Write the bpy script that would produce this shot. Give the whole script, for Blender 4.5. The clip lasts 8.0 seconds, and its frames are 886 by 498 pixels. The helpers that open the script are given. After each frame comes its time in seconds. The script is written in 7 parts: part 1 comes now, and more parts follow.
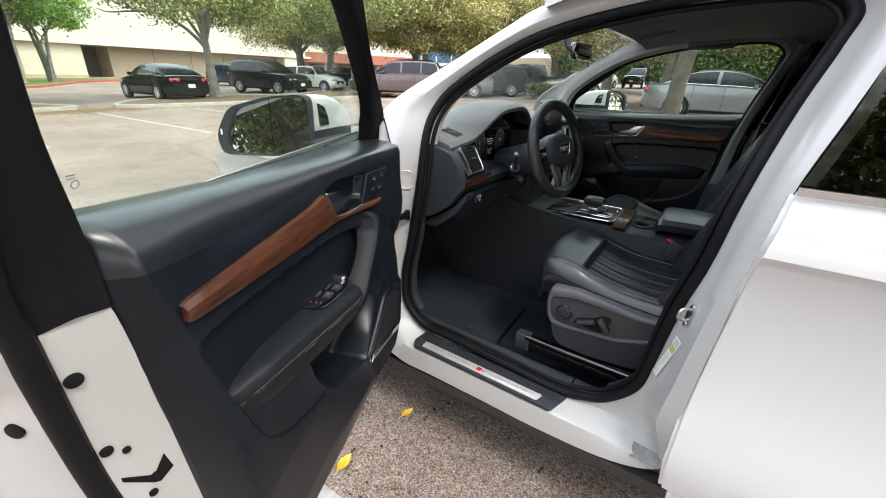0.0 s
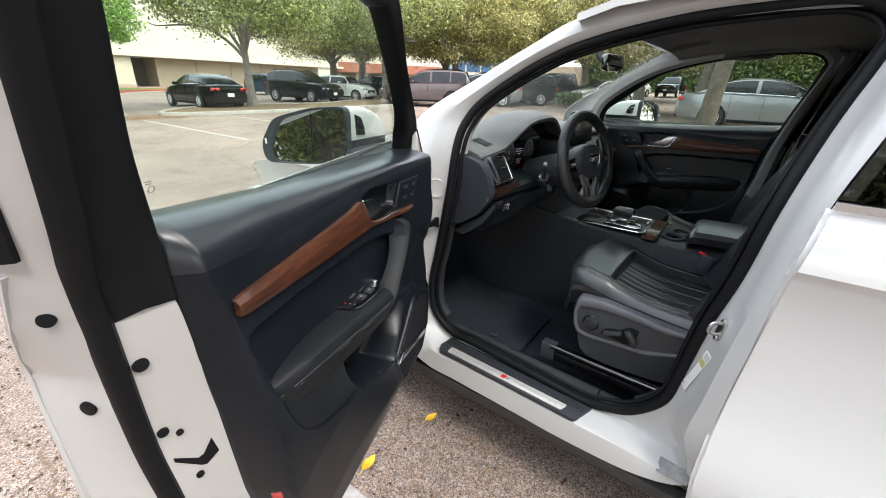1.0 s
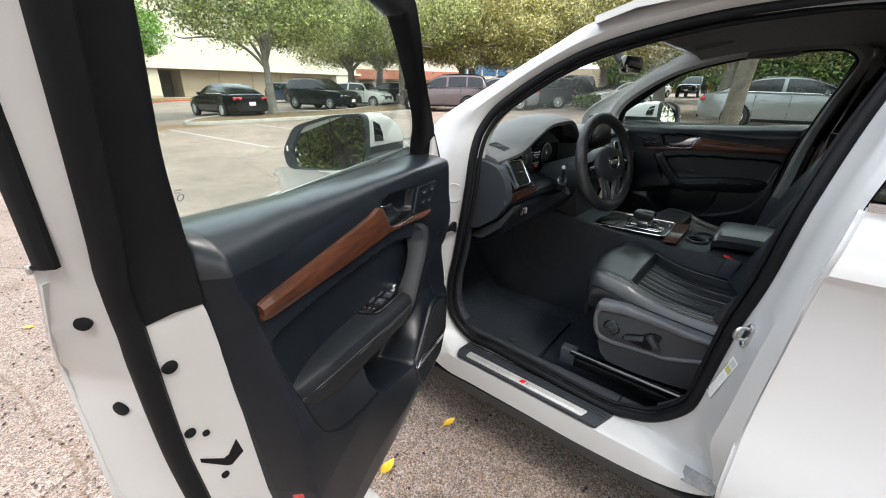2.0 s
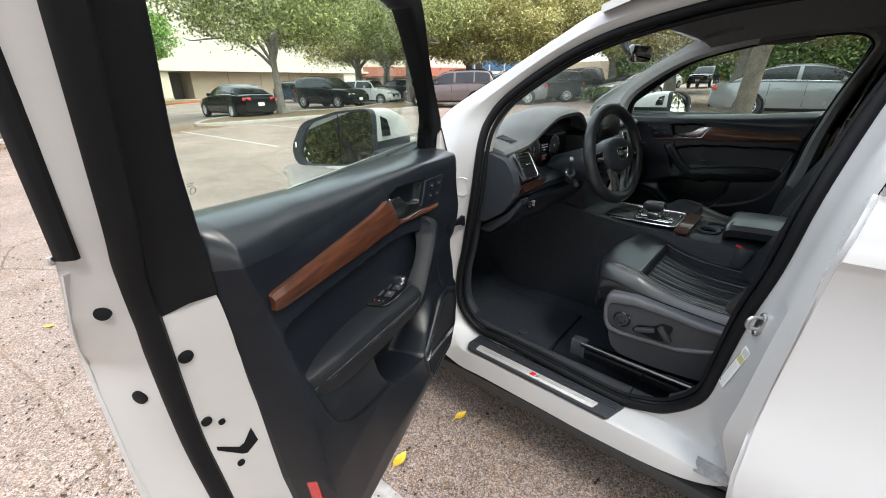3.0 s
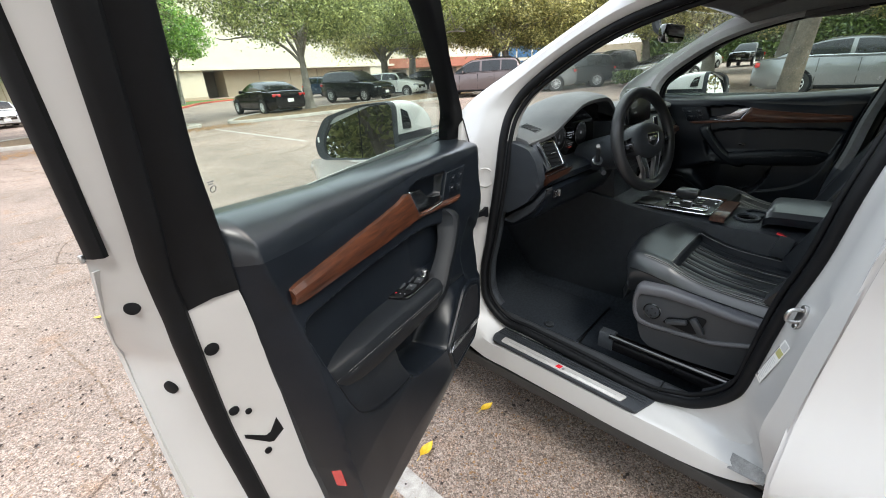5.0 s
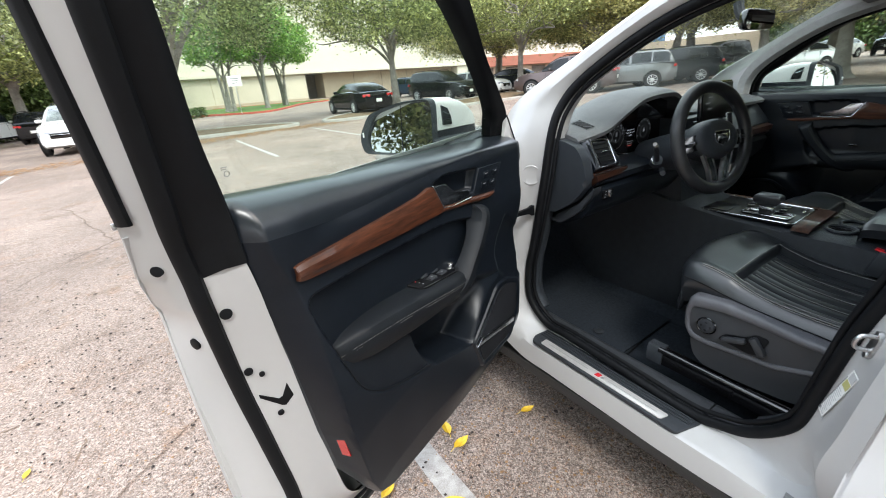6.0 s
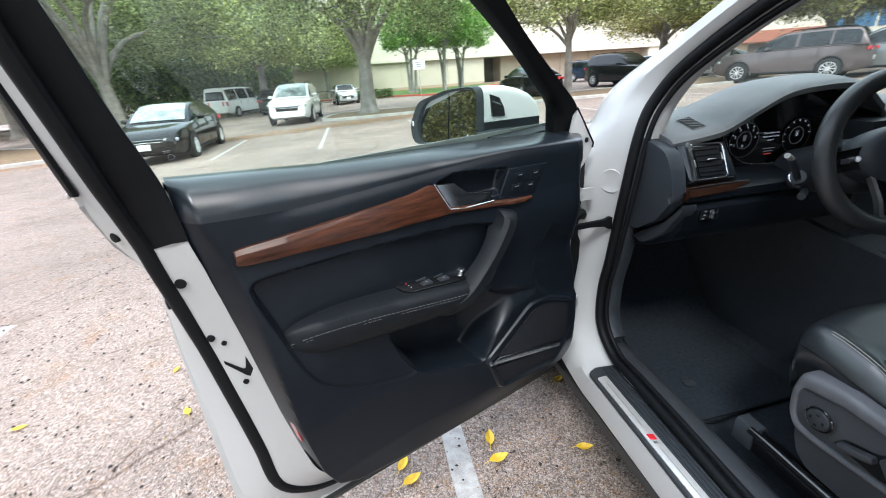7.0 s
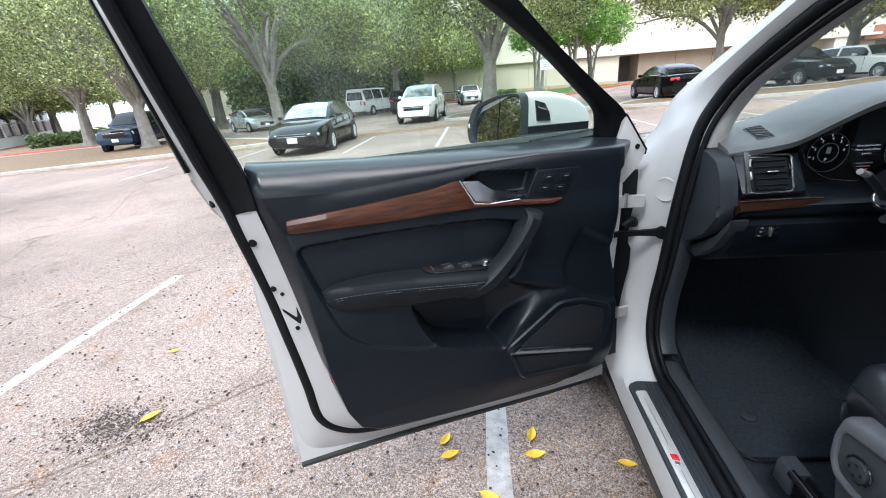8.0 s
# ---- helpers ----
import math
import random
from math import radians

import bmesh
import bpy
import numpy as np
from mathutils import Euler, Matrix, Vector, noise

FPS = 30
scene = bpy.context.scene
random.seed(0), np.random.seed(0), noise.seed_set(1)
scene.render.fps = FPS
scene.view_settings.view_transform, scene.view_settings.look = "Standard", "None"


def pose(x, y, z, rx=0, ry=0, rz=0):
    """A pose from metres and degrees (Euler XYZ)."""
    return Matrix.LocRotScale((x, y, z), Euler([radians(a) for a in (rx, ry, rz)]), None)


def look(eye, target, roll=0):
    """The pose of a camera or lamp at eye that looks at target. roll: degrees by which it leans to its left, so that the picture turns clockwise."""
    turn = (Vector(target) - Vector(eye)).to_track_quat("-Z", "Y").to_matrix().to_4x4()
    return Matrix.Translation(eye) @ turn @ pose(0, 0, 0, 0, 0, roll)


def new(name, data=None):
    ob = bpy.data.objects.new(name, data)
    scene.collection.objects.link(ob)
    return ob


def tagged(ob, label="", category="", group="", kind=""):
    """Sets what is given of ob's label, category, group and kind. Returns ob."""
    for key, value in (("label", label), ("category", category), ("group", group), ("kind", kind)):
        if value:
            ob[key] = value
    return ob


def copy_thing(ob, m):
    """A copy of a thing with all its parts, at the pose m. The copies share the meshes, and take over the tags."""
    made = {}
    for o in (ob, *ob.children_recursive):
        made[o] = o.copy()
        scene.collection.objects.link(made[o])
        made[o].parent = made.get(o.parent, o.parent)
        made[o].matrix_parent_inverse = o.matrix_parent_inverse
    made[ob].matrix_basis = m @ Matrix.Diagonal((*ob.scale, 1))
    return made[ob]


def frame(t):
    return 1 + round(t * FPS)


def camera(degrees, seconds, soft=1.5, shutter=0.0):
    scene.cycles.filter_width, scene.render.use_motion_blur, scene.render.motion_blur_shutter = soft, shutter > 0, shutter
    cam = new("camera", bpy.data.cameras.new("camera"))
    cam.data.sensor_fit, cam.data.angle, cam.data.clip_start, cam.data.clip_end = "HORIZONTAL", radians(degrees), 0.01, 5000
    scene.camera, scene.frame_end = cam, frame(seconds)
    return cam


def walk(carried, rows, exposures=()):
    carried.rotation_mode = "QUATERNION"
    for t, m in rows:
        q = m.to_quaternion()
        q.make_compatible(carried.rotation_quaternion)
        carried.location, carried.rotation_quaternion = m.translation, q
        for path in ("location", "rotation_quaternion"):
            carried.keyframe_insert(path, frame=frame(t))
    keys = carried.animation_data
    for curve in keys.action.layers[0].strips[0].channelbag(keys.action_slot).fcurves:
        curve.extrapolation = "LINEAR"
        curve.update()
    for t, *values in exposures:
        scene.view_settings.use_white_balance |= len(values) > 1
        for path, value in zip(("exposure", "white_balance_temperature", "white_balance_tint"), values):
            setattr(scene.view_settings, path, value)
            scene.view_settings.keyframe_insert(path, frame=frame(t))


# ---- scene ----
cam = camera(94.4, 8.0, soft=1.0, shutter=0.2)
PATH = [
    (0, (-1.14, -0.788, 1.454), (0.409, 0.209, 0.675), 1.8),
    (0.5, (-1.164, -0.785, 1.466), (0.354, 0.268, 0.7), 1.8),
    (1, (-1.17, -0.796, 1.463), (0.32, 0.31, 0.715), 1.7),
    (1.5, (-1.169, -0.792, 1.466), (0.296, 0.354, 0.731), 1.2),
    (2, (-1.174, -0.796, 1.465), (0.269, 0.38, 0.735), 0.5),
    (3.5, (-1.179, -0.806, 1.456), (0.214, 0.413, 0.7), -1.4),
    (4, (-1.179, -0.803, 1.457), (0.2, 0.423, 0.685), -1.9),
    (5.5, (-1.14, -0.839, 1.459), (0.06, 0.561, 0.684), -3.8),
    (6, (-1.08, -0.919, 1.446), (-0.061, 0.623, 0.683), -4.3),
    (6.5, (-0.915, -0.922, 1.431), (-0.161, 0.766, 0.668), -4.2),
    (7, (-0.723, -0.972, 1.429), (-0.381, 0.839, 0.653), -4.2),
    (7.5, (-0.565, -1.08, 1.428), (-0.602, 0.765, 0.657), -4.3),
    (8, (-0.526, -1.104, 1.432), (-0.714, 0.746, 0.695), -4.6),
]
walk(cam, [(t, look(eye, target, roll)) for t, eye, target, roll in PATH], [(0.0, 1.81, 6500, 9), (4.0, 1.79, 6450, 8), (5.5, 1.78, 6400, 7), (6.5, 1.72, 6000, 7), (7.0, 1.78, 5880, 6), (8.0, 1.75, 5770, 7)])

# ---- daylight: bright haze, soft sun high over the lot ----
world = bpy.data.worlds.new("sky")
scene.world = world
world.use_nodes = True
wn, wl = world.node_tree.nodes, world.node_tree.links
sky = wn.new("ShaderNodeTexSky")
sky.sky_type = "NISHITA"
sky.sun_disc = False
sky.sun_elevation = radians(52)
sky.sun_rotation = radians(150)
sky.air_density, sky.dust_density, sky.ozone_density = 1.0, 4.0, 0.6
haze = wn.new("ShaderNodeMixRGB")
haze.inputs["Fac"].default_value = 0.55
haze.inputs["Color2"].default_value = (9.0, 9.2, 9.6, 1)
wl.new(sky.outputs[0], haze.inputs["Color1"])
wl.new(haze.outputs[0], wn["Background"].inputs["Color"])
wn["Background"].inputs["Strength"].default_value = 0.15

sun_data = bpy.data.lights.new("sun", "SUN")
sun_data.energy, sun_data.angle, sun_data.color = 0.75, radians(12), (1.0, 0.95, 0.88)
sun = new("sun", sun_data)
sun.matrix_world = look((0, 0, 30), (7.5, 13, 30 - 19))


# ---- materials ----
def material(name, color, rough=0.5, metal=0.0, coat=0.0, vary=0.0, scale=20.0, bump=0.0, bump_scale=200.0, color2=None, spec=0.5, detail=4.0, piece=0.0, sheen=0.0):
    """A principled material with noise in the colour at two sizes, and fine relief. Object coordinates, in metres."""
    m = bpy.data.materials.new(name)
    m.use_nodes = True
    n, l = m.node_tree.nodes, m.node_tree.links
    b = n["Principled BSDF"]
    b.inputs["Roughness"].default_value, b.inputs["Metallic"].default_value = rough, metal
    b.inputs["Coat Weight"].default_value, b.inputs["Coat Roughness"].default_value = coat, 0.04
    b.inputs["Specular IOR Level"].default_value = spec
    b.inputs["Base Color"].default_value = (*color, 1)
    b.inputs["Sheen Weight"].default_value, b.inputs["Sheen Roughness"].default_value, b.inputs["Sheen Tint"].default_value = sheen, 0.25, (0.80, 0.93, 1.0, 1)
    co = n.new("ShaderNodeTexCoord")
    if vary > 0 or color2:
        big, fine = n.new("ShaderNodeTexNoise"), n.new("ShaderNodeTexNoise")
        big.inputs["Scale"].default_value, fine.inputs["Scale"].default_value = scale, scale * 9
        big.inputs["Detail"].default_value = fine.inputs["Detail"].default_value = detail
        for tex in (big, fine):
            l.new(co.outputs["Object"], tex.inputs["Vector"])
        mean = n.new("ShaderNodeMath")
        mean.operation = "MULTIPLY_ADD"
        mean.inputs[1].default_value = 0.45
        l.new(fine.outputs[0], mean.inputs[0])
        half = n.new("ShaderNodeMath")
        half.operation = "MULTIPLY"
        half.inputs[1].default_value = 0.55
        l.new(big.outputs[0], half.inputs[0])
        l.new(half.outputs[0], mean.inputs[2])
        ramp = n.new("ShaderNodeValToRGB")
        second = color2 or tuple(min(1, c * (1 + vary)) for c in color)
        first = color if color2 else tuple(c * (1 - vary) for c in color)
        ramp.color_ramp.elements[0].position, ramp.color_ramp.elements[1].position = 0.36, 0.64
        ramp.color_ramp.elements[0].color, ramp.color_ramp.elements[1].color = (*first, 1), (*second, 1)
        l.new(mean.outputs[0], ramp.inputs[0])
        out = ramp.outputs[0]
        if piece > 0:
            info, hsv, rng = n.new("ShaderNodeObjectInfo"), n.new("ShaderNodeHueSaturation"), n.new("ShaderNodeMapRange")
            rng.inputs[3].default_value, rng.inputs[4].default_value = 1 - piece, 1 + piece
            l.new(info.outputs["Random"], rng.inputs[0])
            l.new(rng.outputs[0], hsv.inputs["Value"])
            l.new(out, hsv.inputs["Color"])
            out = hsv.outputs[0]
        l.new(out, b.inputs["Base Color"])
        rr = n.new("ShaderNodeMapRange")
        rr.inputs[3].default_value, rr.inputs[4].default_value = max(0.02, rough * 0.85), min(1, rough * 1.15)
        l.new(mean.outputs[0], rr.inputs[0])
        l.new(rr.outputs[0], b.inputs["Roughness"])
    if bump > 0:
        tex, bn = n.new("ShaderNodeTexNoise"), n.new("ShaderNodeBump")
        tex.inputs["Scale"].default_value, tex.inputs["Detail"].default_value = bump_scale, 3
        bn.inputs["Strength"].default_value, bn.inputs["Distance"].default_value = bump, 0.002
        l.new(co.outputs["Object"], tex.inputs["Vector"])
        l.new(tex.outputs[0], bn.inputs["Height"])
        l.new(bn.outputs[0], b.inputs["Normal"])
    return m


def glass_material(name, tint, alpha_mix, veil=0.0, gain_edge=0.55):
    """Thin car glass: clear see-through with a sharp reflection on top and a pale film that imitates veiling sky glare.
    """
    m = bpy.data.materials.new(name)
    m.use_nodes = True
    n, l = m.node_tree.nodes, m.node_tree.links
    n.remove(n["Principled BSDF"])
    clear, gloss, mix, face, power, gain = (n.new("ShaderNode" + k) for k in ("BsdfTransparent", "BsdfGlossy", "MixShader", "LayerWeight", "Math", "Math"))
    clear.inputs["Color"].default_value = (*tint, 1)
    gloss.inputs["Roughness"].default_value = 0.0
    face.inputs["Blend"].default_value = 0.5
    power.operation, power.inputs[1].default_value = "POWER", 4.0
    gain.operation, gain.inputs[1].default_value, gain.inputs[2].default_value = "MULTIPLY_ADD", gain_edge, alpha_mix
    l.new(face.outputs["Facing"], power.inputs[0])
    l.new(power.outputs[0], gain.inputs[0])
    l.new(gain.outputs[0], mix.inputs[0])
    l.new(clear.outputs[0], mix.inputs[1])
    l.new(gloss.outputs[0], mix.inputs[2])
    film, over = n.new("ShaderNodeBsdfDiffuse"), n.new("ShaderNodeMixShader")
    film.inputs["Color"].default_value = (0.74, 0.86, 0.80, 1)
    co, cloud, amount = n.new("ShaderNodeTexCoord"), n.new("ShaderNodeTexNoise"), n.new("ShaderNodeMapRange")
    cloud.inputs["Scale"].default_value, cloud.inputs["Detail"].default_value = 6.0, 5.0
    amount.inputs[3].default_value, amount.inputs[4].default_value = veil * 0.7, veil * 1.3
    l.new(co.outputs["Object"], cloud.inputs["Vector"])
    l.new(cloud.outputs[0], amount.inputs[0])
    l.new(amount.outputs[0], over.inputs[0])
    l.new(mix.outputs[0], over.inputs[1])
    l.new(film.outputs[0], over.inputs[2])
    l.new(over.outputs[0], n["Material Output"].inputs["Surface"])
    return m


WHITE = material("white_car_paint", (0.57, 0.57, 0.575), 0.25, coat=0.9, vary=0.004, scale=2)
# Darker copy of the car's white: shade on jambs and rims put into colour.
WHITE_SHADED = material("white_paint_shaded", (0.445, 0.443, 0.442), 0.36, coat=0.5, vary=0.012, scale=5)
BLACK_GRAIN = material("black_grained_plastic", (0.029, 0.033, 0.039), 0.46, vary=0.15, scale=30, bump=0.35, bump_scale=900, spec=0.32)
BLACK_SOFT = material("black_soft_trim", (0.0058, 0.0080, 0.0118), 0.33, vary=0.15, scale=25, bump=0.10, bump_scale=900, spec=0.27, sheen=0.03)
# Paler, glossier copy of the trim black: puts sky sheen into the roll.
BLACK_SHEEN = material("black_trim_sheen", (0.0082, 0.0110, 0.0152), 0.30, vary=0.12, scale=25, bump=0.012, bump_scale=700, spec=0.62)
BLACK_CLOTH = material("black_cloth_inlay", (0.009, 0.010, 0.013), 0.85, vary=0.25, scale=60, bump=0.6, bump_scale=1500, spec=0.2)
LEATHER = material("black_leather", (0.014, 0.0165, 0.020), 0.33, vary=0.10, scale=40, bump=0.08, bump_scale=600, spec=0.75)
DOOR_LEATHER = material("black_door_leather", (0.0075, 0.0092, 0.0118), 0.52, vary=0.2, scale=18, bump=0.12, bump_scale=420, spec=0.20)
WHEEL_LEATHER = material("smooth_black_leather", (0.018, 0.019, 0.021), 0.36, vary=0.2, scale=18, bump=0.15, bump_scale=420)
DASH_SIDE = material("charcoal_dash_plastic", (0.023, 0.027, 0.033), 0.46, vary=0.1, scale=30, bump=0.2, bump_scale=900, spec=0.35)
# Paler than the inset: light on the rim's upturned face put into colour.
SEAT_RIM_LIT = material("charcoal_seat_rim_lit", (0.085, 0.087, 0.098), 0.40, vary=0.1, scale=30, bump=0.3, bump_scale=900)
SEAT_DARK = material("dark_grained_seat_plastic", (0.036, 0.039, 0.044), 0.42, vary=0.08, scale=30, bump=0.2, bump_scale=900, spec=0.4)
RUBBER = material("black_rubber_seal", (0.0050, 0.0056, 0.0068), 0.55, vary=0.2, scale=40, spec=0.16)
PIANO = material("gloss_black_trim", (0.006, 0.006, 0.007), 0.08, coat=1.0, vary=0.1, scale=10)
CARPET = material("black_carpet", (0.024, 0.029, 0.036), 1.0, vary=0.3, scale=80, bump=0.7, bump_scale=900, spec=0.1)
DASH_TOP = material("grained_dark_grey_dash_top", (0.092, 0.0955, 0.10), 0.5, vary=0.1, scale=30, bump=0.5, bump_scale=800)
GREY_TRIM = material("grey_pillar_fabric", (0.38, 0.38, 0.375), 0.9, vary=0.1, scale=60, bump=0.4, bump_scale=1200)
HEADLINER = material("dark_headliner_fabric", (0.12, 0.12, 0.122), 0.95, vary=0.15, scale=60, bump=0.4, bump_scale=1200)
CHROME = material("satin_chrome", (0.75, 0.76, 0.78), 0.22, 1.0, vary=0.05, scale=50)
# Darkened chrome: the dim door the handle reflects is put into the colour.
DARK_CHROME = material("chrome_with_dark_reflection", (0.42, 0.43, 0.45), 0.20, 1.0, vary=0.05, scale=50)
STEEL = material("zinc_steel", (0.55, 0.55, 0.55), 0.32, 1.0, vary=0.15, scale=60)
ALU = material("brushed_aluminium", (0.74, 0.72, 0.70), 0.38, 0.55, vary=0.08, scale=70)
CLADDING = material("grey_sill_cladding", (0.030, 0.030, 0.030), 0.6, vary=0.15, scale=20, bump=0.3, bump_scale=500)
SEALANT = material("grey_stone_guard_film", (0.20, 0.20, 0.20), 0.55, vary=0.3, scale=40, bump=0.3, bump_scale=300)
TYRE = material("tyre_rubber", (0.02, 0.02, 0.02), 0.85, vary=0.25, scale=20)
RIM = material("alloy_rim", (0.68, 0.68, 0.69), 0.35, 0.4, vary=0.08, scale=20)
DIAL_LINE = material("dark_grey_dial_line", (0.08, 0.08, 0.085), 0.5, vary=0.03)
RED_LENS = material("red_reflector_plastic", (0.45, 0.012, 0.012), 0.15, coat=1.0, vary=0.2, scale=200)
CLEAR_LENS = material("clear_headlamp_lens", (0.34, 0.36, 0.38), 0.08, 0.3, coat=1.0, vary=0.2, scale=12)
RED_PAINT = material("red_badge_enamel", (0.6, 0.01, 0.02), 0.3, vary=0.05)
STITCH = material("grey_thread", (0.20, 0.20, 0.195), 0.8, vary=0.1)
PRINT = material("white_print", (0.75, 0.75, 0.75), 0.6, vary=0.03)
PRINT_GREY = material("grey_print", (0.17, 0.17, 0.18), 0.6, vary=0.03)
PRINT_LIGHT = material("pale_grey_print", (0.45, 0.45, 0.46), 0.6, vary=0.03)
PAPER = material("white_label_paper", (0.72, 0.72, 0.70), 0.6, vary=0.04)
YELLOW_PRINT = material("yellow_print", (0.42, 0.40, 0.16), 0.6, vary=0.05)
MIRROR = material("mirror_silver", (0.34, 0.34, 0.34), 0.01, 1.0)
GLASS = glass_material("clear_side_glass", (0.935, 1.0, 0.96), 0.04, 0.007)
SHIELD_GLASS = glass_material("clear_windscreen_glass", (0.97, 1.0, 0.97), 0.025, 0.012, 0.25)
PRIVACY = glass_material("dark_privacy_glass", (0.05, 0.05, 0.052), 0.035)
FAR_GLASS = material("dark_car_window", (0.010, 0.012, 0.014), 0.06, coat=0.0, vary=0.3, scale=2, spec=0.4)


def wood_material(name="polished_walnut_veneer", k=1.0):
    m = bpy.data.materials.new(name)
    m.use_nodes = True
    n, l = m.node_tree.nodes, m.node_tree.links
    b = n["Principled BSDF"]
    co, mp, tex, ramp = (n.new("ShaderNode" + k) for k in ("TexCoord", "Mapping", "TexNoise", "ValToRGB"))
    mp.inputs["Scale"].default_value = (3.0, 30.0, 30.0)
    l.new(co.outputs["Object"], mp.inputs["Vector"])
    l.new(mp.outputs[0], tex.inputs["Vector"])
    tex.inputs["Scale"].default_value, tex.inputs["Detail"].default_value, tex.inputs["Roughness"].default_value = 4.5, 7, 0.65
    ramp.color_ramp.elements[0].position, ramp.color_ramp.elements[1].position = 0.3, 0.7
    ramp.color_ramp.elements[0].color = (0.017 * k, 0.0062 * k, 0.0036 * k, 1)
    ramp.color_ramp.elements[1].color = (0.092 * k, 0.030 * k, 0.0135 * k, 1)
    l.new(tex.outputs[0], ramp.inputs[0])
    l.new(ramp.outputs[0], b.inputs["Base Color"])
    b.inputs["Roughness"].default_value, b.inputs["Coat Weight"].default_value, b.inputs["Coat Roughness"].default_value = 0.5, 0.45, 0.07
    b.inputs["Specular IOR Level"].default_value = 0.2
    return m


WOOD = wood_material()
WOOD_DARK = wood_material("dark_walnut_veneer", 0.34)


def asphalt_material():
    """Old bleached asphalt: pale and pinkish stones in a grey binder, worn patches, hairline cracks and oil stains."""
    m = bpy.data.materials.new("weathered_asphalt")
    m.use_nodes = True
    n, l = m.node_tree.nodes, m.node_tree.links
    b = n["Principled BSDF"]
    co = n.new("ShaderNodeTexCoord")

    def tex(kind, scale, **sockets):
        t = n.new("ShaderNodeTex" + kind)
        t.inputs["Scale"].default_value = scale
        for k, v in sockets.items():
            t.inputs[k].default_value = v
        l.new(co.outputs["Object"], t.inputs["Vector"])
        return t

    def ramp(src, a, ca, z, cz):
        r = n.new("ShaderNodeValToRGB")
        r.color_ramp.elements[0].position, r.color_ramp.elements[1].position = a, z
        r.color_ramp.elements[0].color, r.color_ramp.elements[1].color = (*ca, 1), (*cz, 1)
        l.new(src, r.inputs[0])
        return r

    def mix(fac, c1, c2, mode="MIX"):
        x = n.new("ShaderNodeMixRGB")
        x.blend_type = mode
        for sock, v in zip(x.inputs, (fac, c1, c2)):
            if isinstance(v, float):
                sock.default_value = v
            elif isinstance(v, tuple):
                sock.default_value = (*v, 1)
            else:
                l.new(v, sock)
        return x.outputs[0]

    stones = tex("Voronoi", 210.0)
    stone_col = n.new("ShaderNodeSeparateColor")
    l.new(stones.outputs["Color"], stone_col.inputs[0])
    tone = ramp(stone_col.outputs[0], 0.0, (0.135, 0.112, 0.103), 1.0, (0.515, 0.440, 0.404))
    warm = ramp(stone_col.outputs[1], 0.8, (1, 1, 1), 0.98, (1.0, 0.80, 0.70))
    col = mix(1.0, tone.outputs[0], warm.outputs[0], "MULTIPLY")
    chips = tex("Voronoi", 85.0)
    chip_col = n.new("ShaderNodeSeparateColor")
    l.new(chips.outputs["Color"], chip_col.inputs[0])
    chip = ramp(chip_col.outputs[0], 0.08, (0.74, 0.72, 0.70), 0.92, (1.12, 1.11, 1.10))
    col = mix(1.0, col, chip.outputs[0], "MULTIPLY")
    rust = ramp(tex("Noise", 3.1, Detail=7.0, Roughness=0.7).outputs[0], 0.56, (1, 1, 1), 0.72, (1.0, 0.84, 0.70))
    col = mix(1.0, col, rust.outputs[0], "MULTIPLY")
    gaps = ramp(stones.outputs["Distance"], 0.35, (1, 1, 1), 0.8, (0.72, 0.70, 0.68))
    col = mix(1.0, col, gaps.outputs[0], "MULTIPLY")
    patches = ramp(tex("Noise", 0.35, Detail=5.0).outputs[0], 0.38, (0.80, 0.79, 0.78), 0.66, (1.14, 1.12, 1.10))
    col = mix(1.0, col, patches.outputs[0], "MULTIPLY")
    stains = ramp(tex("Noise", 2.2, Detail=6.0, Roughness=0.65).outputs[0], 0.3, (0.62, 0.58, 0.55), 0.46, (1, 1, 1))
    col = mix(0.7, col, stains.outputs[0], "MULTIPLY")
    far = tex("Noise", 0.06, Detail=3.0)
    broad = ramp(far.outputs[0], 0.35, (0.90, 0.92, 0.90), 0.7, (1.1, 1.06, 1.04))
    col = mix(1.0, col, broad.outputs[0], "MULTIPLY")
    warp = tex("Noise", 1.4, Detail=5.0)
    bent = mix(0.22, co.outputs["Object"], warp.outputs["Color"], "ADD")
    cells = n.new("ShaderNodeTexVoronoi")
    cells.feature = "DISTANCE_TO_EDGE"
    cells.inputs["Scale"].default_value = 0.3
    l.new(bent, cells.inputs["Vector"])
    crack = ramp(cells.outputs["Distance"], 0.0, (0.40, 0.35, 0.31), 0.003, (1, 1, 1))
    col = mix(0.8, col, crack.outputs[0], "MULTIPLY")
    l.new(col, b.inputs["Base Color"])
    b.inputs["Roughness"].default_value = 0.9
    b.inputs["Specular IOR Level"].default_value = 0.25
    bn = n.new("ShaderNodeBump")
    bn.inputs["Strength"].default_value, bn.inputs["Distance"].default_value = 0.6, 0.004
    bn.invert = True
    l.new(stones.outputs["Distance"], bn.inputs["Height"])
    l.new(bn.outputs[0], b.inputs["Normal"])
    return m


ASPHALT = asphalt_material()
LINE_PAINT = material("worn_white_road_paint", (0.27, 0.25, 0.235), 0.85, color2=(0.47, 0.455, 0.435), vary=0.3, scale=26, bump=0.5, bump_scale=120)
KERB = material("pale_concrete_kerb", (0.36, 0.34, 0.31), 0.9, vary=0.2, scale=4, bump=0.5, bump_scale=80)
RED_KERB = material("faded_red_kerb_paint", (0.42, 0.09, 0.06), 0.8, vary=0.25, scale=5, bump=0.3, bump_scale=60)
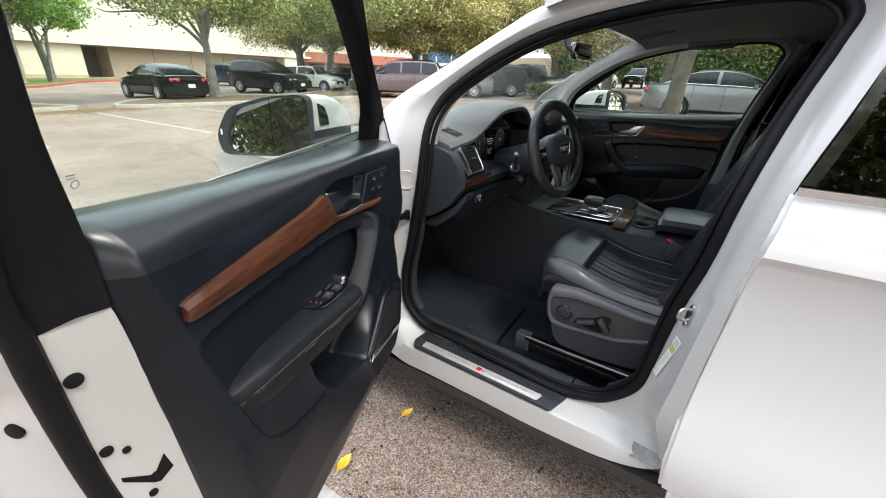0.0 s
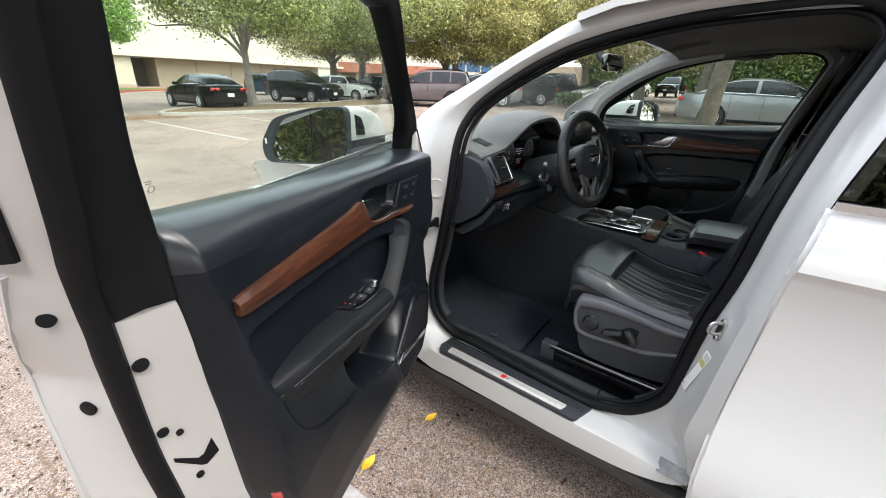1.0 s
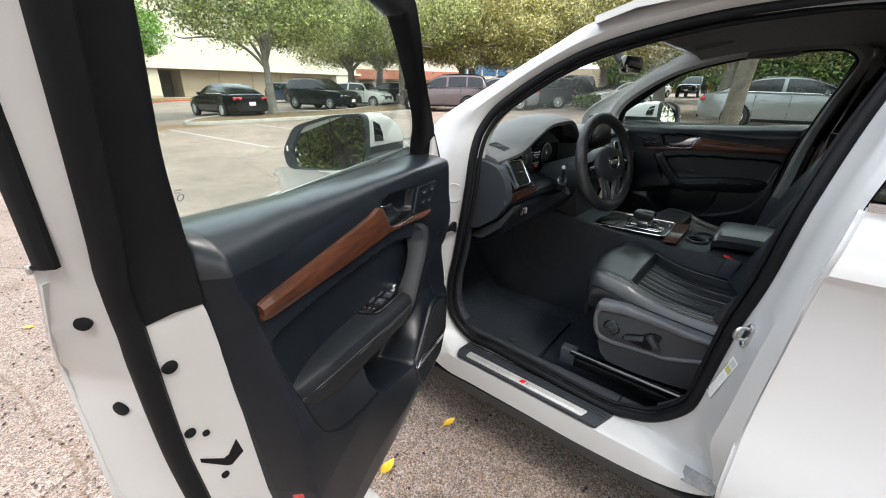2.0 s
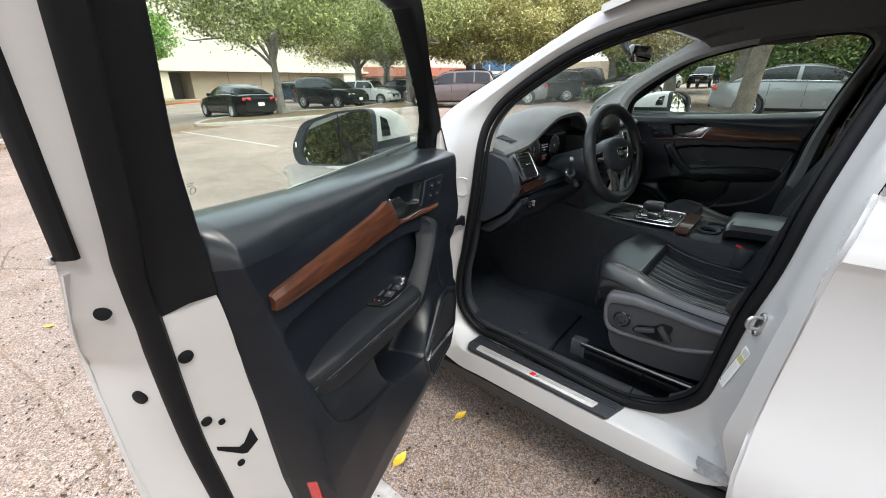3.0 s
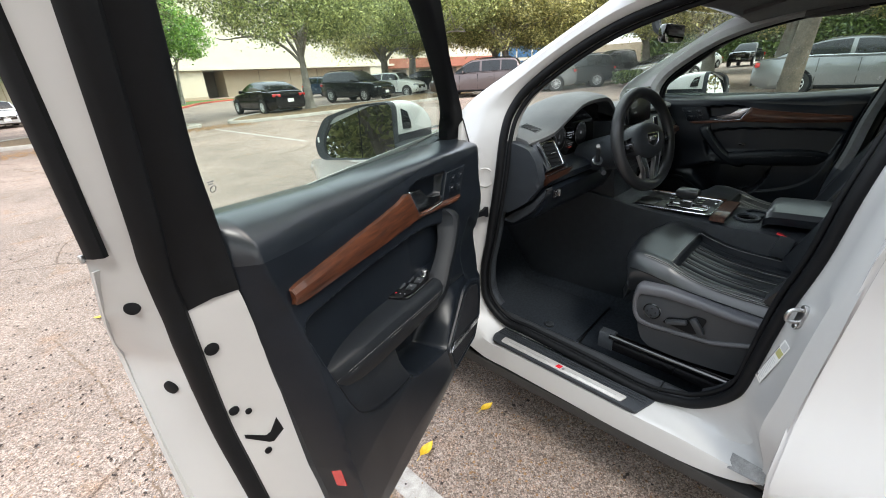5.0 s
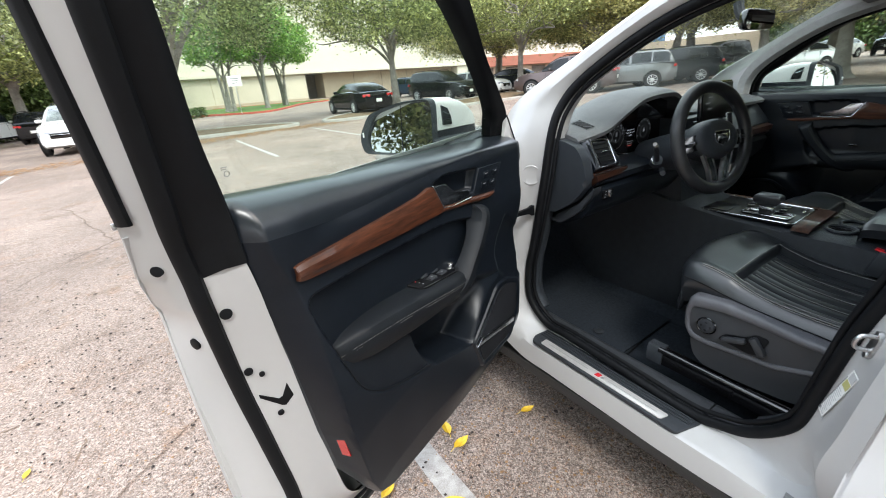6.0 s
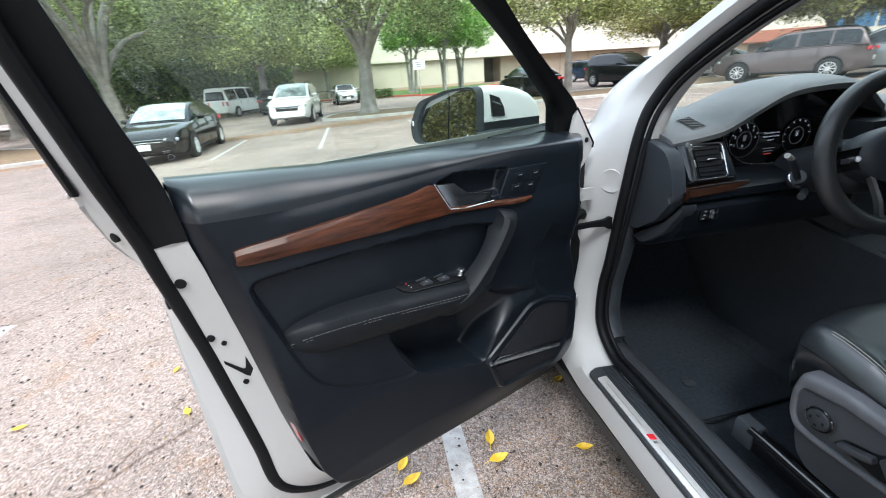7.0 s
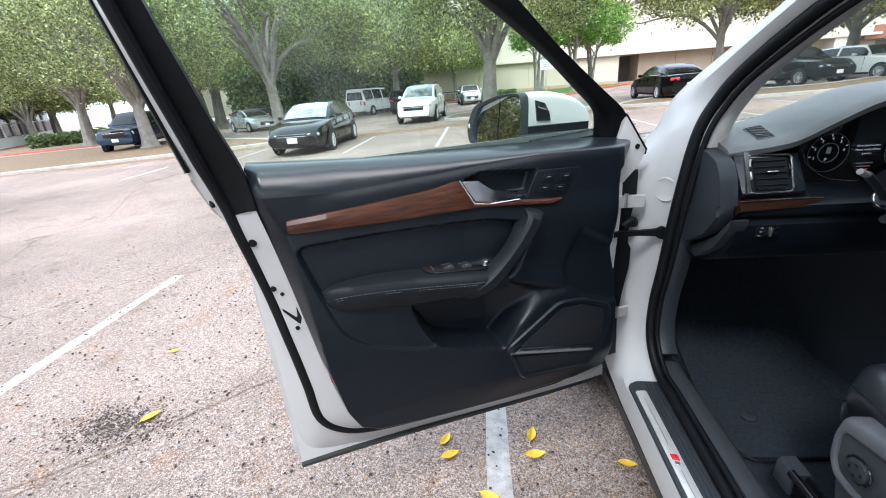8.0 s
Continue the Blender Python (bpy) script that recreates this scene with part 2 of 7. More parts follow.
SOIL = material("leaf_littered_soil", (0.09, 0.060, 0.036), 1.0, color2=(0.26, 0.18, 0.10), vary=0.4, scale=8, bump=1.0, bump_scale=40)
LAWN = material("mown_grass", (0.05, 0.115, 0.018), 0.95, color2=(0.12, 0.20, 0.035), vary=0.4, scale=6, bump=1.0, bump_scale=60)
STUCCO = material("cream_stucco", (0.52, 0.475, 0.39), 0.9, vary=0.06, scale=0.8, bump=0.4, bump_scale=40)
STUCCO_WARM = material("warm_tan_stucco", (0.50, 0.44, 0.35), 0.9, vary=0.07, scale=0.8, bump=0.4, bump_scale=40)
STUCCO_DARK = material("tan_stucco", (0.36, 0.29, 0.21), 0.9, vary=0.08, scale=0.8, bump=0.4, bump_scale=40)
BROWN_BAND = material("red_brown_fascia", (0.26, 0.10, 0.065), 0.85, vary=0.1, scale=1)
# Dark colour stands for shade inside recess and doorways; wall joints use it too.
VOID_SHADE = material("opening_shade_and_joints", (0.10, 0.085, 0.07), 0.95, vary=0.2, scale=0.5)
BARK_BROWN = material("brown_bark", (0.045, 0.037, 0.027), 0.9, color2=(0.13, 0.108, 0.082), vary=0.3, scale=5, bump=1.0, bump_scale=25)
BARK = material("pale_grey_fig_bark", (0.16, 0.145, 0.125), 0.9, color2=(0.32, 0.30, 0.27), vary=0.3, scale=3, bump=1.0, bump_scale=25)
LEAF_YELLOW = material("fallen_yellow_leaf", (0.62, 0.36, 0.02), 0.55, color2=(0.75, 0.55, 0.05), vary=0.3, scale=60, bump=0.4, bump_scale=200)
DEBRIS = material("dry_leaf_crumbs", (0.13, 0.070, 0.035), 0.9, color2=(0.40, 0.24, 0.12), vary=0.5, scale=14)
CRACK_FILL = material("dirt_filled_crack", (0.10, 0.07, 0.05), 0.95, color2=(0.24, 0.17, 0.12), vary=0.4, scale=20)
POD = material("dark_fallen_figs", (0.035, 0.025, 0.022), 0.8, vary=0.4, scale=30)
SIGN_WHITE = material("white_sign_sheet", (0.75, 0.75, 0.73), 0.5, vary=0.04)
BLUE_GLASS = material("blue_curtain_wall_glass", (0.07, 0.15, 0.26), 0.1, 0.3, vary=0.2, scale=0.2)


def leaf_material(name, a, b_col, shine=0.36):
    m = bpy.data.materials.new(name)
    m.use_nodes = True
    n, l = m.node_tree.nodes, m.node_tree.links
    b = n["Principled BSDF"]
    geo, ramp = n.new("ShaderNodeNewGeometry"), n.new("ShaderNodeValToRGB")
    ramp.color_ramp.elements[0].color, ramp.color_ramp.elements[1].color = (*a, 1), (*b_col, 1)
    mid = ramp.color_ramp.elements.new(0.55)
    mid.color = (*(x * 0.66 + y * 0.34 for x, y in zip(a, b_col)), 1)
    l.new(geo.outputs["Random Per Island"], ramp.inputs[0])
    l.new(ramp.outputs[0], b.inputs["Base Color"])
    b.inputs["Roughness"].default_value = shine
    trans, add = n.new("ShaderNodeBsdfTranslucent"), n.new("ShaderNodeMixShader")
    l.new(ramp.outputs[0], trans.inputs["Color"])
    add.inputs[0].default_value = 0.36
    l.new(b.outputs[0], add.inputs[1])
    l.new(trans.outputs[0], add.inputs[2])
    l.new(add.outputs[0], n["Material Output"].inputs["Surface"])
    return m


LEAVES = leaf_material("fig_leaves", (0.080, 0.112, 0.036), (0.66, 0.70, 0.28))
LEAVES_OLIVE = leaf_material("olive_fig_leaves", (0.042, 0.060, 0.018), (0.56, 0.63, 0.27))
LEAVES_GOLD = leaf_material("yellowing_fig_leaves", (0.120, 0.132, 0.045), (0.80, 0.74, 0.31))
LEAVES_BRIGHT = leaf_material("bright_green_leaves", (0.09, 0.20, 0.03), (0.32, 0.50, 0.10))
BUSH = leaf_material("hedge_leaves", (0.03, 0.06, 0.014), (0.20, 0.27, 0.08))


# ---- mesh tools ----
def mesh_of(bm, mat, smooth=40):
    me = bpy.data.meshes.new("mesh")
    bmesh.ops.recalc_face_normals(bm, faces=bm.faces)
    bm.to_mesh(me)
    bm.free()
    me.materials.append(mat)
    if smooth:
        me.shade_smooth()
        me.set_sharp_from_angle(angle=radians(smooth))
    return me


def part(name, bm, mat, parent=None, label="", at=None, smooth=40):
    """One mesh object, under a thing or a part."""
    me = bm if isinstance(bm, bpy.types.Mesh) else mesh_of(bm, mat, smooth)
    ob = new(name, me)
    if parent is not None:
        ob.parent = parent
    if at is not None:
        ob.matrix_basis = at
    return tagged(ob, label)


def thing(name, label, category, at=None, group="", kind=""):
    """An Empty at the base of a thing made of parts."""
    ob = new(name)
    ob.empty_display_size = 0.1
    if at is not None:
        ob.matrix_basis = at
    return tagged(ob, label, category, group, kind)


def from_lists(verts, faces):
    bm = bmesh.new()
    vs = [bm.verts.new(v) for v in verts]
    for f in faces:
        try:
            bm.faces.new([vs[i] for i in f])
        except ValueError:
            pass
    return bm


def join(*bms):
    """Several pieces of one part as one bmesh."""
    out = bmesh.new()
    for b in bms:
        me = bpy.data.meshes.new("tmp")
        b.to_mesh(me)
        b.free()
        out.from_mesh(me)
        bpy.data.meshes.remove(me)
    return out


def curve(points, n=8, closed=False):
    """Catmull-Rom through points of any dimension."""
    p = [np.array(q, float) for q in points]
    k = len(p)
    out = []
    for i in range(k if closed else k - 1):
        a, b, c, d = (p[(i + j) % k] if closed else p[min(max(i + j, 0), k - 1)] for j in (-1, 0, 1, 2))
        for s in range(n):
            t = s / n
            out.append(0.5 * (2 * b + (c - a) * t + (2 * a - 5 * b + 4 * c - d) * t * t + (3 * b - a - 3 * c + d) * t ** 3))
    if not closed:
        out.append(p[-1])
    return out


def loft(rings, ring_closed=True, caps=True, path_closed=False):
    n = len(rings[0])
    verts = [tuple(v) for r in rings for v in r]
    faces = []
    m = len(rings)
    for i in range(m if path_closed else m - 1):
        for j in range(n if ring_closed else n - 1):
            a, b = i * n + j, i * n + (j + 1) % n
            c, d = ((i + 1) % m) * n + (j + 1) % n, ((i + 1) % m) * n + j
            faces.append((a, b, c, d))
    if caps and ring_closed and not path_closed:
        faces += [tuple(range(n)), tuple(range((m - 1) * n, m * n))]
    return from_lists(verts, faces)


def tube(path, radius, sides=8, closed=False, squash=1.0, caps=True):
    """A round bar along a path; radius a number or one for each point."""
    p = [Vector(q) for q in path]
    rings, up = [], None
    for i, q in enumerate(p):
        if closed:
            d = p[(i + 1) % len(p)] - p[i - 1]
        else:
            d = p[min(i + 1, len(p) - 1)] - p[max(i - 1, 0)]
        d.normalize()
        if up is None:
            up = d.orthogonal().normalized()
        up = (up - d * up.dot(d)).normalized()
        side = d.cross(up)
        r = radius[i] if hasattr(radius, "__len__") else radius
        rings.append([q + up * r * math.cos(2 * math.pi * k / sides) + side * r * squash * math.sin(2 * math.pi * k / sides) for k in range(sides)])
    return loft(rings, True, caps, closed)


def sweep(path, section, side, closed=False):
    """A section (list of (a, b)) carried along a path: a along the side vector, b along the side x tangent."""
    p = [Vector(q) for q in path]
    rings = []
    for i, q in enumerate(p):
        d = (p[(i + 1) % len(p)] - p[i - 1]) if closed else (p[min(i + 1, len(p) - 1)] - p[max(i - 1, 0)])
        d.normalize()
        s = side(i) if callable(side) else Vector(side)
        s = (s - d * s.dot(d)).normalized()
        t = s.cross(d)
        rings.append([q + s * a + t * b for a, b in section])
    return loft(rings, True, True, closed)


def box(size, at=(0, 0, 0), bevel=0.0, segments=2, rot=None):
    bm = bmesh.new()
    bmesh.ops.create_cube(bm, size=1)
    bmesh.ops.scale(bm, vec=size, verts=bm.verts)
    if bevel > 0:
        bmesh.ops.bevel(bm, geom=bm.edges[:], offset=bevel, segments=segments, affect="EDGES", profile=0.5)
    if rot is not None:
        bmesh.ops.transform(bm, matrix=pose(0, 0, 0, *rot), verts=bm.verts)
    bmesh.ops.translate(bm, vec=at, verts=bm.verts)
    return bm


def prism(outline, a, b, axis="y", bevel=0.0, segments=2):
    """A flat outline (u, z) given thickness from a to b along an axis: 'y' keeps (u, ., z), 'x' keeps (., u, z), 'z' keeps (u, z, .)."""
    def place(u, v, w):
        return {"y": (u, w, v), "x": (w, u, v), "z": (u, v, w)}[axis]
    n = len(outline)
    verts = [place(u, v, a) for u, v in outline] + [place(u, v, b) for u, v in outline]
    faces = [tuple(range(n)), tuple(range(n, 2 * n))] + [(i, (i + 1) % n, n + (i + 1) % n, n + i) for i in range(n)]
    bm = from_lists(verts, faces)
    if bevel > 0:
        bm.edges.ensure_lookup_table()
        rim = [e for e in bm.edges if any(len(f.verts) > 4 or n <= 4 for f in e.link_faces) and (e.verts[0].index < n) == (e.verts[1].index < n)]
        bm.verts.index_update()
        rim = [e for e in bm.edges if (e.verts[0].index < n) == (e.verts[1].index < n)]
        bmesh.ops.bevel(bm, geom=rim, offset=bevel, segments=segments, affect="EDGES", profile=0.5)
    return bm


def disc(radius, depth, at=(0, 0, 0), axis="y", sides=20, bevel=0.0):
    ring = [(radius * math.cos(2 * math.pi * k / sides), radius * math.sin(2 * math.pi * k / sides)) for k in range(sides)]
    bm = prism(ring, -depth / 2, depth / 2, axis, bevel)
    bmesh.ops.translate(bm, vec=at, verts=bm.verts)
    return bm


def grid(f, us, vs, thickness=None):
    """A sheet f(u, v) -> point; with thickness (a vector) a second skin and a rim."""
    nu, nv = len(us), len(vs)
    verts = [tuple(f(u, v)) for u in us for v in vs]
    faces = [(i * nv + j, (i + 1) * nv + j, (i + 1) * nv + j + 1, i * nv + j + 1) for i in range(nu - 1) for j in range(nv - 1)]
    if thickness is not None:
        k = len(verts)
        th = Vector(thickness)
        verts += [tuple(Vector(v) + th) for v in verts]
        faces += [tuple(k + q for q in reversed(fc)) for fc in faces]
        rim = [i * nv for i in range(nu)] + [(nu - 1) * nv + j for j in range(1, nv)] + [i * nv + nv - 1 for i in range(nu - 2, -1, -1)] + [j for j in range(nv - 2, 0, -1)]
        faces += [(rim[i], rim[(i + 1) % len(rim)], k + rim[(i + 1) % len(rim)], k + rim[i]) for i in range(len(rim))]
    return from_lists(verts, faces)


def span(a, b, n):
    return [a + (b - a) * i / (n - 1) for i in range(n)]


def interp(x, table):
    return float(np.interp(x, [t[0] for t in table], [t[1] for t in table]))


def flip(bm, axis=0, about=0.0):
    """Mirror a bmesh across a plane of the car."""
    for v in bm.verts:
        v.co[axis] = 2 * about - v.co[axis]
    bmesh.ops.reverse_faces(bm, faces=bm.faces)
    return bm


def smoothstep(a, b, x):
    t = min(1.0, max(0.0, (x - a) / (b - a)))
    return t * t * (3 - 2 * t)


def letters(text, size, mat, name, parent, at, label=""):
    """Flat built-in-font lettering as a mesh."""
    cu = bpy.data.curves.new("text", "FONT")
    cu.body, cu.size, cu.align_x, cu.align_y, cu.extrude = text, size, "CENTER", "CENTER", size * 0.01
    ob = bpy.data.objects.new("tmp", cu)
    me = bpy.data.meshes.new_from_object(ob)
    bpy.data.objects.remove(ob)
    me.materials.append(mat)
    return part(name, me, mat, parent, label, at, smooth=0)


def curve_rings(rings, n):
    """Smooth a list of rings along their length."""
    fine = curve([np.array(r, float).ravel() for r in rings], n)
    return [[tuple(q[i:i + 3]) for i in range(0, len(q), 3)] for q in fine]


def round_poly(pts, r, n=4):
    """A polygon with rounded corners."""
    out = []
    k = len(pts)
    for i in range(k):
        p, a, b = Vector(pts[i]), Vector(pts[i - 1]), Vector(pts[(i + 1) % k])
        da, db = (a - p), (b - p)
        ra = min(r, da.length * .45)
        rb = min(r, db.length * .45)
        s, e = p + da.normalized() * ra, p + db.normalized() * rb
        for j in range(n + 1):
            t = j / n
            out.append(tuple((1 - t) ** 2 * s + 2 * t * (1 - t) * p + t * t * e))
    return out


# ---- the white car: X to its right, Y ahead; the left sill plate runs along x = 0 ----
MID = 0.82          # the car's middle plane
car = thing("white_suv", "white five-door SUV with its driver's door wide open, parked on asphalt", "car")


def both_sides(name, make, mat, parent, label="", smooth=40):
    part(name, make(), mat, parent, label, smooth=smooth)
    part(name, flip(make(), 0, MID), mat, parent, label, smooth=smooth)


# door aperture: seal line (inner) and skin edge (outer), matched point by point, round from the hinge pillar over the roof to the sill
SEAL = [(.152, .707), (.125, .841), (.084, 1.078), (.069, 1.261), (.047, 1.350), (-.020, 1.427), (-.178, 1.530), (-.335, 1.593), (-.555, 1.639), (-.740, 1.655), (-.900, 1.655),
        (-.965, 1.610), (-.952, 1.540), (-.908, 1.400), (-.862, 1.200), (-.837, 1.027), (-.803, .873), (-.777, .698), (-.755, .585), (-.682, .500), (-.604, .466), (-.515, .452), (-.308, .469), (-.061, .489), (.052, .498), (.141, .576)]
SKIN = [(.250, .700), (.250, .850), (.250, 1.080), (.290, 1.250), (.235, 1.357), (.014, 1.488), (-.160, 1.588), (-.290, 1.652), (-.555, 1.706), (-.750, 1.718), (-.960, 1.715),
        (-1.050, 1.655), (-1.030, 1.570), (-.985, 1.414), (-.936, 1.250), (-.907, 1.050), (-.895, .900), (-.880, .720), (-.872, .580), (-.872, .425), (-.740, .364), (-.515, .352), (-.308, .358), (-.061, .366), (.100, .374), (.235, .480)]
# how far (in the plane, across it) the jamb has gone at each step; hinge pillar, roof, rear pillar, sill
JAMB = {"h": [(0, 0), (.10, .04), (.22, .10), (.42, .34), (.58, .60), (.80, .90), (1, 1)],
        "r": [(0, 0), (.10, .10), (.17, .26), (.32, .34), (.40, .56), (.74, .80), (1, 1)],
        "b": [(0, 0), (.12, .03), (.30, .16), (.46, .40), (.62, .78), (.80, .86), (1, 1)],
        "s": [(0, 0), (.10, .04), (.16, .18), (.20, .80), (.27, .93), (.60, .99), (1, 1)]}
KIND = "hhhrrrrrrrrbbbbbbbbsssssss"[:len(SEAL) - 1] + "h"


def lean(z, x0):
    return x0 + 0.3 * max(0.0, z - 1.2)


SKIN_X = {"h": -.090, "r": .018, "b": -.100, "s": -.068}
BULGE = {"h": 0.0, "r": .030, "b": .004, "s": 0.0}


def aperture_rings():
    rows = []
    for (y0, z0), (y1, z1), k in zip(SEAL, SKIN, KIND):
        xi, xo = lean(z0, .04), lean(z1, SKIN_X[k])
        steps = JAMB[k] + [(1.01, .85), (.98, .35)]
        if k == "s":
            shelf = (z0 - (.455 + .030 * y0)) / (z0 - z1)
            steps = [(a * shelf / .20 if a <= .20 else a + (shelf - .20) * (1 - a) / .80, b) for a, b in steps]
        rows.append([v for a, b in steps for v in (xi + (xo - xi) * b - BULGE[k] * 4 * a * (1 - a), y0 + (y1 - y0) * a, z0 + (z1 - z0) * a)])
    fine = curve(rows, 6, True)
    return [[tuple(r[i:i + 3]) for i in range(0, len(r), 3)] for r in fine]


def aperture():
    rings = aperture_rings()
    return loft(rings, False, False, True)


both_sides("body_side_frame", aperture, WHITE_SHADED, car, "white painted door aperture frame")


def seal_loop(inset, x_off, r, squash=1.0):
    loop = curve([(lean(z, .04) + x_off, y, z) for y, z in SEAL], 6, True)
    ctr = Vector((0.1, -0.4, 1.05))
    pts = []
    for p in loop:
        d = (ctr - Vector(p))
        d.x = 0
        pts.append(Vector(p) + d.normalized() * inset)
    return tube(pts, r, 10, True, squash)


both_sides("door_seal", lambda: seal_loop(0.004, -.002, 0.0150), RUBBER, car, "black rubber door seal")
both_sides("seal_lip", lambda: seal_loop(0.026, 0.012, 0.0075), RUBBER, car)


def lining(which):
    """Interior trim just inside the seal."""
    loop = curve([(lean(z, .04), y, z) for y, z in SEAL], 6, True)
    n = len(loop)
    ctr = Vector((0.1, -0.4, 1.05))
    a, b = which
    rings = []
    for i in range(int(a * 6), int(b * 6) + 1):
        p = Vector(loop[i % n])
        d = ctr - p
        d.x = 0
        d.normalize()
        rings.append([p + d * q + Vector((x, 0, 0)) for q, x in ((.004, .004), (.016, .010), (.024, .028), (.024, .050), (.010, .075), (-.02, .085), (-.02, .02))])
    return loft(rings)


both_sides("a_pillar_trim", lambda: lining((2.9, 8.0)), GREY_TRIM, car, "grey fabric front pillar trim")
both_sides("roof_edge_trim", lambda: lining((8.0, 10.6)), HEADLINER, car)
part("b_pillar_trim", lining((10.6, 19.0)), BLACK_GRAIN, car, "black plastic centre pillar trim")
part("b_pillar_trim", flip(lining((10.6, 15.6)), 0, MID), HEADLINER, car, "dark grey fabric centre pillar trim")
part("b_pillar_foot_trim", flip(lining((15.6, 19.0)), 0, MID), BLACK_GRAIN, car)
both_sides("kick_trim", lambda: lining((24.6, 28.9)), BLACK_GRAIN, car)


# body side behind the front doors: shoulder crease, hollow flank, flared foot
def flank_x(z, y=0.0):
    x = interp(z, [(.30, -.085), (.42, -.120), (.50, -.130), (.58, -.122), (.68, -.096), (.80, -.080), (.95, -.090), (1.05, -.108), (1.118, -.128), (1.126, -.146), (1.17, -.143), (1.22, -.128), (1.262, -.105)])
    return x + 0.02 * max(0.0, -y - 2.2) ** 2 + 0.85 * max(0.0, y - 1.02) ** 2


ARCH_F, ARCH_R, WHEEL_R = 0.80, -2.02, 0.365


def low_edge(y, base):
    """The panel's lower edge, lifted over the wheel arches."""
    z = base
    for yc in (ARCH_F, ARCH_R):
        d = abs(y - yc)
        if d < 0.42:
            z = max(z, 0.36 + math.sqrt(max(0, 0.42 ** 2 - d * d)))
    return z


FLANK_Z = [0.0, .04, .1, .18, .28, .40, .52, .64, .74, .82, .87, .90, .915, .93, .96, 1.0]


def flank(y0, y1, base, top, n=26):
    def f(y, s):
        lo = low_edge(y, base)
        z = lo + (top(y) - lo) * s
        return (flank_x(z, y), y, z)
    return grid(f, span(y0, y1, n), FLANK_Z, (.012, 0, 0))


belt = lambda y: 1.262
hood_edge = lambda y: interp(y, [(.24, 1.21), (.6, 1.17), (1.1, 1.10), (1.5, .99), (1.72, .82)])


def door_edge(z):
    return interp(z, [(.40, -.884), (.50, -.876), (.68, -.882), (.80, -.892), (.98, -.907), (1.13, -.917), (1.262, -.940)])


def rear_door_skin():
    def f(y, s):
        z = .405 + (1.262 - .405) * s
        return (flank_x(z, y), y, z)
    zs = [.0, .05, .10, .15, .2, .3, .42, .54, .66, .74, .79, .806, .817, .826, .85, .9, .95, 1.0]
    sheet = grid(lambda a, s: (lambda q: (q[0], q[1] + (door_edge(q[2]) + .925) * (1 - a), q[2]))(f(-.925 - 1.005 * a, s)), span(0, 1, 24), zs, (.02, 0, 0))
    edge = sweep([(flank_x(z) + .006, door_edge(z) + .004, z) for z in span(.41, 1.258, 18)], [(0, -.006), (.0, .006), (.10, .006), (.10, -.006)], (1, 0, 0))
    return join(sheet, edge)


rear_door = part("rear_door", rear_door_skin(), WHITE, car, "white rear door with a sharp shoulder crease")
part("rear_door", flip(rear_door_skin(), 0, MID), WHITE, car)
both_sides("rear_quarter_panel", lambda: flank(-1.94, -2.93, .50, belt, 40), WHITE, car)
both_sides("front_fender", lambda: flank(.262, 1.72, .40, hood_edge, 60), WHITE, car, "white front fender")


def side_glass():
    def f(y, s):
        z = 1.272 + (interp(y, [(-2.75, 1.42), (-2.5, 1.52), (-2.0, 1.60), (-.98, 1.65)]) - 1.272) * s
        return (lean(z, -.098 + .0), y + s * (-.095 if y > -1.2 else 0), z)
    return grid(f, span(-.955, -2.7, 16), span(0, 1, 8), (.006, 0, 0))


both_sides("rear_side_window", side_glass, PRIVACY, car, "dark privacy glass rear window")


def belt_strip():
    return sweep([(-.118, y, 1.268) for y in span(-.938, -2.7, 10)], [(-.004, -.008), (.004, -.008), (.004, .008), (-.004, .008)], (1, 0, 0))


both_sides("belt_moulding", belt_strip, CHROME, car, "bright chrome belt strip")


def pillar_cap():
    return loft([[(lean(z, x), y + o, z) for x, o in ((-.105, 0), (-.105, -.022), (-.085, -.022), (-.085, 0))] for z, y in ((1.275, -.945), (1.40, -.985), (1.52, -1.015), (1.64, -1.045))])


both_sides("window_frame_trim", pillar_cap, PIANO, car)


def rocker():
    return sweep([(-.06, y, .335) for y in span(.30, -1.56, 14)], [(-.006, -.016), (.03, -.020), (.06, .0), (.03, .03), (.0, .03), (-.008, .016)], (1, 0, 0))


both_sides("rocker_cladding", rocker, CLADDING, car, "grey plastic sill cladding")


def door_foot():
    return sweep([(flank_x(.40) + .01, y, .385) for y in span(-1.56, -.90, 8)], [(-.010, -.030), (.03, -.030), (.03, .038), (-.002, .038), (-.012, .0)], (1, 0, 0))


both_sides("rear_door_moulding", door_foot, WHITE_SHADED, car)

# roof, hood, nose and tail
ROOF_Y = [(-2.75, 1.50), (-2.4, 1.60), (-1.8, 1.685), (-1.2, 1.715), (-.7, 1.715), (-.4, 1.685), (-.30, 1.655)]


def roof():
    def f(y, s):
        half = MID - lean(1.69, -.05)
        x = MID + half * s
        return (x, y - .06 * (1 - s * s) * (-1 if y > -.6 else 0), interp(y, ROOF_Y) + .035 * (1 - s ** 2))
    return grid(f, span(-2.75, -.30, 24), span(-1, 1, 15), (0, 0, -.02))


part("roof_panel", roof(), WHITE, car)


def headliner():
    def f(y, s):
        return (MID + .655 * s, y, interp(y, ROOF_Y) - .045 - .03 * abs(s) ** 3)
    return grid(f, span(-2.6, -.36, 18), span(-1, 1, 13), (0, 0, .012))


part("headliner", headliner(), HEADLINER, car, "dark grey fabric headliner")


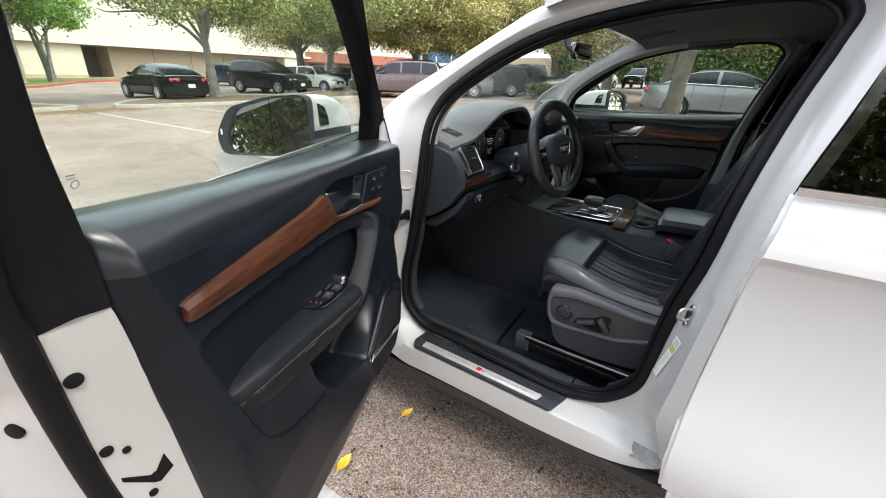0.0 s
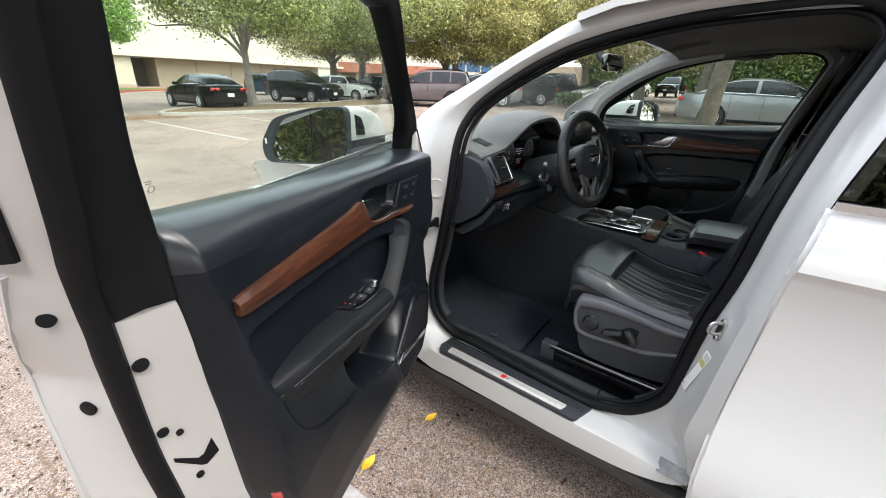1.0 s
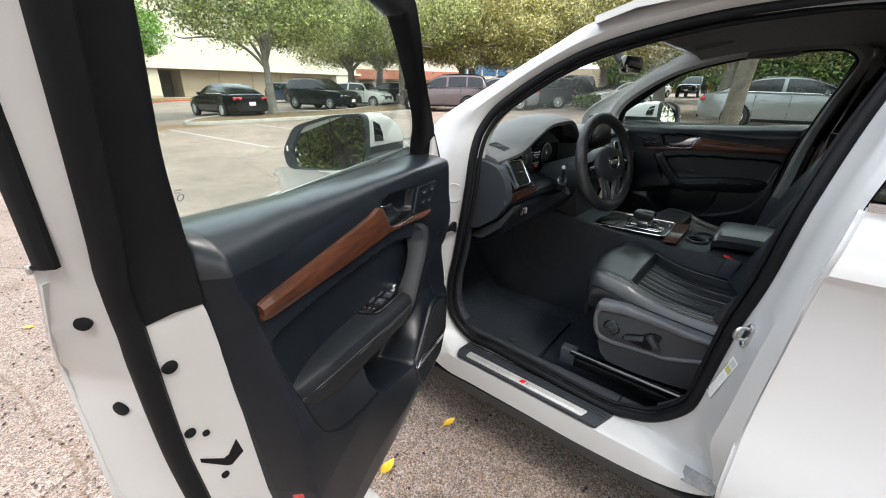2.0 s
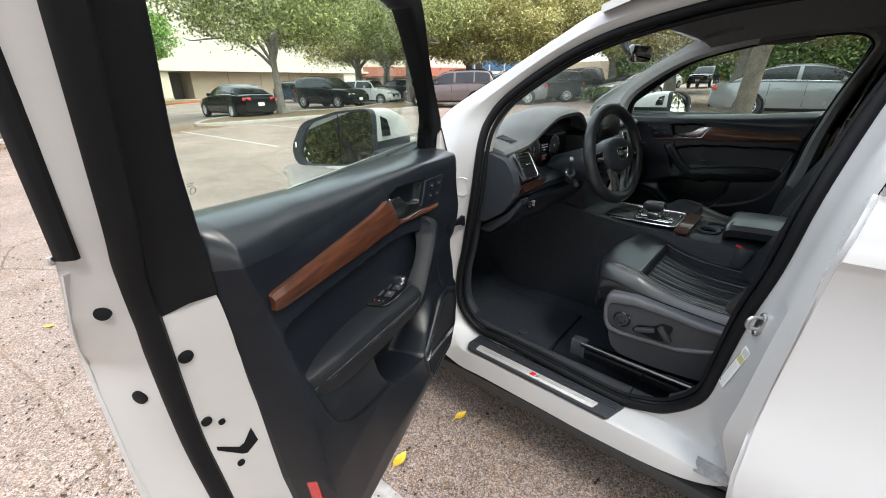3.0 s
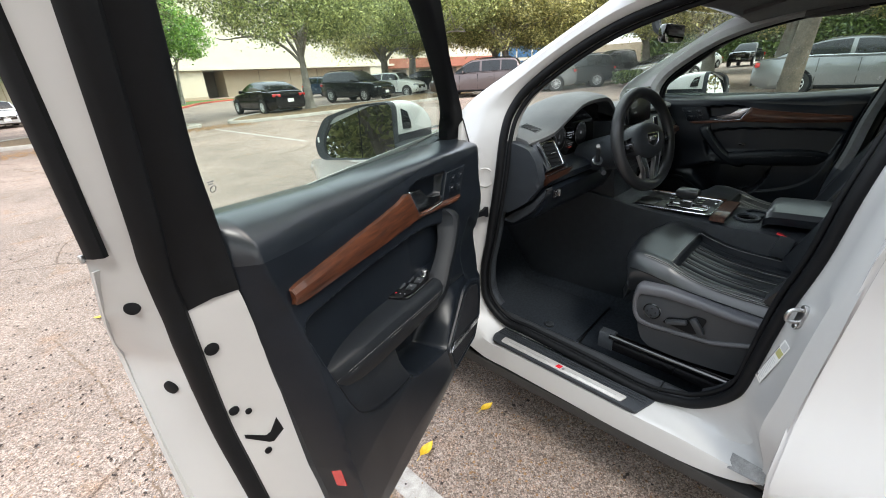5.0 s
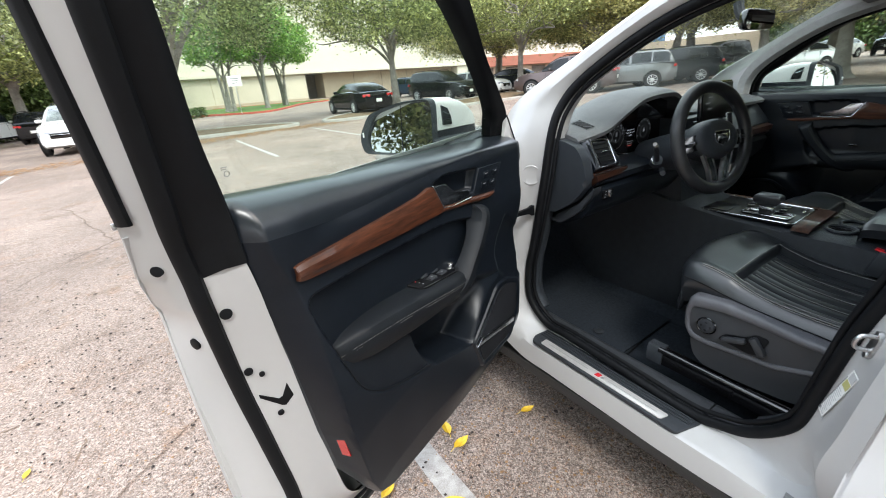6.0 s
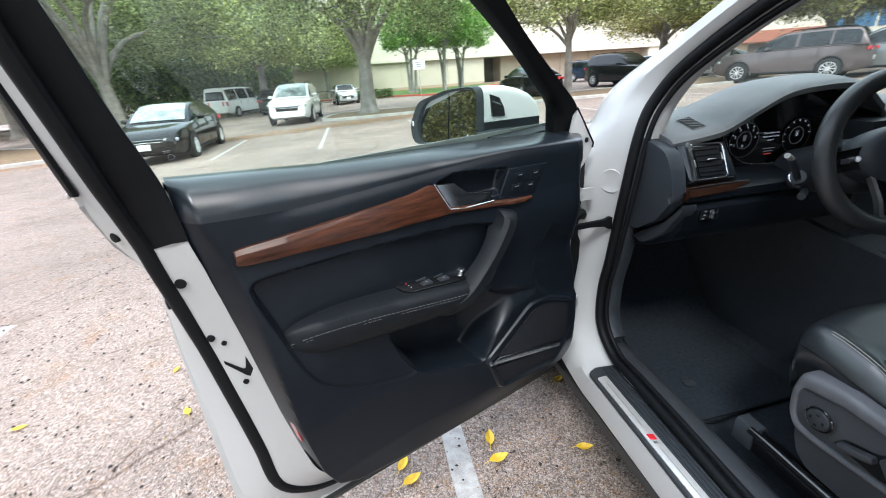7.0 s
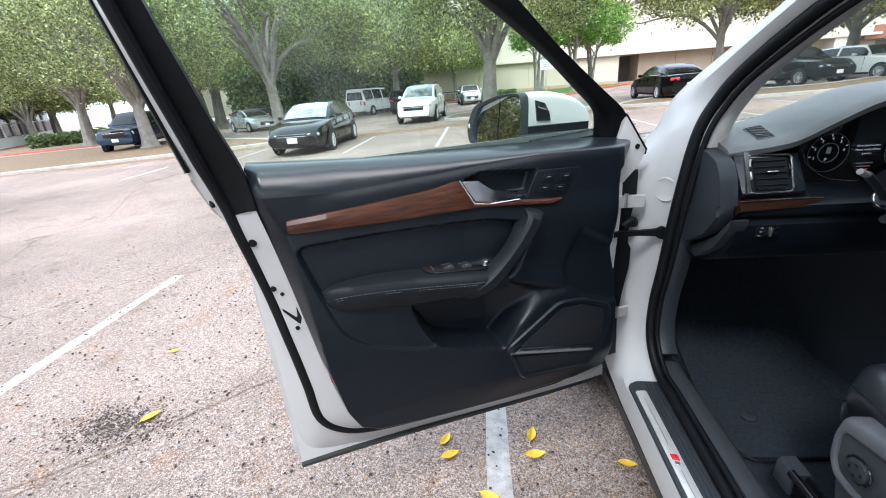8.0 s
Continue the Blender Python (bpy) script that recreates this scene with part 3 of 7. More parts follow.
def hood():
    def f(y, s):
        return (MID + (MID + .11 - .80 * max(0, (y - 1.02)) ** 2) * s, y, hood_edge(y) + .075 * (1 - s * s) - .012 * abs(s) ** 6)
    return grid(f, span(.44, 1.70, 18), span(-1, 1, 17), (0, 0, -.015))


part("hood", hood(), WHITE, car, "white front hood")


def cowl():
    return grid(lambda y, s: (MID + .88 * s, y, 1.175 - .10 * (y - .3)), span(.26, .46, 4), span(-1, 1, 9), (0, 0, -.03))


part("cowl_panel", cowl(), BLACK_GRAIN, car)


def nose():
    rows = [(.42, 1.66), (.52, 1.74), (.70, 1.76), (.84, 1.72)]
    return grid(lambda i, s: (MID + (MID + .05 - .04 * s * s) * s, rows[i][1] - .16 * abs(s) ** 4, rows[i][0] - (.12 if i == 0 else 0)), range(4), span(-1, 1, 17), (0, -.03, 0))


part("front_bumper", nose(), WHITE, car)
part("radiator_grille", box((1.0, .05, .34), (MID, 1.745, .66), .05), PIANO, car)
both_sides("headlight", lambda: box((.30, .14, .13), (.30, 1.56, .84), .04), CLEAR_LENS, car)


def tail():
    rows = [(.40, -2.90), (.60, -2.99), (.95, -2.97), (1.20, -2.93), (1.27, -2.88)]
    return grid(lambda i, s: (MID + (MID + .10) * s, rows[i][1] + .12 * abs(s) ** 4, rows[i][0]), range(5), span(-1, 1, 13), (0, .03, 0))


part("tailgate", tail(), WHITE, car)
part("rear_window", grid(lambda i, s: (MID + (.80 - .1 * i) * s, -2.90 + .17 * i, 1.26 + .25 * i), range(2), span(-1, 1, 9), (0, .006, 0)), PRIVACY, car)
part("underbody", box((1.50, 4.2, .06), (MID, -.62, .30)), CLADDING, car)
both_sides("wheel_arch_liner", lambda: box((.24, .92, .10), (.06, ARCH_F, .80), .03), RUBBER, car)
both_sides("rear_light", lambda: box((.30, .05, .14), (.10, -2.94, 1.02), .03), RED_LENS, car)


def wheel_at(x, y, parent, radius=WHEEL_R, width=.235, spokes=10, side=-1):
    """A tyre with an alloy rim and spokes; the outer face looks to side * x."""
    prof = [(.62, -.5), (.90, -.5), (1.0, -.36), (1.0, .36), (.90, .5), (.62, .5)]
    rings = [[(x + w * width, y + radius * r * math.cos(a), radius + radius * r * math.sin(a)) for r, w in prof] for a in [2 * math.pi * k / 28 for k in range(28)]]
    wheel = part("wheel", loft(rings, True, False, True), TYRE, parent, "black tyre on an alloy rim")
    xo = x + side * width * .42
    hub = disc(radius * .14, .03, (xo, y, radius), "x", 14)
    rim = tube([(xo, y + radius * .62 * math.cos(a), radius + radius * .62 * math.sin(a)) for a in [2 * math.pi * k / 28 for k in range(28)]], radius * .05, 6, True)
    bars = []
    for k in range(spokes):
        a = 2 * math.pi * k / spokes
        bars.append(tube([(xo, y + radius * r * math.cos(a), radius + radius * r * math.sin(a)) for r in (.1, .62)], radius * .045, 5))
    part("rim", join(hub, rim, *bars), RIM, wheel)
    part("brake_disc", disc(radius * .5, .02, (x + side * width * .2, y, radius), "x", 20), STEEL, wheel)
    return wheel


for wx, sd in ((-.005, -1), (2 * MID + .005, 1)):
    for wy in (ARCH_F, ARCH_R):
        wheel_at(wx, wy, car, side=sd)


# windscreen and its right-hand mirror image pillars are part of body_side_frame; the glass lies between them
def windscreen(off=0.0):
    def f(s, q):
        y = .36 - .66 * s + .10 * (1 - q * q)
        z = 1.195 + .475 * s - .02 * s * s
        half = (MID - .02) - .17 * s
        return (MID + half * q, y + off, z)
    return grid(f, span(0, 1, 10), span(-1, 1, 17), (0, .003, .004))


shield = part("windscreen", windscreen(), SHIELD_GLASS, car, "clear laminated windscreen")
shield.visible_shadow = False


# sill: tread plate with a bright inlay and a small red badge
def on_sill(ob):
    for v in ob.data.vertices:
        v.co = (v.co.y, v.co.x, v.co.z + .036 * v.co.x + .014)
    return ob


plate = on_sill(part("sill_plate", prism(round_poly([(-.532, -.062), (-.566, .044), (.040, .047), (.046, -.030), (.030, -.062)], .008), .443, .4545, "z", .003), BLACK_GRAIN, car, "black sill tread plate with a metal inlay"))
on_sill(part("inlay", prism(round_poly([(-.480, -.052), (-.490, -.018), (-.002, -.018), (-.004, -.052)], .006), .4545, .4580, "z", .001), ALU, plate, "brushed aluminium inlay"))
for y0, y1 in ((-.46, -.29), (-.21, -.03)):
    on_sill(part("inlay_groove", prism(round_poly([(y0, -.036), (y0, -.034), (y1, -.034), (y1, -.036)], .0008), .4580, .4584, "z"), STEEL, plate))
on_sill(part("badge", prism(round_poly([(-.258, -.044), (-.262, -.026), (-.244, -.026), (-.240, -.044)], .0015), .458, .4594, "z", .0004), RED_PAINT, plate, "small red badge"))
on_sill(part("mark", prism(round_poly([(-.272, -.042), (-.274, -.030), (-.266, -.030), (-.264, -.042)], .001), .458, .4590, "z"), STEEL, plate))
for rx in (-.004, .008, .020, .032):
    on_sill(part("tread_rib", prism([(-.545, rx - .0028), (-.545, rx + .0028), (.036, rx + .0028), (.036, rx - .0028)], .4540, .4582, "z", .0012), BLACK_GRAIN, plate))
STEP_A = [(-.052, -.030), (-.050, -.004), (-.044, .002), (-.038, -.003), (-.032, -.003), (-.026, .004), (-.020, -.001), (-.012, .001), (.004, .003), (.022, .001), (.036, -.007), (.046, -.030), (.056, -.085), (.064, -.12), (.020, -.12)]
part("inner_sill_step", sweep([(.098, y, .486 + .040 * (y - .05)) for y in span(-.555, .12, 12)], STEP_A, (1, 0, 0)), SEAT_DARK, car, "black ribbed plastic sill step")
part("inner_sill_end", sweep([(.098, y, .486 + .040 * (y - .05)) for y in span(-.78, -.560, 6)], STEP_A, (1, 0, 0)), SEAT_DARK, car)
part("stone_guard_film", grid(lambda a, b: tuple(Vector((-.066, -.787, .415)).lerp(Vector((-.090, -.868, .436)), a).lerp(Vector((-.022, -.788, .435)).lerp(Vector((-.062, -.866, .462)), a), b)), span(0, 1, 8), span(0, 1, 5), (.001, 0, -.0015)), SEALANT, car, "grey film on the sill end")


def on_surface(centre, normal, along):
    """A frame whose -x looks along the normal and whose z runs along the strip."""
    n, z = Vector(normal).normalized(), Vector(along)
    z = (z - n * z.dot(n)).normalized()
    y = z.cross(-n)
    m = Matrix((-n, y, z)).transposed().to_4x4()
    m.translation = Vector(centre)
    return m


# striker and data label on the rear pillar
striker = part("door_striker", prism(round_poly([(.0, -.036), (.014, -.022), (.014, .022), (.0, .036), (-.012, .022), (-.012, -.022)], .008), -.004, .003, "x", .001), STEEL, car, "zinc steel door striker")
striker.matrix_basis = on_surface((.000, -.834, .890), (-.45, .88, .13), (0, -.1, 1))
part("loop", tube(curve([(0, .004, .017), (-.024, .000, .015), (-.031, -.002, .0), (-.024, .000, -.015), (0, .004, -.017)], 5), .0044, 8), STEEL, striker)
for dz in (-.026, .026):
    part("striker_bolt", disc(.007, .004, (-.005, 0, dz), "x", 12, .001), STEEL, striker)
label = part("data_label", box((.001, .027, .146), (0, 0, 0), 0), PAPER, car, "white data label with printed rows")
label.matrix_basis = on_surface((.010, -.808, .741), (-.55, .82, .12), (-.025, -.037, .154))
for i in range(14):
    part("printed_row", box((.0012, (.020, .014, .018)[i % 3], .0013), (-.0007, (.0, .003, .001)[i % 3], -.066 + .0062 * i)), PRINT_LIGHT, label)
part("border_line", box((.0012, .0012, .120), (-.0007, .0125, -.010)), PRINT_GREY, label)
part("border_dot", disc(.004, .0012, (-.0007, .0105, -.064), "x", 14), PRINT_GREY, label)
part("yellow_patch", box((.0012, .020, .020), (-.0007, -.001, .036)), YELLOW_PRINT, label)
part("grey_patch", box((.0012, .018, .022), (-.0007, -.001, .060)), PRINT_LIGHT, label)
plug = part("hinge_pillar_plug", loft([[(-h, r * math.cos(q), r * math.sin(q)) for q in [2 * math.pi * k / 36 for k in range(36)]] for r, h in ((.037, -.002), (.0365, .003), (.034, .0045), (.030, .0030), (.012, .0026))]), WHITE_SHADED, car, "round white pressed plate")
plug.matrix_basis = on_surface((.0212, .1276, 1.10), (-.80, -.58, 0), (0, 0, 1))


# ---- doors: u from hinge to latch, w towards the cabin, z up ----
TRIM_BACK = [(.45, .985), (.535, .992), (.643, 1.012), (.732, 1.028), (.80, 1.040), (.90, 1.054), (1.0, 1.068), (1.118, 1.087), (1.212, 1.104), (1.315, 1.112)]
TRIM_FRONT = [(.45, .20), (.502, .165), (.563, .148), (.70, .142), (.86, .150), (.95, .172), (1.0, .180), (1.11, .183), (1.19, .178), (1.215, .150), (1.24, .100), (1.258, .075), (1.315, .07)]
TRIM_LOW = [(.10, .56), (.122, .535), (.162, .502), (.273, .483), (.547, .492), (.80, .516), (.923, .535), (.971, .566), (1.003, .640), (1.03, .70)]
TRIM_TOP = [(.06, 1.260), (.122, 1.262), (.69, 1.279), (.85, 1.285), (1.108, 1.306)]


def poly_distance(poly, u, z):
    """Signed distance to a closed outline, negative inside; u and z are arrays."""
    best = np.full(np.shape(u), 9.0)
    odd = np.zeros(np.shape(u), bool)
    for (au, az), (bu, bz) in zip(poly, poly[1:] + poly[:1]):
        du, dz = bu - au, bz - az
        k = np.clip(((u - au) * du + (z - az) * dz) / (du * du + dz * dz + 1e-12), 0, 1)
        best = np.minimum(best, np.hypot(u - au - k * du, z - az - k * dz))
        odd ^= ((az > z) != (bz > z)) & (u < au + (z - az) * du / (dz if abs(dz) > 1e-9 else 1e-9))
    return np.where(odd, -best, best)


def ease(a, b, x):
    t = np.clip((x - a) / (b - a), 0, 1)
    return t * t * (3 - 2 * t)


def along(x, table):
    return np.interp(x, [t[0] for t in table], [t[1] for t in table])


# the hollow under the upper pad, the set-back inlay, the map pocket and the shoulder before the hinges: (u, z)
HOLLOW = [(.07, 1.256), (.20, 1.250), (.42, 1.249), (.65, 1.234), (.85, 1.224), (1.05, 1.218), (1.11, 1.216)]
PROFILE = [(.44, .020), (.52, .030), (.62, .040), (.78, .042), (.90, .036), (1.00, .025), (1.10, .014), (1.15, .006), (1.21, .004), (1.32, .002)]
# the upper half swings in towards the cabin at the hinge end
SWING = [(.05, -.045), (.09, -.015), (.13, .018), (.185, .062), (.21, .066), (.30, .056), (.40, .044), (.50, .029), (.63, .012), (.85, .003), (1.03, 0.0)]
INLAY = round_poly([(1.042, 1.118), (.83, 1.116), (.655, 1.111), (.554, 1.105), (.478, 1.088), (.455, 1.05), (.50, .94), (.60, .93), (.70, .925), (.797, .915), (.772, .84), (.737, .783),
                    (.80, .795), (.890, .826), (.935, .852), (.972, .890), (.995, .950), (1.008, 1.00), (1.026, 1.06)], .03, 5)
POCKET = round_poly([(.797, .922), (.778, .85), (.740, .785), (.715, .768), (.64, .748), (.546, .724), (.50, .785), (.43, .835), (.345, .852), (.335, .875), (.42, .905), (.55, .93), (.70, .935)], .012)
SHOULDER = round_poly([(.308, 1.056), (.171, .969), (.10, .925), (.08, .80), (.185, .776), (.293, .823), (.34, .86), (.36, .93)], .02)
HANDLE_WELL = round_poly([(.630, 1.216), (.575, 1.230), (.438, 1.220), (.458, 1.162), (.556, 1.160), (.601, 1.166)], .010)
TRIM_TUCK = [(.45, .016), (.80, .018), (.95, .030), (1.08, .044), (1.16, .042), (1.24, .026), (1.31, .008)]


def trim_w(u, z):
    """Relief of the door trim."""
    u, z = np.asarray(u, float), np.asarray(z, float)
    w = along(z, PROFILE) + along(u, SWING) * ease(.86, 1.10, z) + .020 * ease(.80, .52, u) * ease(1.0, .86, z) * ease(.50, .62, z)
    line, tip = along(u, HOLLOW), ease(.10, .24, u)
    fade = ease(1.04, .90, u)
    w = w + fade * (.005 * ease(line + .004, line + .050, z) - .006 * tip * np.exp(-((z - line - .014) / .016) ** 2) + .004 * ease(line + .012, line - .024, z) * ease(1.06, 1.16, z)) + (1 - fade) * .006
    w = w - .028 * ease(.003, -.008, poly_distance(HANDLE_WELL, u, z))
    d = poly_distance(INLAY, u, z)
    w = w - (.017 * ease(.96, 1.0, z) + .004) * ease(.004, -.006, d) - .003 * np.exp(-(d / .0035) ** 2)
    d = poly_distance(POCKET, u, z)
    w = w - (.020 + .085 * ease(.42, .56, u)) * ease(.002, -.012 - .03 * ease(.56, .42, u), d)
    d = poly_distance(SHOULDER, u, z)
    w = w - .008 * ease(.006, -.020, d)
    turn = along(z, TRIM_TUCK)
    t = np.clip((u - along(z, TRIM_BACK) + turn) / turn, 0, 1)
    t = t * t * 1.25 / (t + .25)
    w = w + (-.026 - w) * t
    t = np.clip((along(u, TRIM_LOW) + .030 - z) / .030, 0, 1) ** 2
    w = w + (-.034 - w) * t
    t = np.clip((along(z, TRIM_FRONT) + .018 - u) / .018, 0, 1) ** 2
    return w + (-.022 - w) * t


def trim_panel(fine=1.0, top=False):
    """The moulded face, and above it a broad roll that runs back to the glass."""
    na, nb = int(270 * fine), int(230 * fine)
    a, b = np.meshgrid(np.linspace(0, 1, na), np.linspace(0, 1, nb), indexing="ij")
    drop = lambda u: np.clip(along(u, TRIM_TOP) - along(u, HOLLOW) - .006, .016, .064)
    u = .12 + (1.05 - .12) * a
    for _ in range(3):
        lo, hi = along(u, TRIM_LOW), along(u, TRIM_TOP) - drop(u)
        z = lo + (hi - lo) * b
        uf, ub = along(z, TRIM_FRONT), along(z, TRIM_BACK)
        u = uf + (ub - uf) * a
    face = np.stack([u, trim_w(u, z), z], 2)
    edge = face[:, -1, :]
    rows = [face]
    for t in np.linspace(.08, 1, 14):
        q = edge.copy()
        q[:, 1] += (-.058 - q[:, 1]) * (1 - math.cos(t * math.pi * .49))
        q[:, 2] += drop(q[:, 0]) * math.sin(t * math.pi * .49)
        rows.append(q[:, None, :])
    p = np.concatenate(rows, 1)
    if top:
        p = p[:, nb - 1:]
    else:
        p = p[:, :nb]
    nv = p.shape[1]
    bm = grid(lambda i, j: p[i, j], range(na), range(nv))
    skirt = [(i, 0) for i in range(na)] + [(na - 1, j) for j in range(1, nv)] + [(i, nv - 1) for i in range(na - 2, -1, -1)] + [(0, j) for j in range(nv - 2, 0, -1)]
    back = loft([[tuple(p[i, j]), tuple(p[i, j] + np.array((0, -.03, 0)))] for i, j in skirt], False, False, True)
    return join(bm, back)


# the door's rear end and rim, layer by layer from the trim edge to the outer skin: (w, u) at each height
END = [(.40, [(-.05, .955), (-.085, 1.02), (-.105, 1.07), (-.155, 1.165)]), (.55, [(-.045, .996), (-.092, 1.06), (-.115, 1.10), (-.170, 1.172)]),
       (.75, [(-.040, 1.031), (-.095, 1.085), (-.12, 1.120), (-.182, 1.174)]), (.95, [(-.034, 1.061), (-.092, 1.112), (-.119, 1.142), (-.192, 1.174)]),
       (1.05, [(-.028, 1.075), (-.082, 1.129), (-.103, 1.154), (-.202, 1.170)]), (1.11, [(-.025, 1.086), (-.074, 1.139), (-.091, 1.162), (-.208, 1.168)]), (1.15, [(-.022, 1.092), (-.067, 1.146), (-.082, 1.168), (-.172, 1.186)]),
       (1.2, [(-.021, 1.103), (-.062, 1.152), (-.072, 1.175), (-.132, 1.206)]), (1.285, [(-.018, 1.108), (-.046, 1.168), (-.050, 1.191), (-.082, 1.222)])]
END_Z = [e[0] for e in END]


def end_at(z, k):
    return tuple(float(np.interp(z, END_Z, [e[1][k][j] for e in END])) for j in (0, 1))


SKIN_W = [(.33, -.135), (.42, -.158), (.55, -.170), (.75, -.175), (1.0, -.195), (1.10, -.208), (1.125, -.200), (1.15, -.176), (1.2, -.136), (1.29, -.082)]
BOTTOM = lambda u: .306 + .055 * smoothstep(0, 1.17, u)


def edge_line(table, z):
    return tuple(along(z, [(q[0], q[k]) for q in table]) for k in (1, 2))


# outer half of the window frame at each height: where the painted flange leaves the seal, and where the strip lies on it
FLANGE_IN = [(1.27, 1.190, -.052), (1.30, 1.193, -.044), (1.65, 1.249, .068), (1.72, 1.258, .086)]
FLANGE_OUT = [(1.27, 1.211, -.066), (1.30, 1.214, -.060), (1.65, 1.266, .028), (1.72, 1.276, .046)]


def door_shell():
    """White metal: outer skin, folded end, and the flange round the trim."""
    zs = span(0, 1, 22)

    def skin(a, b):
        z = BOTTOM(a * 1.17) + (1.285 - BOTTOM(a * 1.17)) * b
        ue = end_at(max(z, .40), 3)[1]
        u = .015 + (ue - .015) * a
        return (u, interp(z, SKIN_W) + .02 * (a - .5) ** 2, z)
    outer = grid(skin, span(0, 1, 16), zs, (0, .004, 0))

    # the rim runs up the latch end, along the bottom and up the hinge end
    def rim_ring(p_in, p_mid, p_out, p_skin, z_in, z_mid, z_out, z_skin):
        return [(p_in[1], p_in[0], z_in), (p_mid[1] * .40 + p_in[1] * .60, p_mid[0] * .70 + p_in[0] * .30, (z_in + z_mid) / 2), (p_mid[1], p_mid[0], z_mid), (p_out[1], p_out[0], z_out),
                (p_out[1] * .45 + p_skin[1] * .55, p_out[0] * .55 + p_skin[0] * .45, (z_out * .5 + z_skin * .5)), (p_skin[1], p_skin[0], z_skin)]
    rings = []
    for z in (1.715, 1.65, 1.55, 1.45, 1.36):
        (ui, wi), (uo, wo) = edge_line(FLANGE_IN, z), edge_line(FLANGE_OUT, z)
        rings.append(rim_ring((wi - .034, ui - .04), (wi - .016, ui - .012), (wi, ui), (wo - .012, uo + .009), z, z, z, z))
    for z in (1.29, 1.26, 1.23):
        (w0, u0), (w1, u1), out, edge = (end_at(min(z, 1.285), k) for k in range(4))
        rings.append(rim_ring((w0 - .026, u0), (w1 - .016, u1), out, edge, z, z, z, z))
    for z in (1.212, 1.15, 1.11, 1.05, .95, .85, .75, .66):
        rings.append(rim_ring(*(end_at(z, k) for k in range(4)), z, z, z, z))
    corner = [((-.05, .995), (-.094, 1.062), (-.117, 1.098), (-.174, 1.173), .575, .55, .535, .50),
              ((-.05, .965), (-.092, 1.012), (-.115, 1.035), (-.165, 1.170), .535, .49, .468, .372),
              ((-.05, .920), (-.090, .935), (-.112, .940), (-.150, 1.02), .515, .462, .436, .356),
              ((-.05, .78), (-.086, .78), (-.108, .78), (-.145, .80), .495, .447, .420, .345),
              ((-.05, .547), (-.082, .547), (-.104, .547), (-.140, .55), .475, .430, .403, .332),
              ((-.05, .35), (-.08, .35), (-.10, .35), (-.138, .32), .465, .420, .393, .322),
              ((-.05, .255), (-.08, .235), (-.10, .22), (-.138, .14), .468, .420, .395, .315),
              ((-.05, .165), (-.08, .135), (-.10, .12), (-.138, .025), .50, .462, .44, .33),
              ((-.05, .125), (-.08, .092), (-.10, .078), (-.138, .018), .57, .55, .54, .48),
              ((-.05, .125), (-.085, .095), (-.11, .070), (-.16, .015), .74, .74, .74, .74),
              ((-.05, .128), (-.085, .100), (-.11, .075), (-.165, .015), .94, .94, .94, .94),
              ((-.045, .14), (-.08, .105), (-.10, .080), (-.165, .015), 1.11, 1.11, 1.11, 1.11),
              ((-.04, .118), (-.07, .10), (-.085, .08), (-.12, .02), 1.25, 1.25, 1.25, 1.25)]
    for c in corner:
        rings.append(rim_ring(*c))
    rim = loft([[tuple(v) for v in np.array(r).reshape(-1, 3)] for r in (q for q in curve([np.array(r).ravel() for r in rings], 4))], False, False)
    return join(outer, rim)


def rim_point(z, inner, f):
    """A place on the white rim at the latch end, and its outward normal: between trim and seal, or between seal and skin."""
    a, b = (end_at(z, 0), end_at(z, 1)) if inner else (end_at(z, 2), end_at(z, 3))
    mid = (a[0] * .30 + b[0] * .70, a[1] * .60 + b[1] * .40) if inner else (a[0] * .55 + b[0] * .45, a[1] * .45 + b[1] * .55)
    p, q, g = (a, mid, f * 2) if f < .5 else (mid, b, f * 2 - 1)
    c = Vector((p[1] + (q[1] - p[1]) * g, p[0] + (q[0] - p[0]) * g, z))
    t = Vector((q[1] - p[1], q[0] - p[0], 0)).normalized()
    n = Vector((-t.y, t.x, 0))
    return c, (n if n.x > 0 else -n)


def rim_path(k, d_out=0.0):
    """The line of the seal on the door's rim."""
    pts = [(.83, .082, 1.684), (1.03, .098, 1.714), (1.225, .094, 1.706), (1.240, .076, 1.645), (1.232, .061, 1.60), (1.216, .030, 1.50), (1.199, -.003, 1.40), (1.186, -.029, 1.32)]
    for z in (1.26, 1.2, 1.15, 1.05, .95, .85, .75, .66):
        a, b = end_at(z, 1), end_at(z, 2)
        pts.append(((a[1] + b[1]) / 2 + d_out, (a[0] + b[0]) / 2, z))
    pts += [(1.080, -.106, .542), (1.024, -.104, .479), (.937, -.101, .449), (.78, -.097, .433), (.547, -.093, .416), (.35, -.09, .406), (.228, -.09, .407), (.128, -.09, .450), (.085, -.09, .545), (.083, -.098, .74)]
    return curve(pts, 5)


# window frame: inner reveal line of the glass and outer line
SASH_IN = [(1.101, -.018, 1.211), (1.107, -.016, 1.27), (1.115, -.010, 1.318), (1.138, .012, 1.40), (1.160, .044, 1.50), (1.178, .070, 1.58), (1.180, .088, 1.648), (1.03, .095, 1.668), (.80, .080, 1.625), (.62, .068, 1.600), (.575, .065, 1.59), (.425, .037, 1.50), (.288, .010, 1.40), (.210, -.015, 1.345), (.188, -.028, 1.31), (.180, -.035, 1.255)]
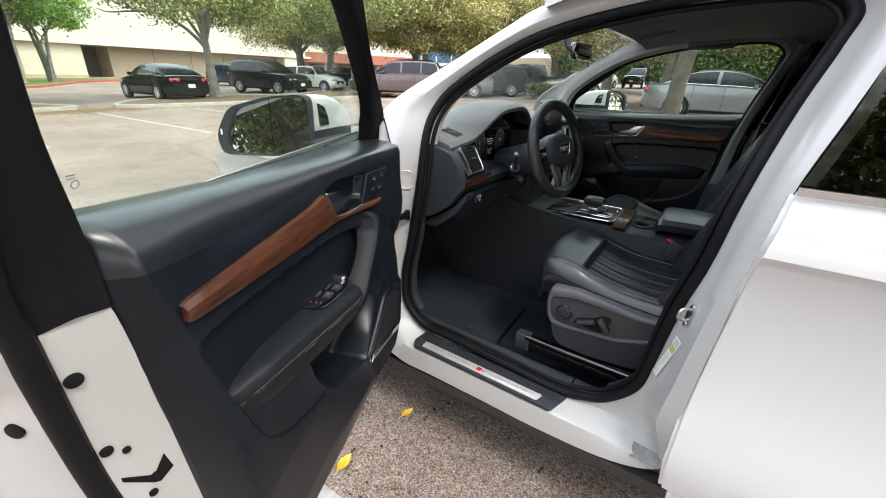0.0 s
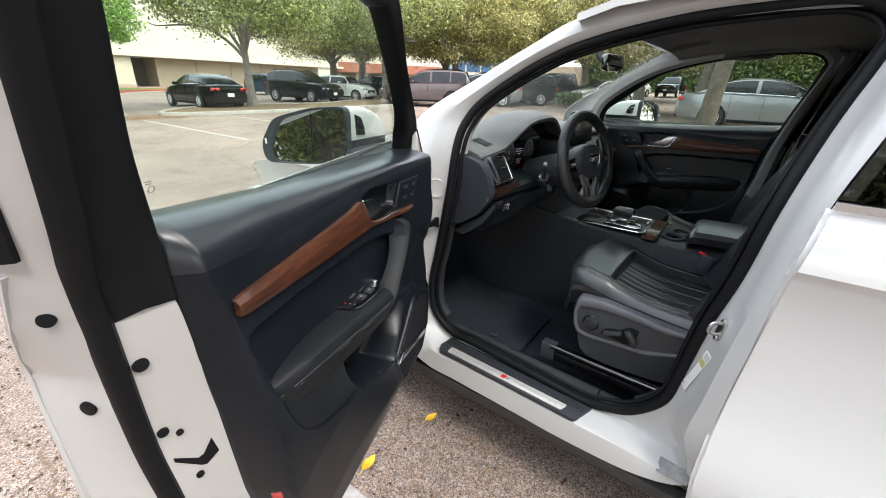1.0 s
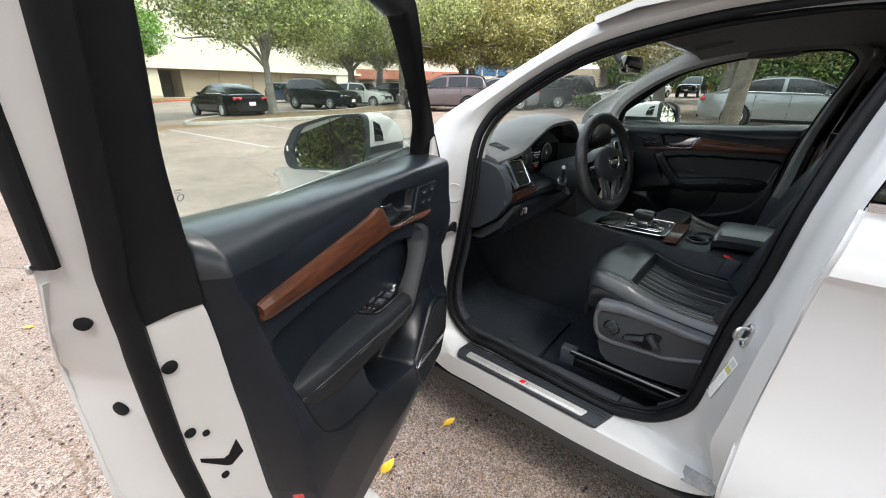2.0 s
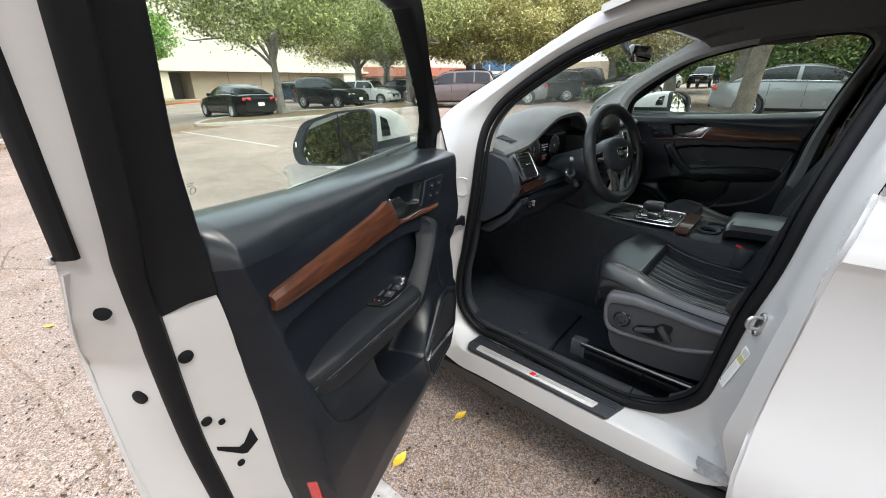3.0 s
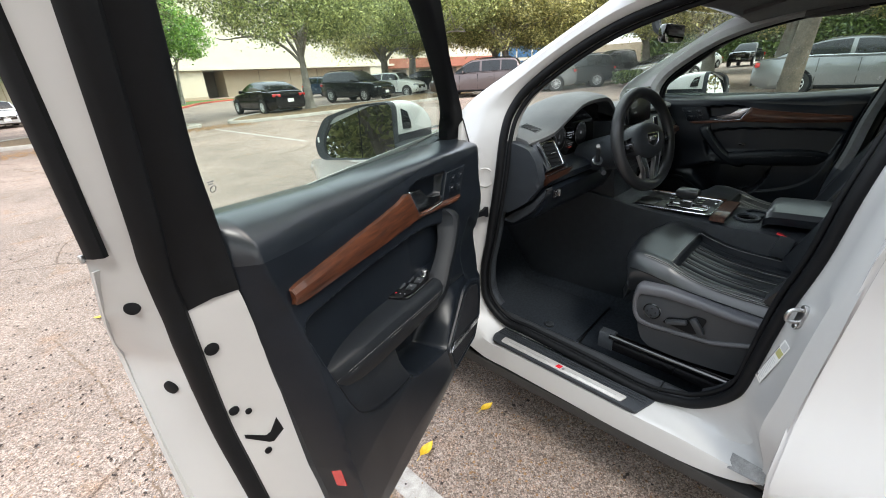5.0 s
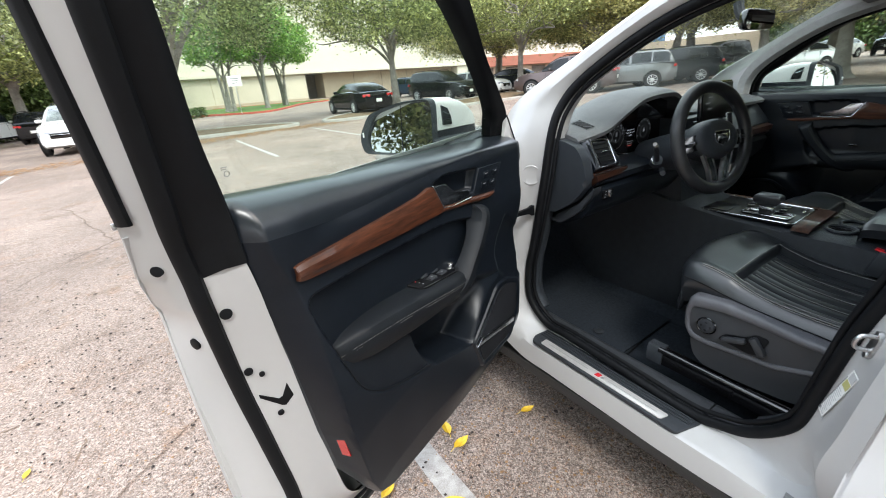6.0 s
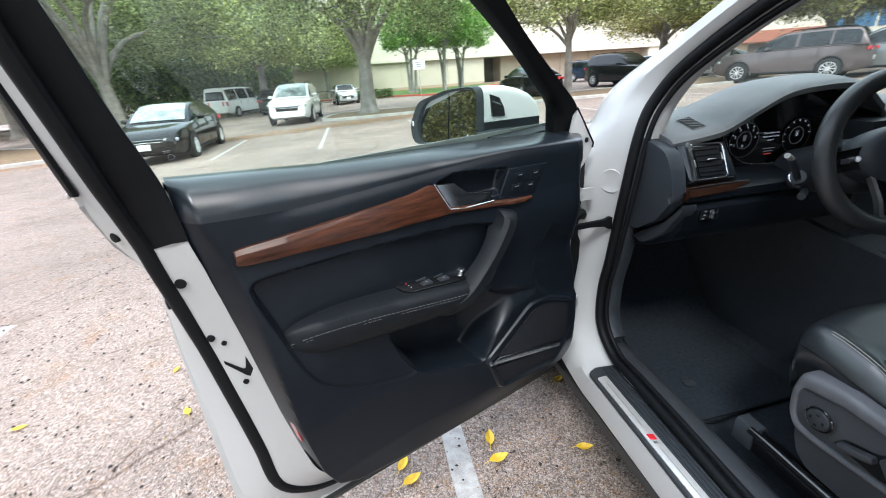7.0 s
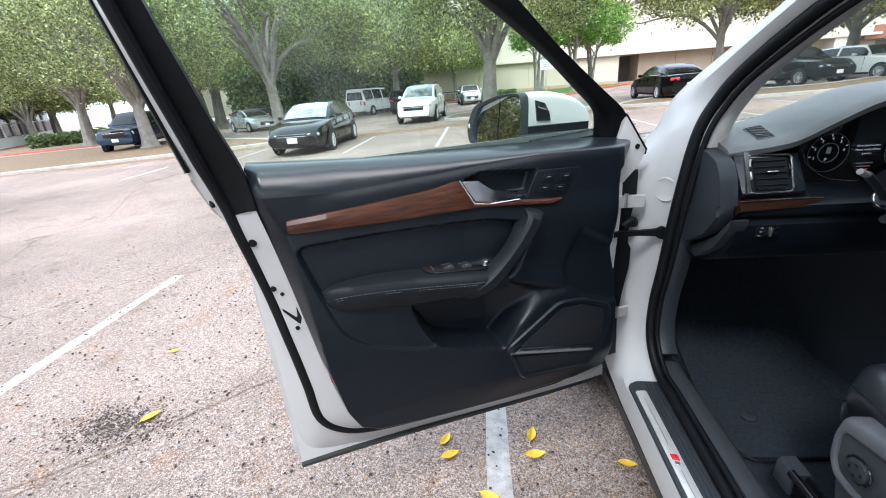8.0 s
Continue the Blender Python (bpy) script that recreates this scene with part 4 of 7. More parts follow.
SASH_OUT = [(1.153, -.062, 1.198), (1.163, -.050, 1.25), (1.174, -.034, 1.305), (1.189, -.004, 1.40), (1.206, .028, 1.50), (1.222, .060, 1.60), (1.240, .088, 1.705), (1.03, .100, 1.722), (.79, .092, 1.680), (.60, .090, 1.642), (.529, .085, 1.60), (.392, .055, 1.50), (.242, .028, 1.40), (.150, .010, 1.340), (.115, -.004, 1.30), (.095, -.018, 1.25)]


def sash():
    a, b = curve(SASH_IN, 6), curve(SASH_OUT, 6)
    rings = []
    for p, q in zip(a, b):
        p, q = Vector(p), Vector(q)
        d = (q - p).normalized()
        k = smoothstep(1.34, 1.22, q.z) if q.x > .9 else 0.0
        mid = p.lerp(q, .42) + Vector((-.001, -.002, 0)) * k + Vector((0, .004, 0)) * (1 - k)
        rings.append([p + Vector((0, -.030, 0)), p, p + d * .004 + Vector((0, .003, 0)), mid - d * .003, mid + d * .003 + Vector((0, -.002, 0)), q - d * .004 + Vector((0, .001, 0)), q, q + Vector((0, -.030, 0))])
    return loft(rings)


def sash_strip():
    rings = []
    for z in span(1.303, 1.72, 14):
        uo, wo = edge_line(FLANGE_OUT, z)
        rings.append([(uo - .001, wo + .004, z), (uo + .005, wo + .006, z), (uo + .010, wo - .002, z), (uo + .012, wo - .012, z), (uo + .008, wo - .020, z), (uo + .001, wo - .014, z)])
    return loft(rings)


def strip_clip():
    uo, wo = edge_line(FLANGE_OUT, 1.30)
    return box((.005, .005, .009), (uo + .013, wo - .016, 1.303), .0015)


def swung(bm):
    """A piece laid on the upper trim, which swings in at the hinge end."""
    for v in bm.verts:
        v.co.y += along(v.co.x, SWING)
    return bm


def build_door(parent, at, mirror=False, driver=True):
    """Trim, wood, armrest and all else of a front door, under one shell."""
    fl = (lambda b: flip(b, 1, 0.0)) if mirror else (lambda b: b)

    def put(name, bm, mat, owner, label="", smooth=40):
        return part(name, fl(bm), mat, owner, label, smooth=smooth)
    door = put("front_door", door_shell(), WHITE_SHADED, parent, "open white driver's door" if driver else "closed passenger door")
    door.matrix_basis = at
    put("door_trim", trim_panel(1.0 if driver else .45), BLACK_SOFT, door, "black soft-touch door trim", 50)
    put("trim_top", trim_panel(1.0 if driver else .45, True), BLACK_SHEEN, door, "black grained leatherette upper door roll, made paler for sheen", 50)
    put("window_frame", sash(), RUBBER, door, "black window frame")
    put("frame_strip", sash_strip(), RUBBER, door, "black strip along the window frame")
    put("strip_clip", strip_clip(), STEEL, door)
    put("rim_seal", tube(rim_path(1), .0122, 10, False, 1.25), RUBBER, door, "black rubber seal round the door's rim")
    put("bottom_strip", sweep([(u, -.142, BOTTOM(u) + .002) for u in span(.02, 1.165, 14)], [(-.016, -.007), (.018, -.007), (.018, .004), (-.016, .004)], (0, 1, 0)), CLADDING, door)

    def pane(a, b):
        zl = 1.24 + (1.64 - 1.24) * b
        ul, ur = interp(zl, [(1.24, 1.105), (1.32, 1.118), (1.40, 1.138), (1.50, 1.162), (1.62, 1.19)]), interp(zl, [(1.24, .174), (1.31, .182), (1.345, .205), (1.40, .283), (1.50, .420), (1.59, .57), (1.62, .64)])
        return (ul + (ur - ul) * a, -.055 + .31 * max(0, zl - 1.26) - .004, zl)
    window = put("side_window", grid(pane, span(0, 1, 10), span(0, 1, 10), (0, -.004, 0)), GLASS, door, "clear raised side window")
    window.visible_shadow = False
    put("belt_seal", sweep([(u, -.060, interp(u, TRIM_TOP) - .012) for u in span(.12, 1.11, 12)], [(-.012, -.006), (.012, -.006), (.008, .008), (-.004, .010)], (0, 1, 0)), RUBBER, door)

    put("trim_seam", tube([(u, float(trim_w(u, z)) + .0012, z) for u, z in curve([(1.036, 1.10), (1.024, 1.055), (1.006, .997), (.993, .948), (.971, .890), (.934, .852), (.890, .826), (.80, .795), (.745, .785)], 8)], .0016, 6), RUBBER, door)
    on_glass = lambda z: -.0322 + .31 * (z - 1.345)
    for i, (wd, z) in enumerate(((.010, 1.352), (.008, 1.349))):
        put("glass_mark", box((wd, .0006, .0010), (1.092, on_glass(z), z)), PRINT_GREY, window)
    put("mark_ring", tube([(1.088 + .0042 * math.cos(q), on_glass(1.342 + .0042 * math.sin(q)), 1.342 + .0042 * math.sin(q)) for q in [2 * math.pi * k / 16 for k in range(16)]], .0005, 4, True), PRINT_GREY, window)
    # walnut strip with a crease along its length
    wood_top = [(1.046, 1.180), (1.036, 1.187), (.934, 1.191), (.804, 1.199), (.700, 1.208), (.640, 1.215), (.612, 1.166), (.600, 1.160), (.50, 1.151), (.410, 1.144), (.372, 1.142)]
    wood_low = [(1.046, 1.163), (1.038, 1.153), (.939, 1.148), (.804, 1.143), (.700, 1.142), (.640, 1.142), (.612, 1.142), (.600, 1.142), (.50, 1.134), (.410, 1.127), (.380, 1.134)]
    rings = []
    for (u0, z0), (u1, z1) in zip(wood_top, wood_low):
        u, h = (u0 + u1) / 2, z0 - z1
        base = .008 if u > .6 else .010
        k = min(1, h / .03)
        rings.append([(u0, base - .012, z0), (u0, base + .003 + .006 * k, z0 - .002), (u, base + .006 + .009 * k, z0 - h * .30), (u, base + .006 + .010 * k, z0 - h * .62), (u1, base + .005 + .007 * k, z1 + .003), (u1, base - .012, z1)])
    put("wood_trim", swung(loft(curve_rings(rings, 4))), WOOD, door, "polished walnut trim strip", 25)
    pull = put("inside_handle", swung(prism([(.638, 1.215), (.592, 1.212), (.562, 1.182), (.494, 1.174), (.496, 1.156), (.570, 1.154), (.606, 1.160)], .006, .019, "y", .003)), DARK_CHROME, door, "satin chrome inside handle")
    put("handle_rim", swung(tube([(.643, .018, 1.218), (.608, .020, 1.156), (.572, .020, 1.150), (.49, .020, 1.152)], .0018, 6)), CHROME, door)
    switch = put("seat_memory_panel", swung(prism([(.440, 1.218), (.322, 1.214), (.362, 1.142), (.470, 1.152)], .000, .0125, "y", .003)), BLACK_SOFT, door, "black seat memory switch panel")
    for cu, cz in ((.410, 1.196), (.362, 1.194), (.420, 1.170), (.378, 1.167)):
        put("memory_button", swung(box((.026, .003, .016), (cu, .0130, cz), .001)), BLACK_SOFT, switch)
        put("button_mark", swung(box((.011, .001, .0016), (cu, .0150, cz + .003))), PRINT_GREY, switch)
    # padded armrest with twin stitching
    arm = []
    for u, zt, zb, d in ((1.008, .996, .975, .010), (1.000, 1.002, .962, .024), (.974, 1.010, .954, .038), (.93, 1.014, .946, .052), (.85, 1.013, .940, .066), (.75, 1.003, .932, .076), (.65, .990, .926, .082), (.585, .980, .922, .082), (.54, .974, .920, .078)):
        arm.append([(u, -.030, zt - .002), (u, -.004, zt), (u, d * .70, zt - .001), (u, d * .90, zt - .006), (u, d, zt - .018), (u, d + .001, zt - .030), (u, d * .94, zb + .006), (u, d * .80, zb - .004), (u, d * .35, zb - .008), (u, -.030, zb - .010)])
    armrest = put("armrest", loft(curve_rings(arm, 4)), DOOR_LEATHER, door, "padded black leather armrest")
    for dz in (.0, .006):
        path = curve([(u, interp(u, [(.54, .0792), (.585, .0832), (.65, .0832), (.75, .0772), (.85, .0672), (.93, .0532), (.974, .0392), (1.0, .0255)]), interp(u, [(.54, .955), (.65, .971), (.75, .984), (.85, .994), (.93, .995), (.974, .990), (1.0, .982)]) - dz - .004) for u in span(.60, 1.0, 14)], 6)
        dashes = [tube([path[i], path[i] * -.5 + path[i + 1] * 1.5 if i + 2 < len(path) else path[i + 1]], .00032, 4) for i in range(0, len(path) - 1, 2)]
        put("stitching", join(*dashes), STITCH, armrest, "pale grey stitching")
    if driver:
        deck = lambda u: .9795 + .138 * (u - .575)
        rim = round_poly([(.758, -.016), (.752, .046), (.735, .054), (.592, .056), (.556, .040), (.548, -.006), (.60, -.018)], .012)
        panel = put("window_switch_panel", loft([[(u, w, deck(u) - .008) for u, w in rim], [(u, w, deck(u) + .0035) for u, w in rim], [(.655 + (u - .655) * .97, .02 + (w - .02) * .94, deck(.655 + (u - .655) * .97) + .005) for u, w in rim]]), PIANO, door, "black window switch panel")
        for cu in (.690, .642):
            for cw in (.006, .034):
                top = deck(cu) + .0055
                put("window_switch", loft([[(cu + a, cw + c, top + h - .002 * (a > 0)) for a, c in ((-.014, -.009), (.014, -.009), (.014, .009), (-.014, .009))] for h in (-.003, .003)]), BLACK_GRAIN, panel)
                put("switch_edge", box((.0022, .012, .0012), (cu + .010, cw, top + .0022)), CHROME, panel)
                put("switch_mark", box((.005, .005, .0006), (cu - .003, cw, top + .0034)), PRINT_GREY, panel)
        put("mirror_knob", disc(.0100, .012, (.577, .022, deck(.577) + .009), "z", 20, .003), CHROME, panel, "chrome mirror adjusting knob")
        for i in range(4):
            put("lock_mark", box((.0026, .0026, .0008), (.730, .004 + .011 * i, deck(.730) + .0056)), RED_PAINT if i == 1 else PRINT_GREY, panel)
    else:
        put("window_switch", box((.03, .016, .008), (.64, .02, 1.026), .002), PIANO, door)
    # slanting pull grip
    grip = []
    for u, z, hw, w0, w1 in ((.450, 1.122, .030, .010, .052), (.453, 1.112, .030, .015, .074), (.466, 1.088, .026, .026, .086), (.500, 1.042, .022, .042, .088), (.545, .990, .022, .042, .086), (.600, .946, .024, .030, .086), (.655, .922, .022, .010, .068), (.675, .915, .014, .0, .045)):
        c = Vector((u, 0, z))
        d = Vector((.74, 0, .67)) if z < 1.09 else Vector((.95, 0, .3))
        grip.append([c - d * hw + Vector((0, w0, 0)), c - d * hw * .9 + Vector((0, w1 - .010, 0)), c - d * hw * .5 + Vector((0, w1, 0)), c + d * hw * .5 + Vector((0, w1, 0)), c + d * hw * .9 + Vector((0, w1 - .010, 0)), c + d * hw + Vector((0, w0, 0))])
    put("pull_grip", loft(curve_rings(grip, 4)), DOOR_LEATHER, door, "slanted black pull grip")
    # loudspeaker
    shell = round_poly([(.548, .722), (.451, .785), (.372, .833), (.293, .826), (.182, .779), (.172, .700), (.205, .622), (.257, .572), (.494, .600), (.527, .681)], .022)
    mid = (.36, .71)
    tray = loft([[(mid[0] + (u - mid[0]) * k, h, mid[1] + (z - mid[1]) * k) for u, z in shell] for k, h in ((1.05, .020), (1.03, .045), (1.0, .060), (.965, .067), (.93, .0675), (.90, .064))])
    spk = put("speaker_cover", tray, BLACK_SOFT, door, "black speaker cover")
    put("speaker_grille", prism(round_poly([(.501, .718), (.36, .808), (.29, .803), (.212, .768), (.206, .672), (.236, .650)], .015), .0640, .0668, "y", .001), BLACK_CLOTH, spk, "fine speaker mesh")
    put("speaker_grille", prism(round_poly([(.512, .690), (.485, .622), (.268, .598), (.240, .628)], .012), .0640, .0668, "y", .001), BLACK_CLOTH, spk, "fine speaker mesh")
    put("speaker_strip", prism([(.535, .707), (.502, .719), (.238, .652), (.250, .634)], .062, .0735, "y", .0015), DARK_CHROME, spk, "brushed metal strip")
    tweeter = put("tweeter_grille", prism(round_poly([(.382, .988), (.434, 1.014), (.496, .962), (.445, .945)], .008), .020, .0420, "y", .003), BLACK_CLOTH, door, "small ribbed tweeter grille")
    for i in range(7):
        k = (i + .7) / 8
        a, b = Vector((.385, .0430, .985)).lerp(Vector((.447, .0430, .948)), k), Vector((.434, .0430, 1.011)).lerp(Vector((.493, .0430, .962)), k)
        put("grille_rib", tube([a.lerp(b, .08), a.lerp(b, .92)], .0014, 5), BLACK_GRAIN, tweeter)
    switch_well = put("pocket_button_panel", prism(round_poly([(.446, .822), (.396, .800), (.388, .762), (.436, .780)], .006), .004, .0170, "y", .002), PIANO, door, "gloss black tailgate button")
    put("button_mark", box((.020, .0012, .0025), (.416, .0178, .790), rot=(0, -22, 0)), PRINT_GREY, switch_well)
    if driver:
        ref = put("door_reflector", sweep([(1.0285, .0112, .798), (1.0220, .0122, .746)], [(-.010, -.003), (.010, -.003), (.010, .003), (-.010, .003)], (-.2, .98, 0)), RED_LENS, door, "red door reflector")
        ref.rotation_euler = (0, 0, 0)
        for z, inner, f, r in ((1.125, True, .84, .0095), (.992, True, .93, .0075), (.976, True, .68, .0050), (.870, True, .66, .0060), (1.225, False, .43, .0085), (1.068, False, .32, .0105)):
            c, nrm = rim_point(z, inner, f)
            a = nrm.cross(Vector((0, 0, 1)))
            ring = [[c + nrm * h + a * rr * math.cos(t) + Vector((0, 0, 1)) * rr * math.sin(t) for t in [2 * math.pi * k / 16 for k in range(16)]] for h, rr in ((-.006, r), (.0030, r), (.0036, r * .85))]
            put("plug", loft(ring), RUBBER, door)
        # latch mouth: a bent slot through the rim
        mouth = [(.97, .922), (.56, .886), (.46, .884), (.20, .912), (.24, .944), (.46, .908), (.56, .904), (.96, .930)]
        walls = [[(lambda q, nn: q + nn * h)(*rim_point(z, True, f)) for f, z in mouth] for h in (-.010, .0008)]
        put("latch", loft(walls), RUBBER, door, "black door latch mouth")
    # hinges and check strap
    if driver:
        def bar(*stations):
            return loft([[(u - .004, w - .005, z - h), (u + .004, w + .005, z - h), (u + .004, w + .005, z + h), (u - .004, w - .005, z + h)] for u, w, z, h in stations])
        put("front_face", prism([(.200, 1.150), (.121, 1.141), (.119, 1.073), (.121, .999), (.126, .926), (.130, .849), (.134, .80), (.134, .602), (.20, .60)], -.030, .004, "y", .004), WHITE_SHADED, door, "white painted front end of the door")
        for stations in (((.135, .006, 1.076, .016), (.110, .004, 1.073, .018), (.068, .004, 1.068, .018), (.034, .006, 1.063, .018)), ((.150, .004, .715, .016), (.105, .002, .690, .017), (.020, -.030, .662, .017))):
            hinge = put("hinge", bar(*stations), WHITE_SHADED, door, "white painted hinge leaf")
            u, w, z, h = stations[1]
            put("hinge_pin", disc(.006, .040, (u - .002, w + .004, z + .004), "z", 12), STEEL, hinge)
        # Black strip stands for rubber and wiring shadow in the hinge gap.
        gap = [(.150, 1.150), (.040, 1.155), (.038, 1.077), (.061, .989), (.058, .922), (.039, .899), (.041, .839), (.061, .739), (.071, .654), (.066, .561), (.060, .50), (.150, .50)]
        put("hinge_gap_strip", prism(gap, -.036, -.022, "y", .003), RUBBER, door, "black strip for rubber and shadow in the hinge gap")
        put("wiring_boot", tube(curve([(.085, -.020, .985), (.058, -.012, 1.000), (.040, -.022, .985)], 4), .014, 10), RUBBER, door)
        put("check_strap", bar((.140, .006, .975, .008), (.060, .022, .970, .008), (.010, .038, .967, .011), (-.002, .044, .966, .019), (-.036, .058, .963, .021)), RUBBER, door, "black door check strap with a broad end block")
        plate = [(.128, 1.320), (.108, 1.294), (.048, 1.218), (.052, 1.205), (.064, 1.179), (.090, 1.158), (.117, 1.132), (.145, 1.130), (.150, 1.250)]
        corner = put("sash_corner_plate", prism(plate, -.010, .004, "y", .003), WHITE_SHADED, door, "white painted corner plate below the window frame")
        put("corner_hole", disc(.0075, .004, (.081, .0045, 1.231), "y", 16), RUBBER, corner)
        put("plate_edge", tube([(.130, .004, 1.324), (.108, .004, 1.297), (.070, .004, 1.249), (.046, .004, 1.219), (.050, .004, 1.205)], .0028, 6), RUBBER, corner, "black edging")
    return door


left_door = build_door(car, pose(0, .165, 0, 0, 0, -155.5))
right_door = build_door(car, pose(2 * MID, .24, 0, 0, 0, -90), True, False)


# door mirrors
GLASS_TURN = -.05


def mirror_head(owner, mirrored=False):
    """White cap, black foot and rim, silvered glass; in the door's frame."""
    def put(name, bm, mat, o, label="", smooth=40):
        return part(name, flip(bm, 1, 0.0) if mirrored else bm, mat, o, label, smooth=smooth)
    a, b = Vector((.378, -.118, 0)), Vector((.455, -.346, 0))
    across = (b - a).normalized()
    out = Vector((across.y, -across.x, 0))
    out = out if out.x > 0 else -out
    outline = round_poly([(.004, 1.246), (.11, 1.242), (.226, 1.248), (.234, 1.300), (.198, 1.366), (.10, 1.394), (.014, 1.400), (.002, 1.385)], .022)
    cs, cz = .115, 1.315

    back = Vector((-.985, .17, 0))

    def ring(k, fwd, drop=0.0, s0=.002):
        # the cap narrows towards its inner side, which stays flat
        return [a + across * (s0 + (s - s0) * k) + back * fwd + Vector((0, 0, cz - drop + (z - cz) * (k * .6 + .4 if s0 < .05 else k))) for s, z in outline]

    def frame_ring(ks, kz, ds, fwd):
        return [a + across * (cs + (s - cs) * ks + ds) - out * fwd + Vector((0, 0, cz + (z - cz) * kz)) for s, z in outline]
    head = put("mirror_head", loft([ring(.985, -.006, 0, cs), ring(1.0, .002, 0, cs), ring(1.0, .016, 0, cs)], True, False), BLACK_GRAIN, owner, "door mirror with a white cap and black rim")
    put("mirror_rim_inner", loft([ring(.985, -.0062, 0, cs), frame_ring(.90, .935, -.009, -.003), frame_ring(.88, .915, -.010, .012)], True, False), BLACK_GRAIN, head)
    cap_rings = [ring(1.0, .0165), ring(.995, .05), ring(.95, .09), ring(.84, .13, .004), ring(.66, .165, .010), ring(.42, .19, .020), ring(.2, .20, .030)]

    def cut(rings, low):
        bm = loft(rings)
        z0 = 1.306
        for v in bm.verts:
            if low:
                v.co.z = min(v.co.z, z0)
            else:
                v.co.z = max(v.co.z, z0 + .001)
        return bm
    put("cap", cut(cap_rings, False), WHITE, head, "white painted mirror cap")
    put("lower_shell", cut(cap_rings, True), BLACK_SOFT, head, "black lower mirror shell")
    glass = [(s, a + across * (cs + (s - cs) * .88 - .010) + Vector((0, 0, cz + (z - cz) * .915))) for s, z in outline]
    put("glass", loft([[p + out * (h - .15 * (p.z - cz) + GLASS_TURN * (s - cs)) for s, p in glass] for h in (-.008, -.0055)]), MIRROR, head, "silvered mirror glass", 0)
    side = lambda f, z, h: a + across * (.002 - h) + back * f + Vector((0, 0, z))
    slot = [(.040, 1.320), (.034, 1.376), (.062, 1.366), (.076, 1.340), (.080, 1.318)]
    put("side_marker", loft([[side(f, z, h) for f, z in slot] for h in (-.004, .003)]), PIANO, head, "gloss black slot on the inner side")
    put("slot_edge", tube([side(.040, 1.358, .0035), side(.066, 1.348, .0035)], .0012, 5), CHROME, head)
    put("marker", box((.004, .003, .014), a + across * .222 + out * .006 + Vector((0, 0, 1.306)), .0005), PRINT, head)
    put("glass_line", tube([a + across * (cs - .012) + out * (-.0040 - .15 * (z - cz)) + Vector((0, 0, z)) for z in (1.250, 1.315, 1.386)], .0011, 5), RUBBER, head, "dark line where the glass starts to curve")
    put("foot", loft([[(.40, -.115, 1.252), (.40, -.115, 1.285), (.24, -.115, 1.29), (.17, -.115, 1.245)], [(.38, -.09, 1.235), (.38, -.09, 1.275), (.19, -.09, 1.285), (.12, -.09, 1.232)], [(.36, -.06, 1.225), (.36, -.06, 1.26), (.16, -.06, 1.27), (.10, -.06, 1.222)]]), BLACK_GRAIN, head, "black mirror foot")
    return head


mirror_head(left_door)
mirror_head(right_door, True)


# ---- cabin ----
def carpet():
    def f(y, x):
        z = .36 + .38 * smoothstep(.28, .62, y) + .10 * smoothstep(.62, .74, x) * (1 - smoothstep(.90, 1.02, x))
        return (x, y, z)
    return grid(f, span(-2.4, .62, 30), span(.12, 2 * MID - .12, 26), (0, 0, -.02))


part("carpet", carpet(), CARPET, car, "black floor carpet")
part("floor_mat", grid(lambda y, x: (x, y, .368 + .30 * smoothstep(.30, .60, y)), span(-.17, .42, 14), span(.20, .62, 8), (0, 0, .006)), CARPET, car, "black textile floor mat")
part("mat_edge", tube(curve([(.20, .40, .52), (.20, .1, .372), (.205, -.165, .374), (.40, -.172, .374), (.615, -.165, .374)], 8), .004, 6), RUBBER, car)
part("mat_fastener", disc(.022, .008, (.30, -.02, .378), "z", 16, .002), BLACK_GRAIN, car)
part("firewall", grid(lambda z, x: (x, .60, z), span(.55, 1.18, 4), span(.05, 2 * MID - .05, 6), (0, .02, 0)), CARPET, car)
both_sides("rear_door_lining", lambda: grid(lambda y, z: (-.03, y, z), span(-.95, -2.4, 6), span(.40, 1.27, 6), (-.02, 0, 0)), BLACK_SOFT, car)
part("cargo_partition", box((1.55, .04, 1.1), (MID, -2.35, .9), .01), BLACK_CLOTH, car)

# dashboard
DASH = [(.42, 1.20), (.30, 1.225), (.10, 1.238), (.02, 1.228), (-.012, 1.214), (-.030, 1.192), (-.054, 1.164), (-.076, 1.134), (-.066, 1.116), (-.088, 1.100), (-.086, 1.080), (-.070, 1.068), (-.084, 1.052), (-.074, 1.00), (-.035, .95), (.06, .90), (.20, .86), (.42, .84)]


def dash_body():
    rings = []
    for x in span(.112, 2 * MID - .112, 120):
        well = smoothstep(.262, .285, x) * (1 - smoothstep(.70, .73, x))
        rings.append([(x, y + (well * max(0, .06 - y) if 1.12 < z < 1.235 and y < .05 else 0), z) for y, z in DASH])
    return loft(rings)


dash = part("dashboard", dash_body(), BLACK_SOFT, car, "black dashboard with walnut trim")
LIP_X = -.010
LIP = [(.10, -.006, 1.222), (.135, -.012, 1.229), (.21, -.022, 1.240), (.262, -.030, 1.254), (.33, -.045, 1.296), (.405, -.056, 1.334), (.50, -.062, 1.346), (.61, -.062, 1.344), (.69, -.052, 1.316), (.76, -.042, 1.276), (.84, -.034, 1.252), (1.52, -.034, 1.244)]


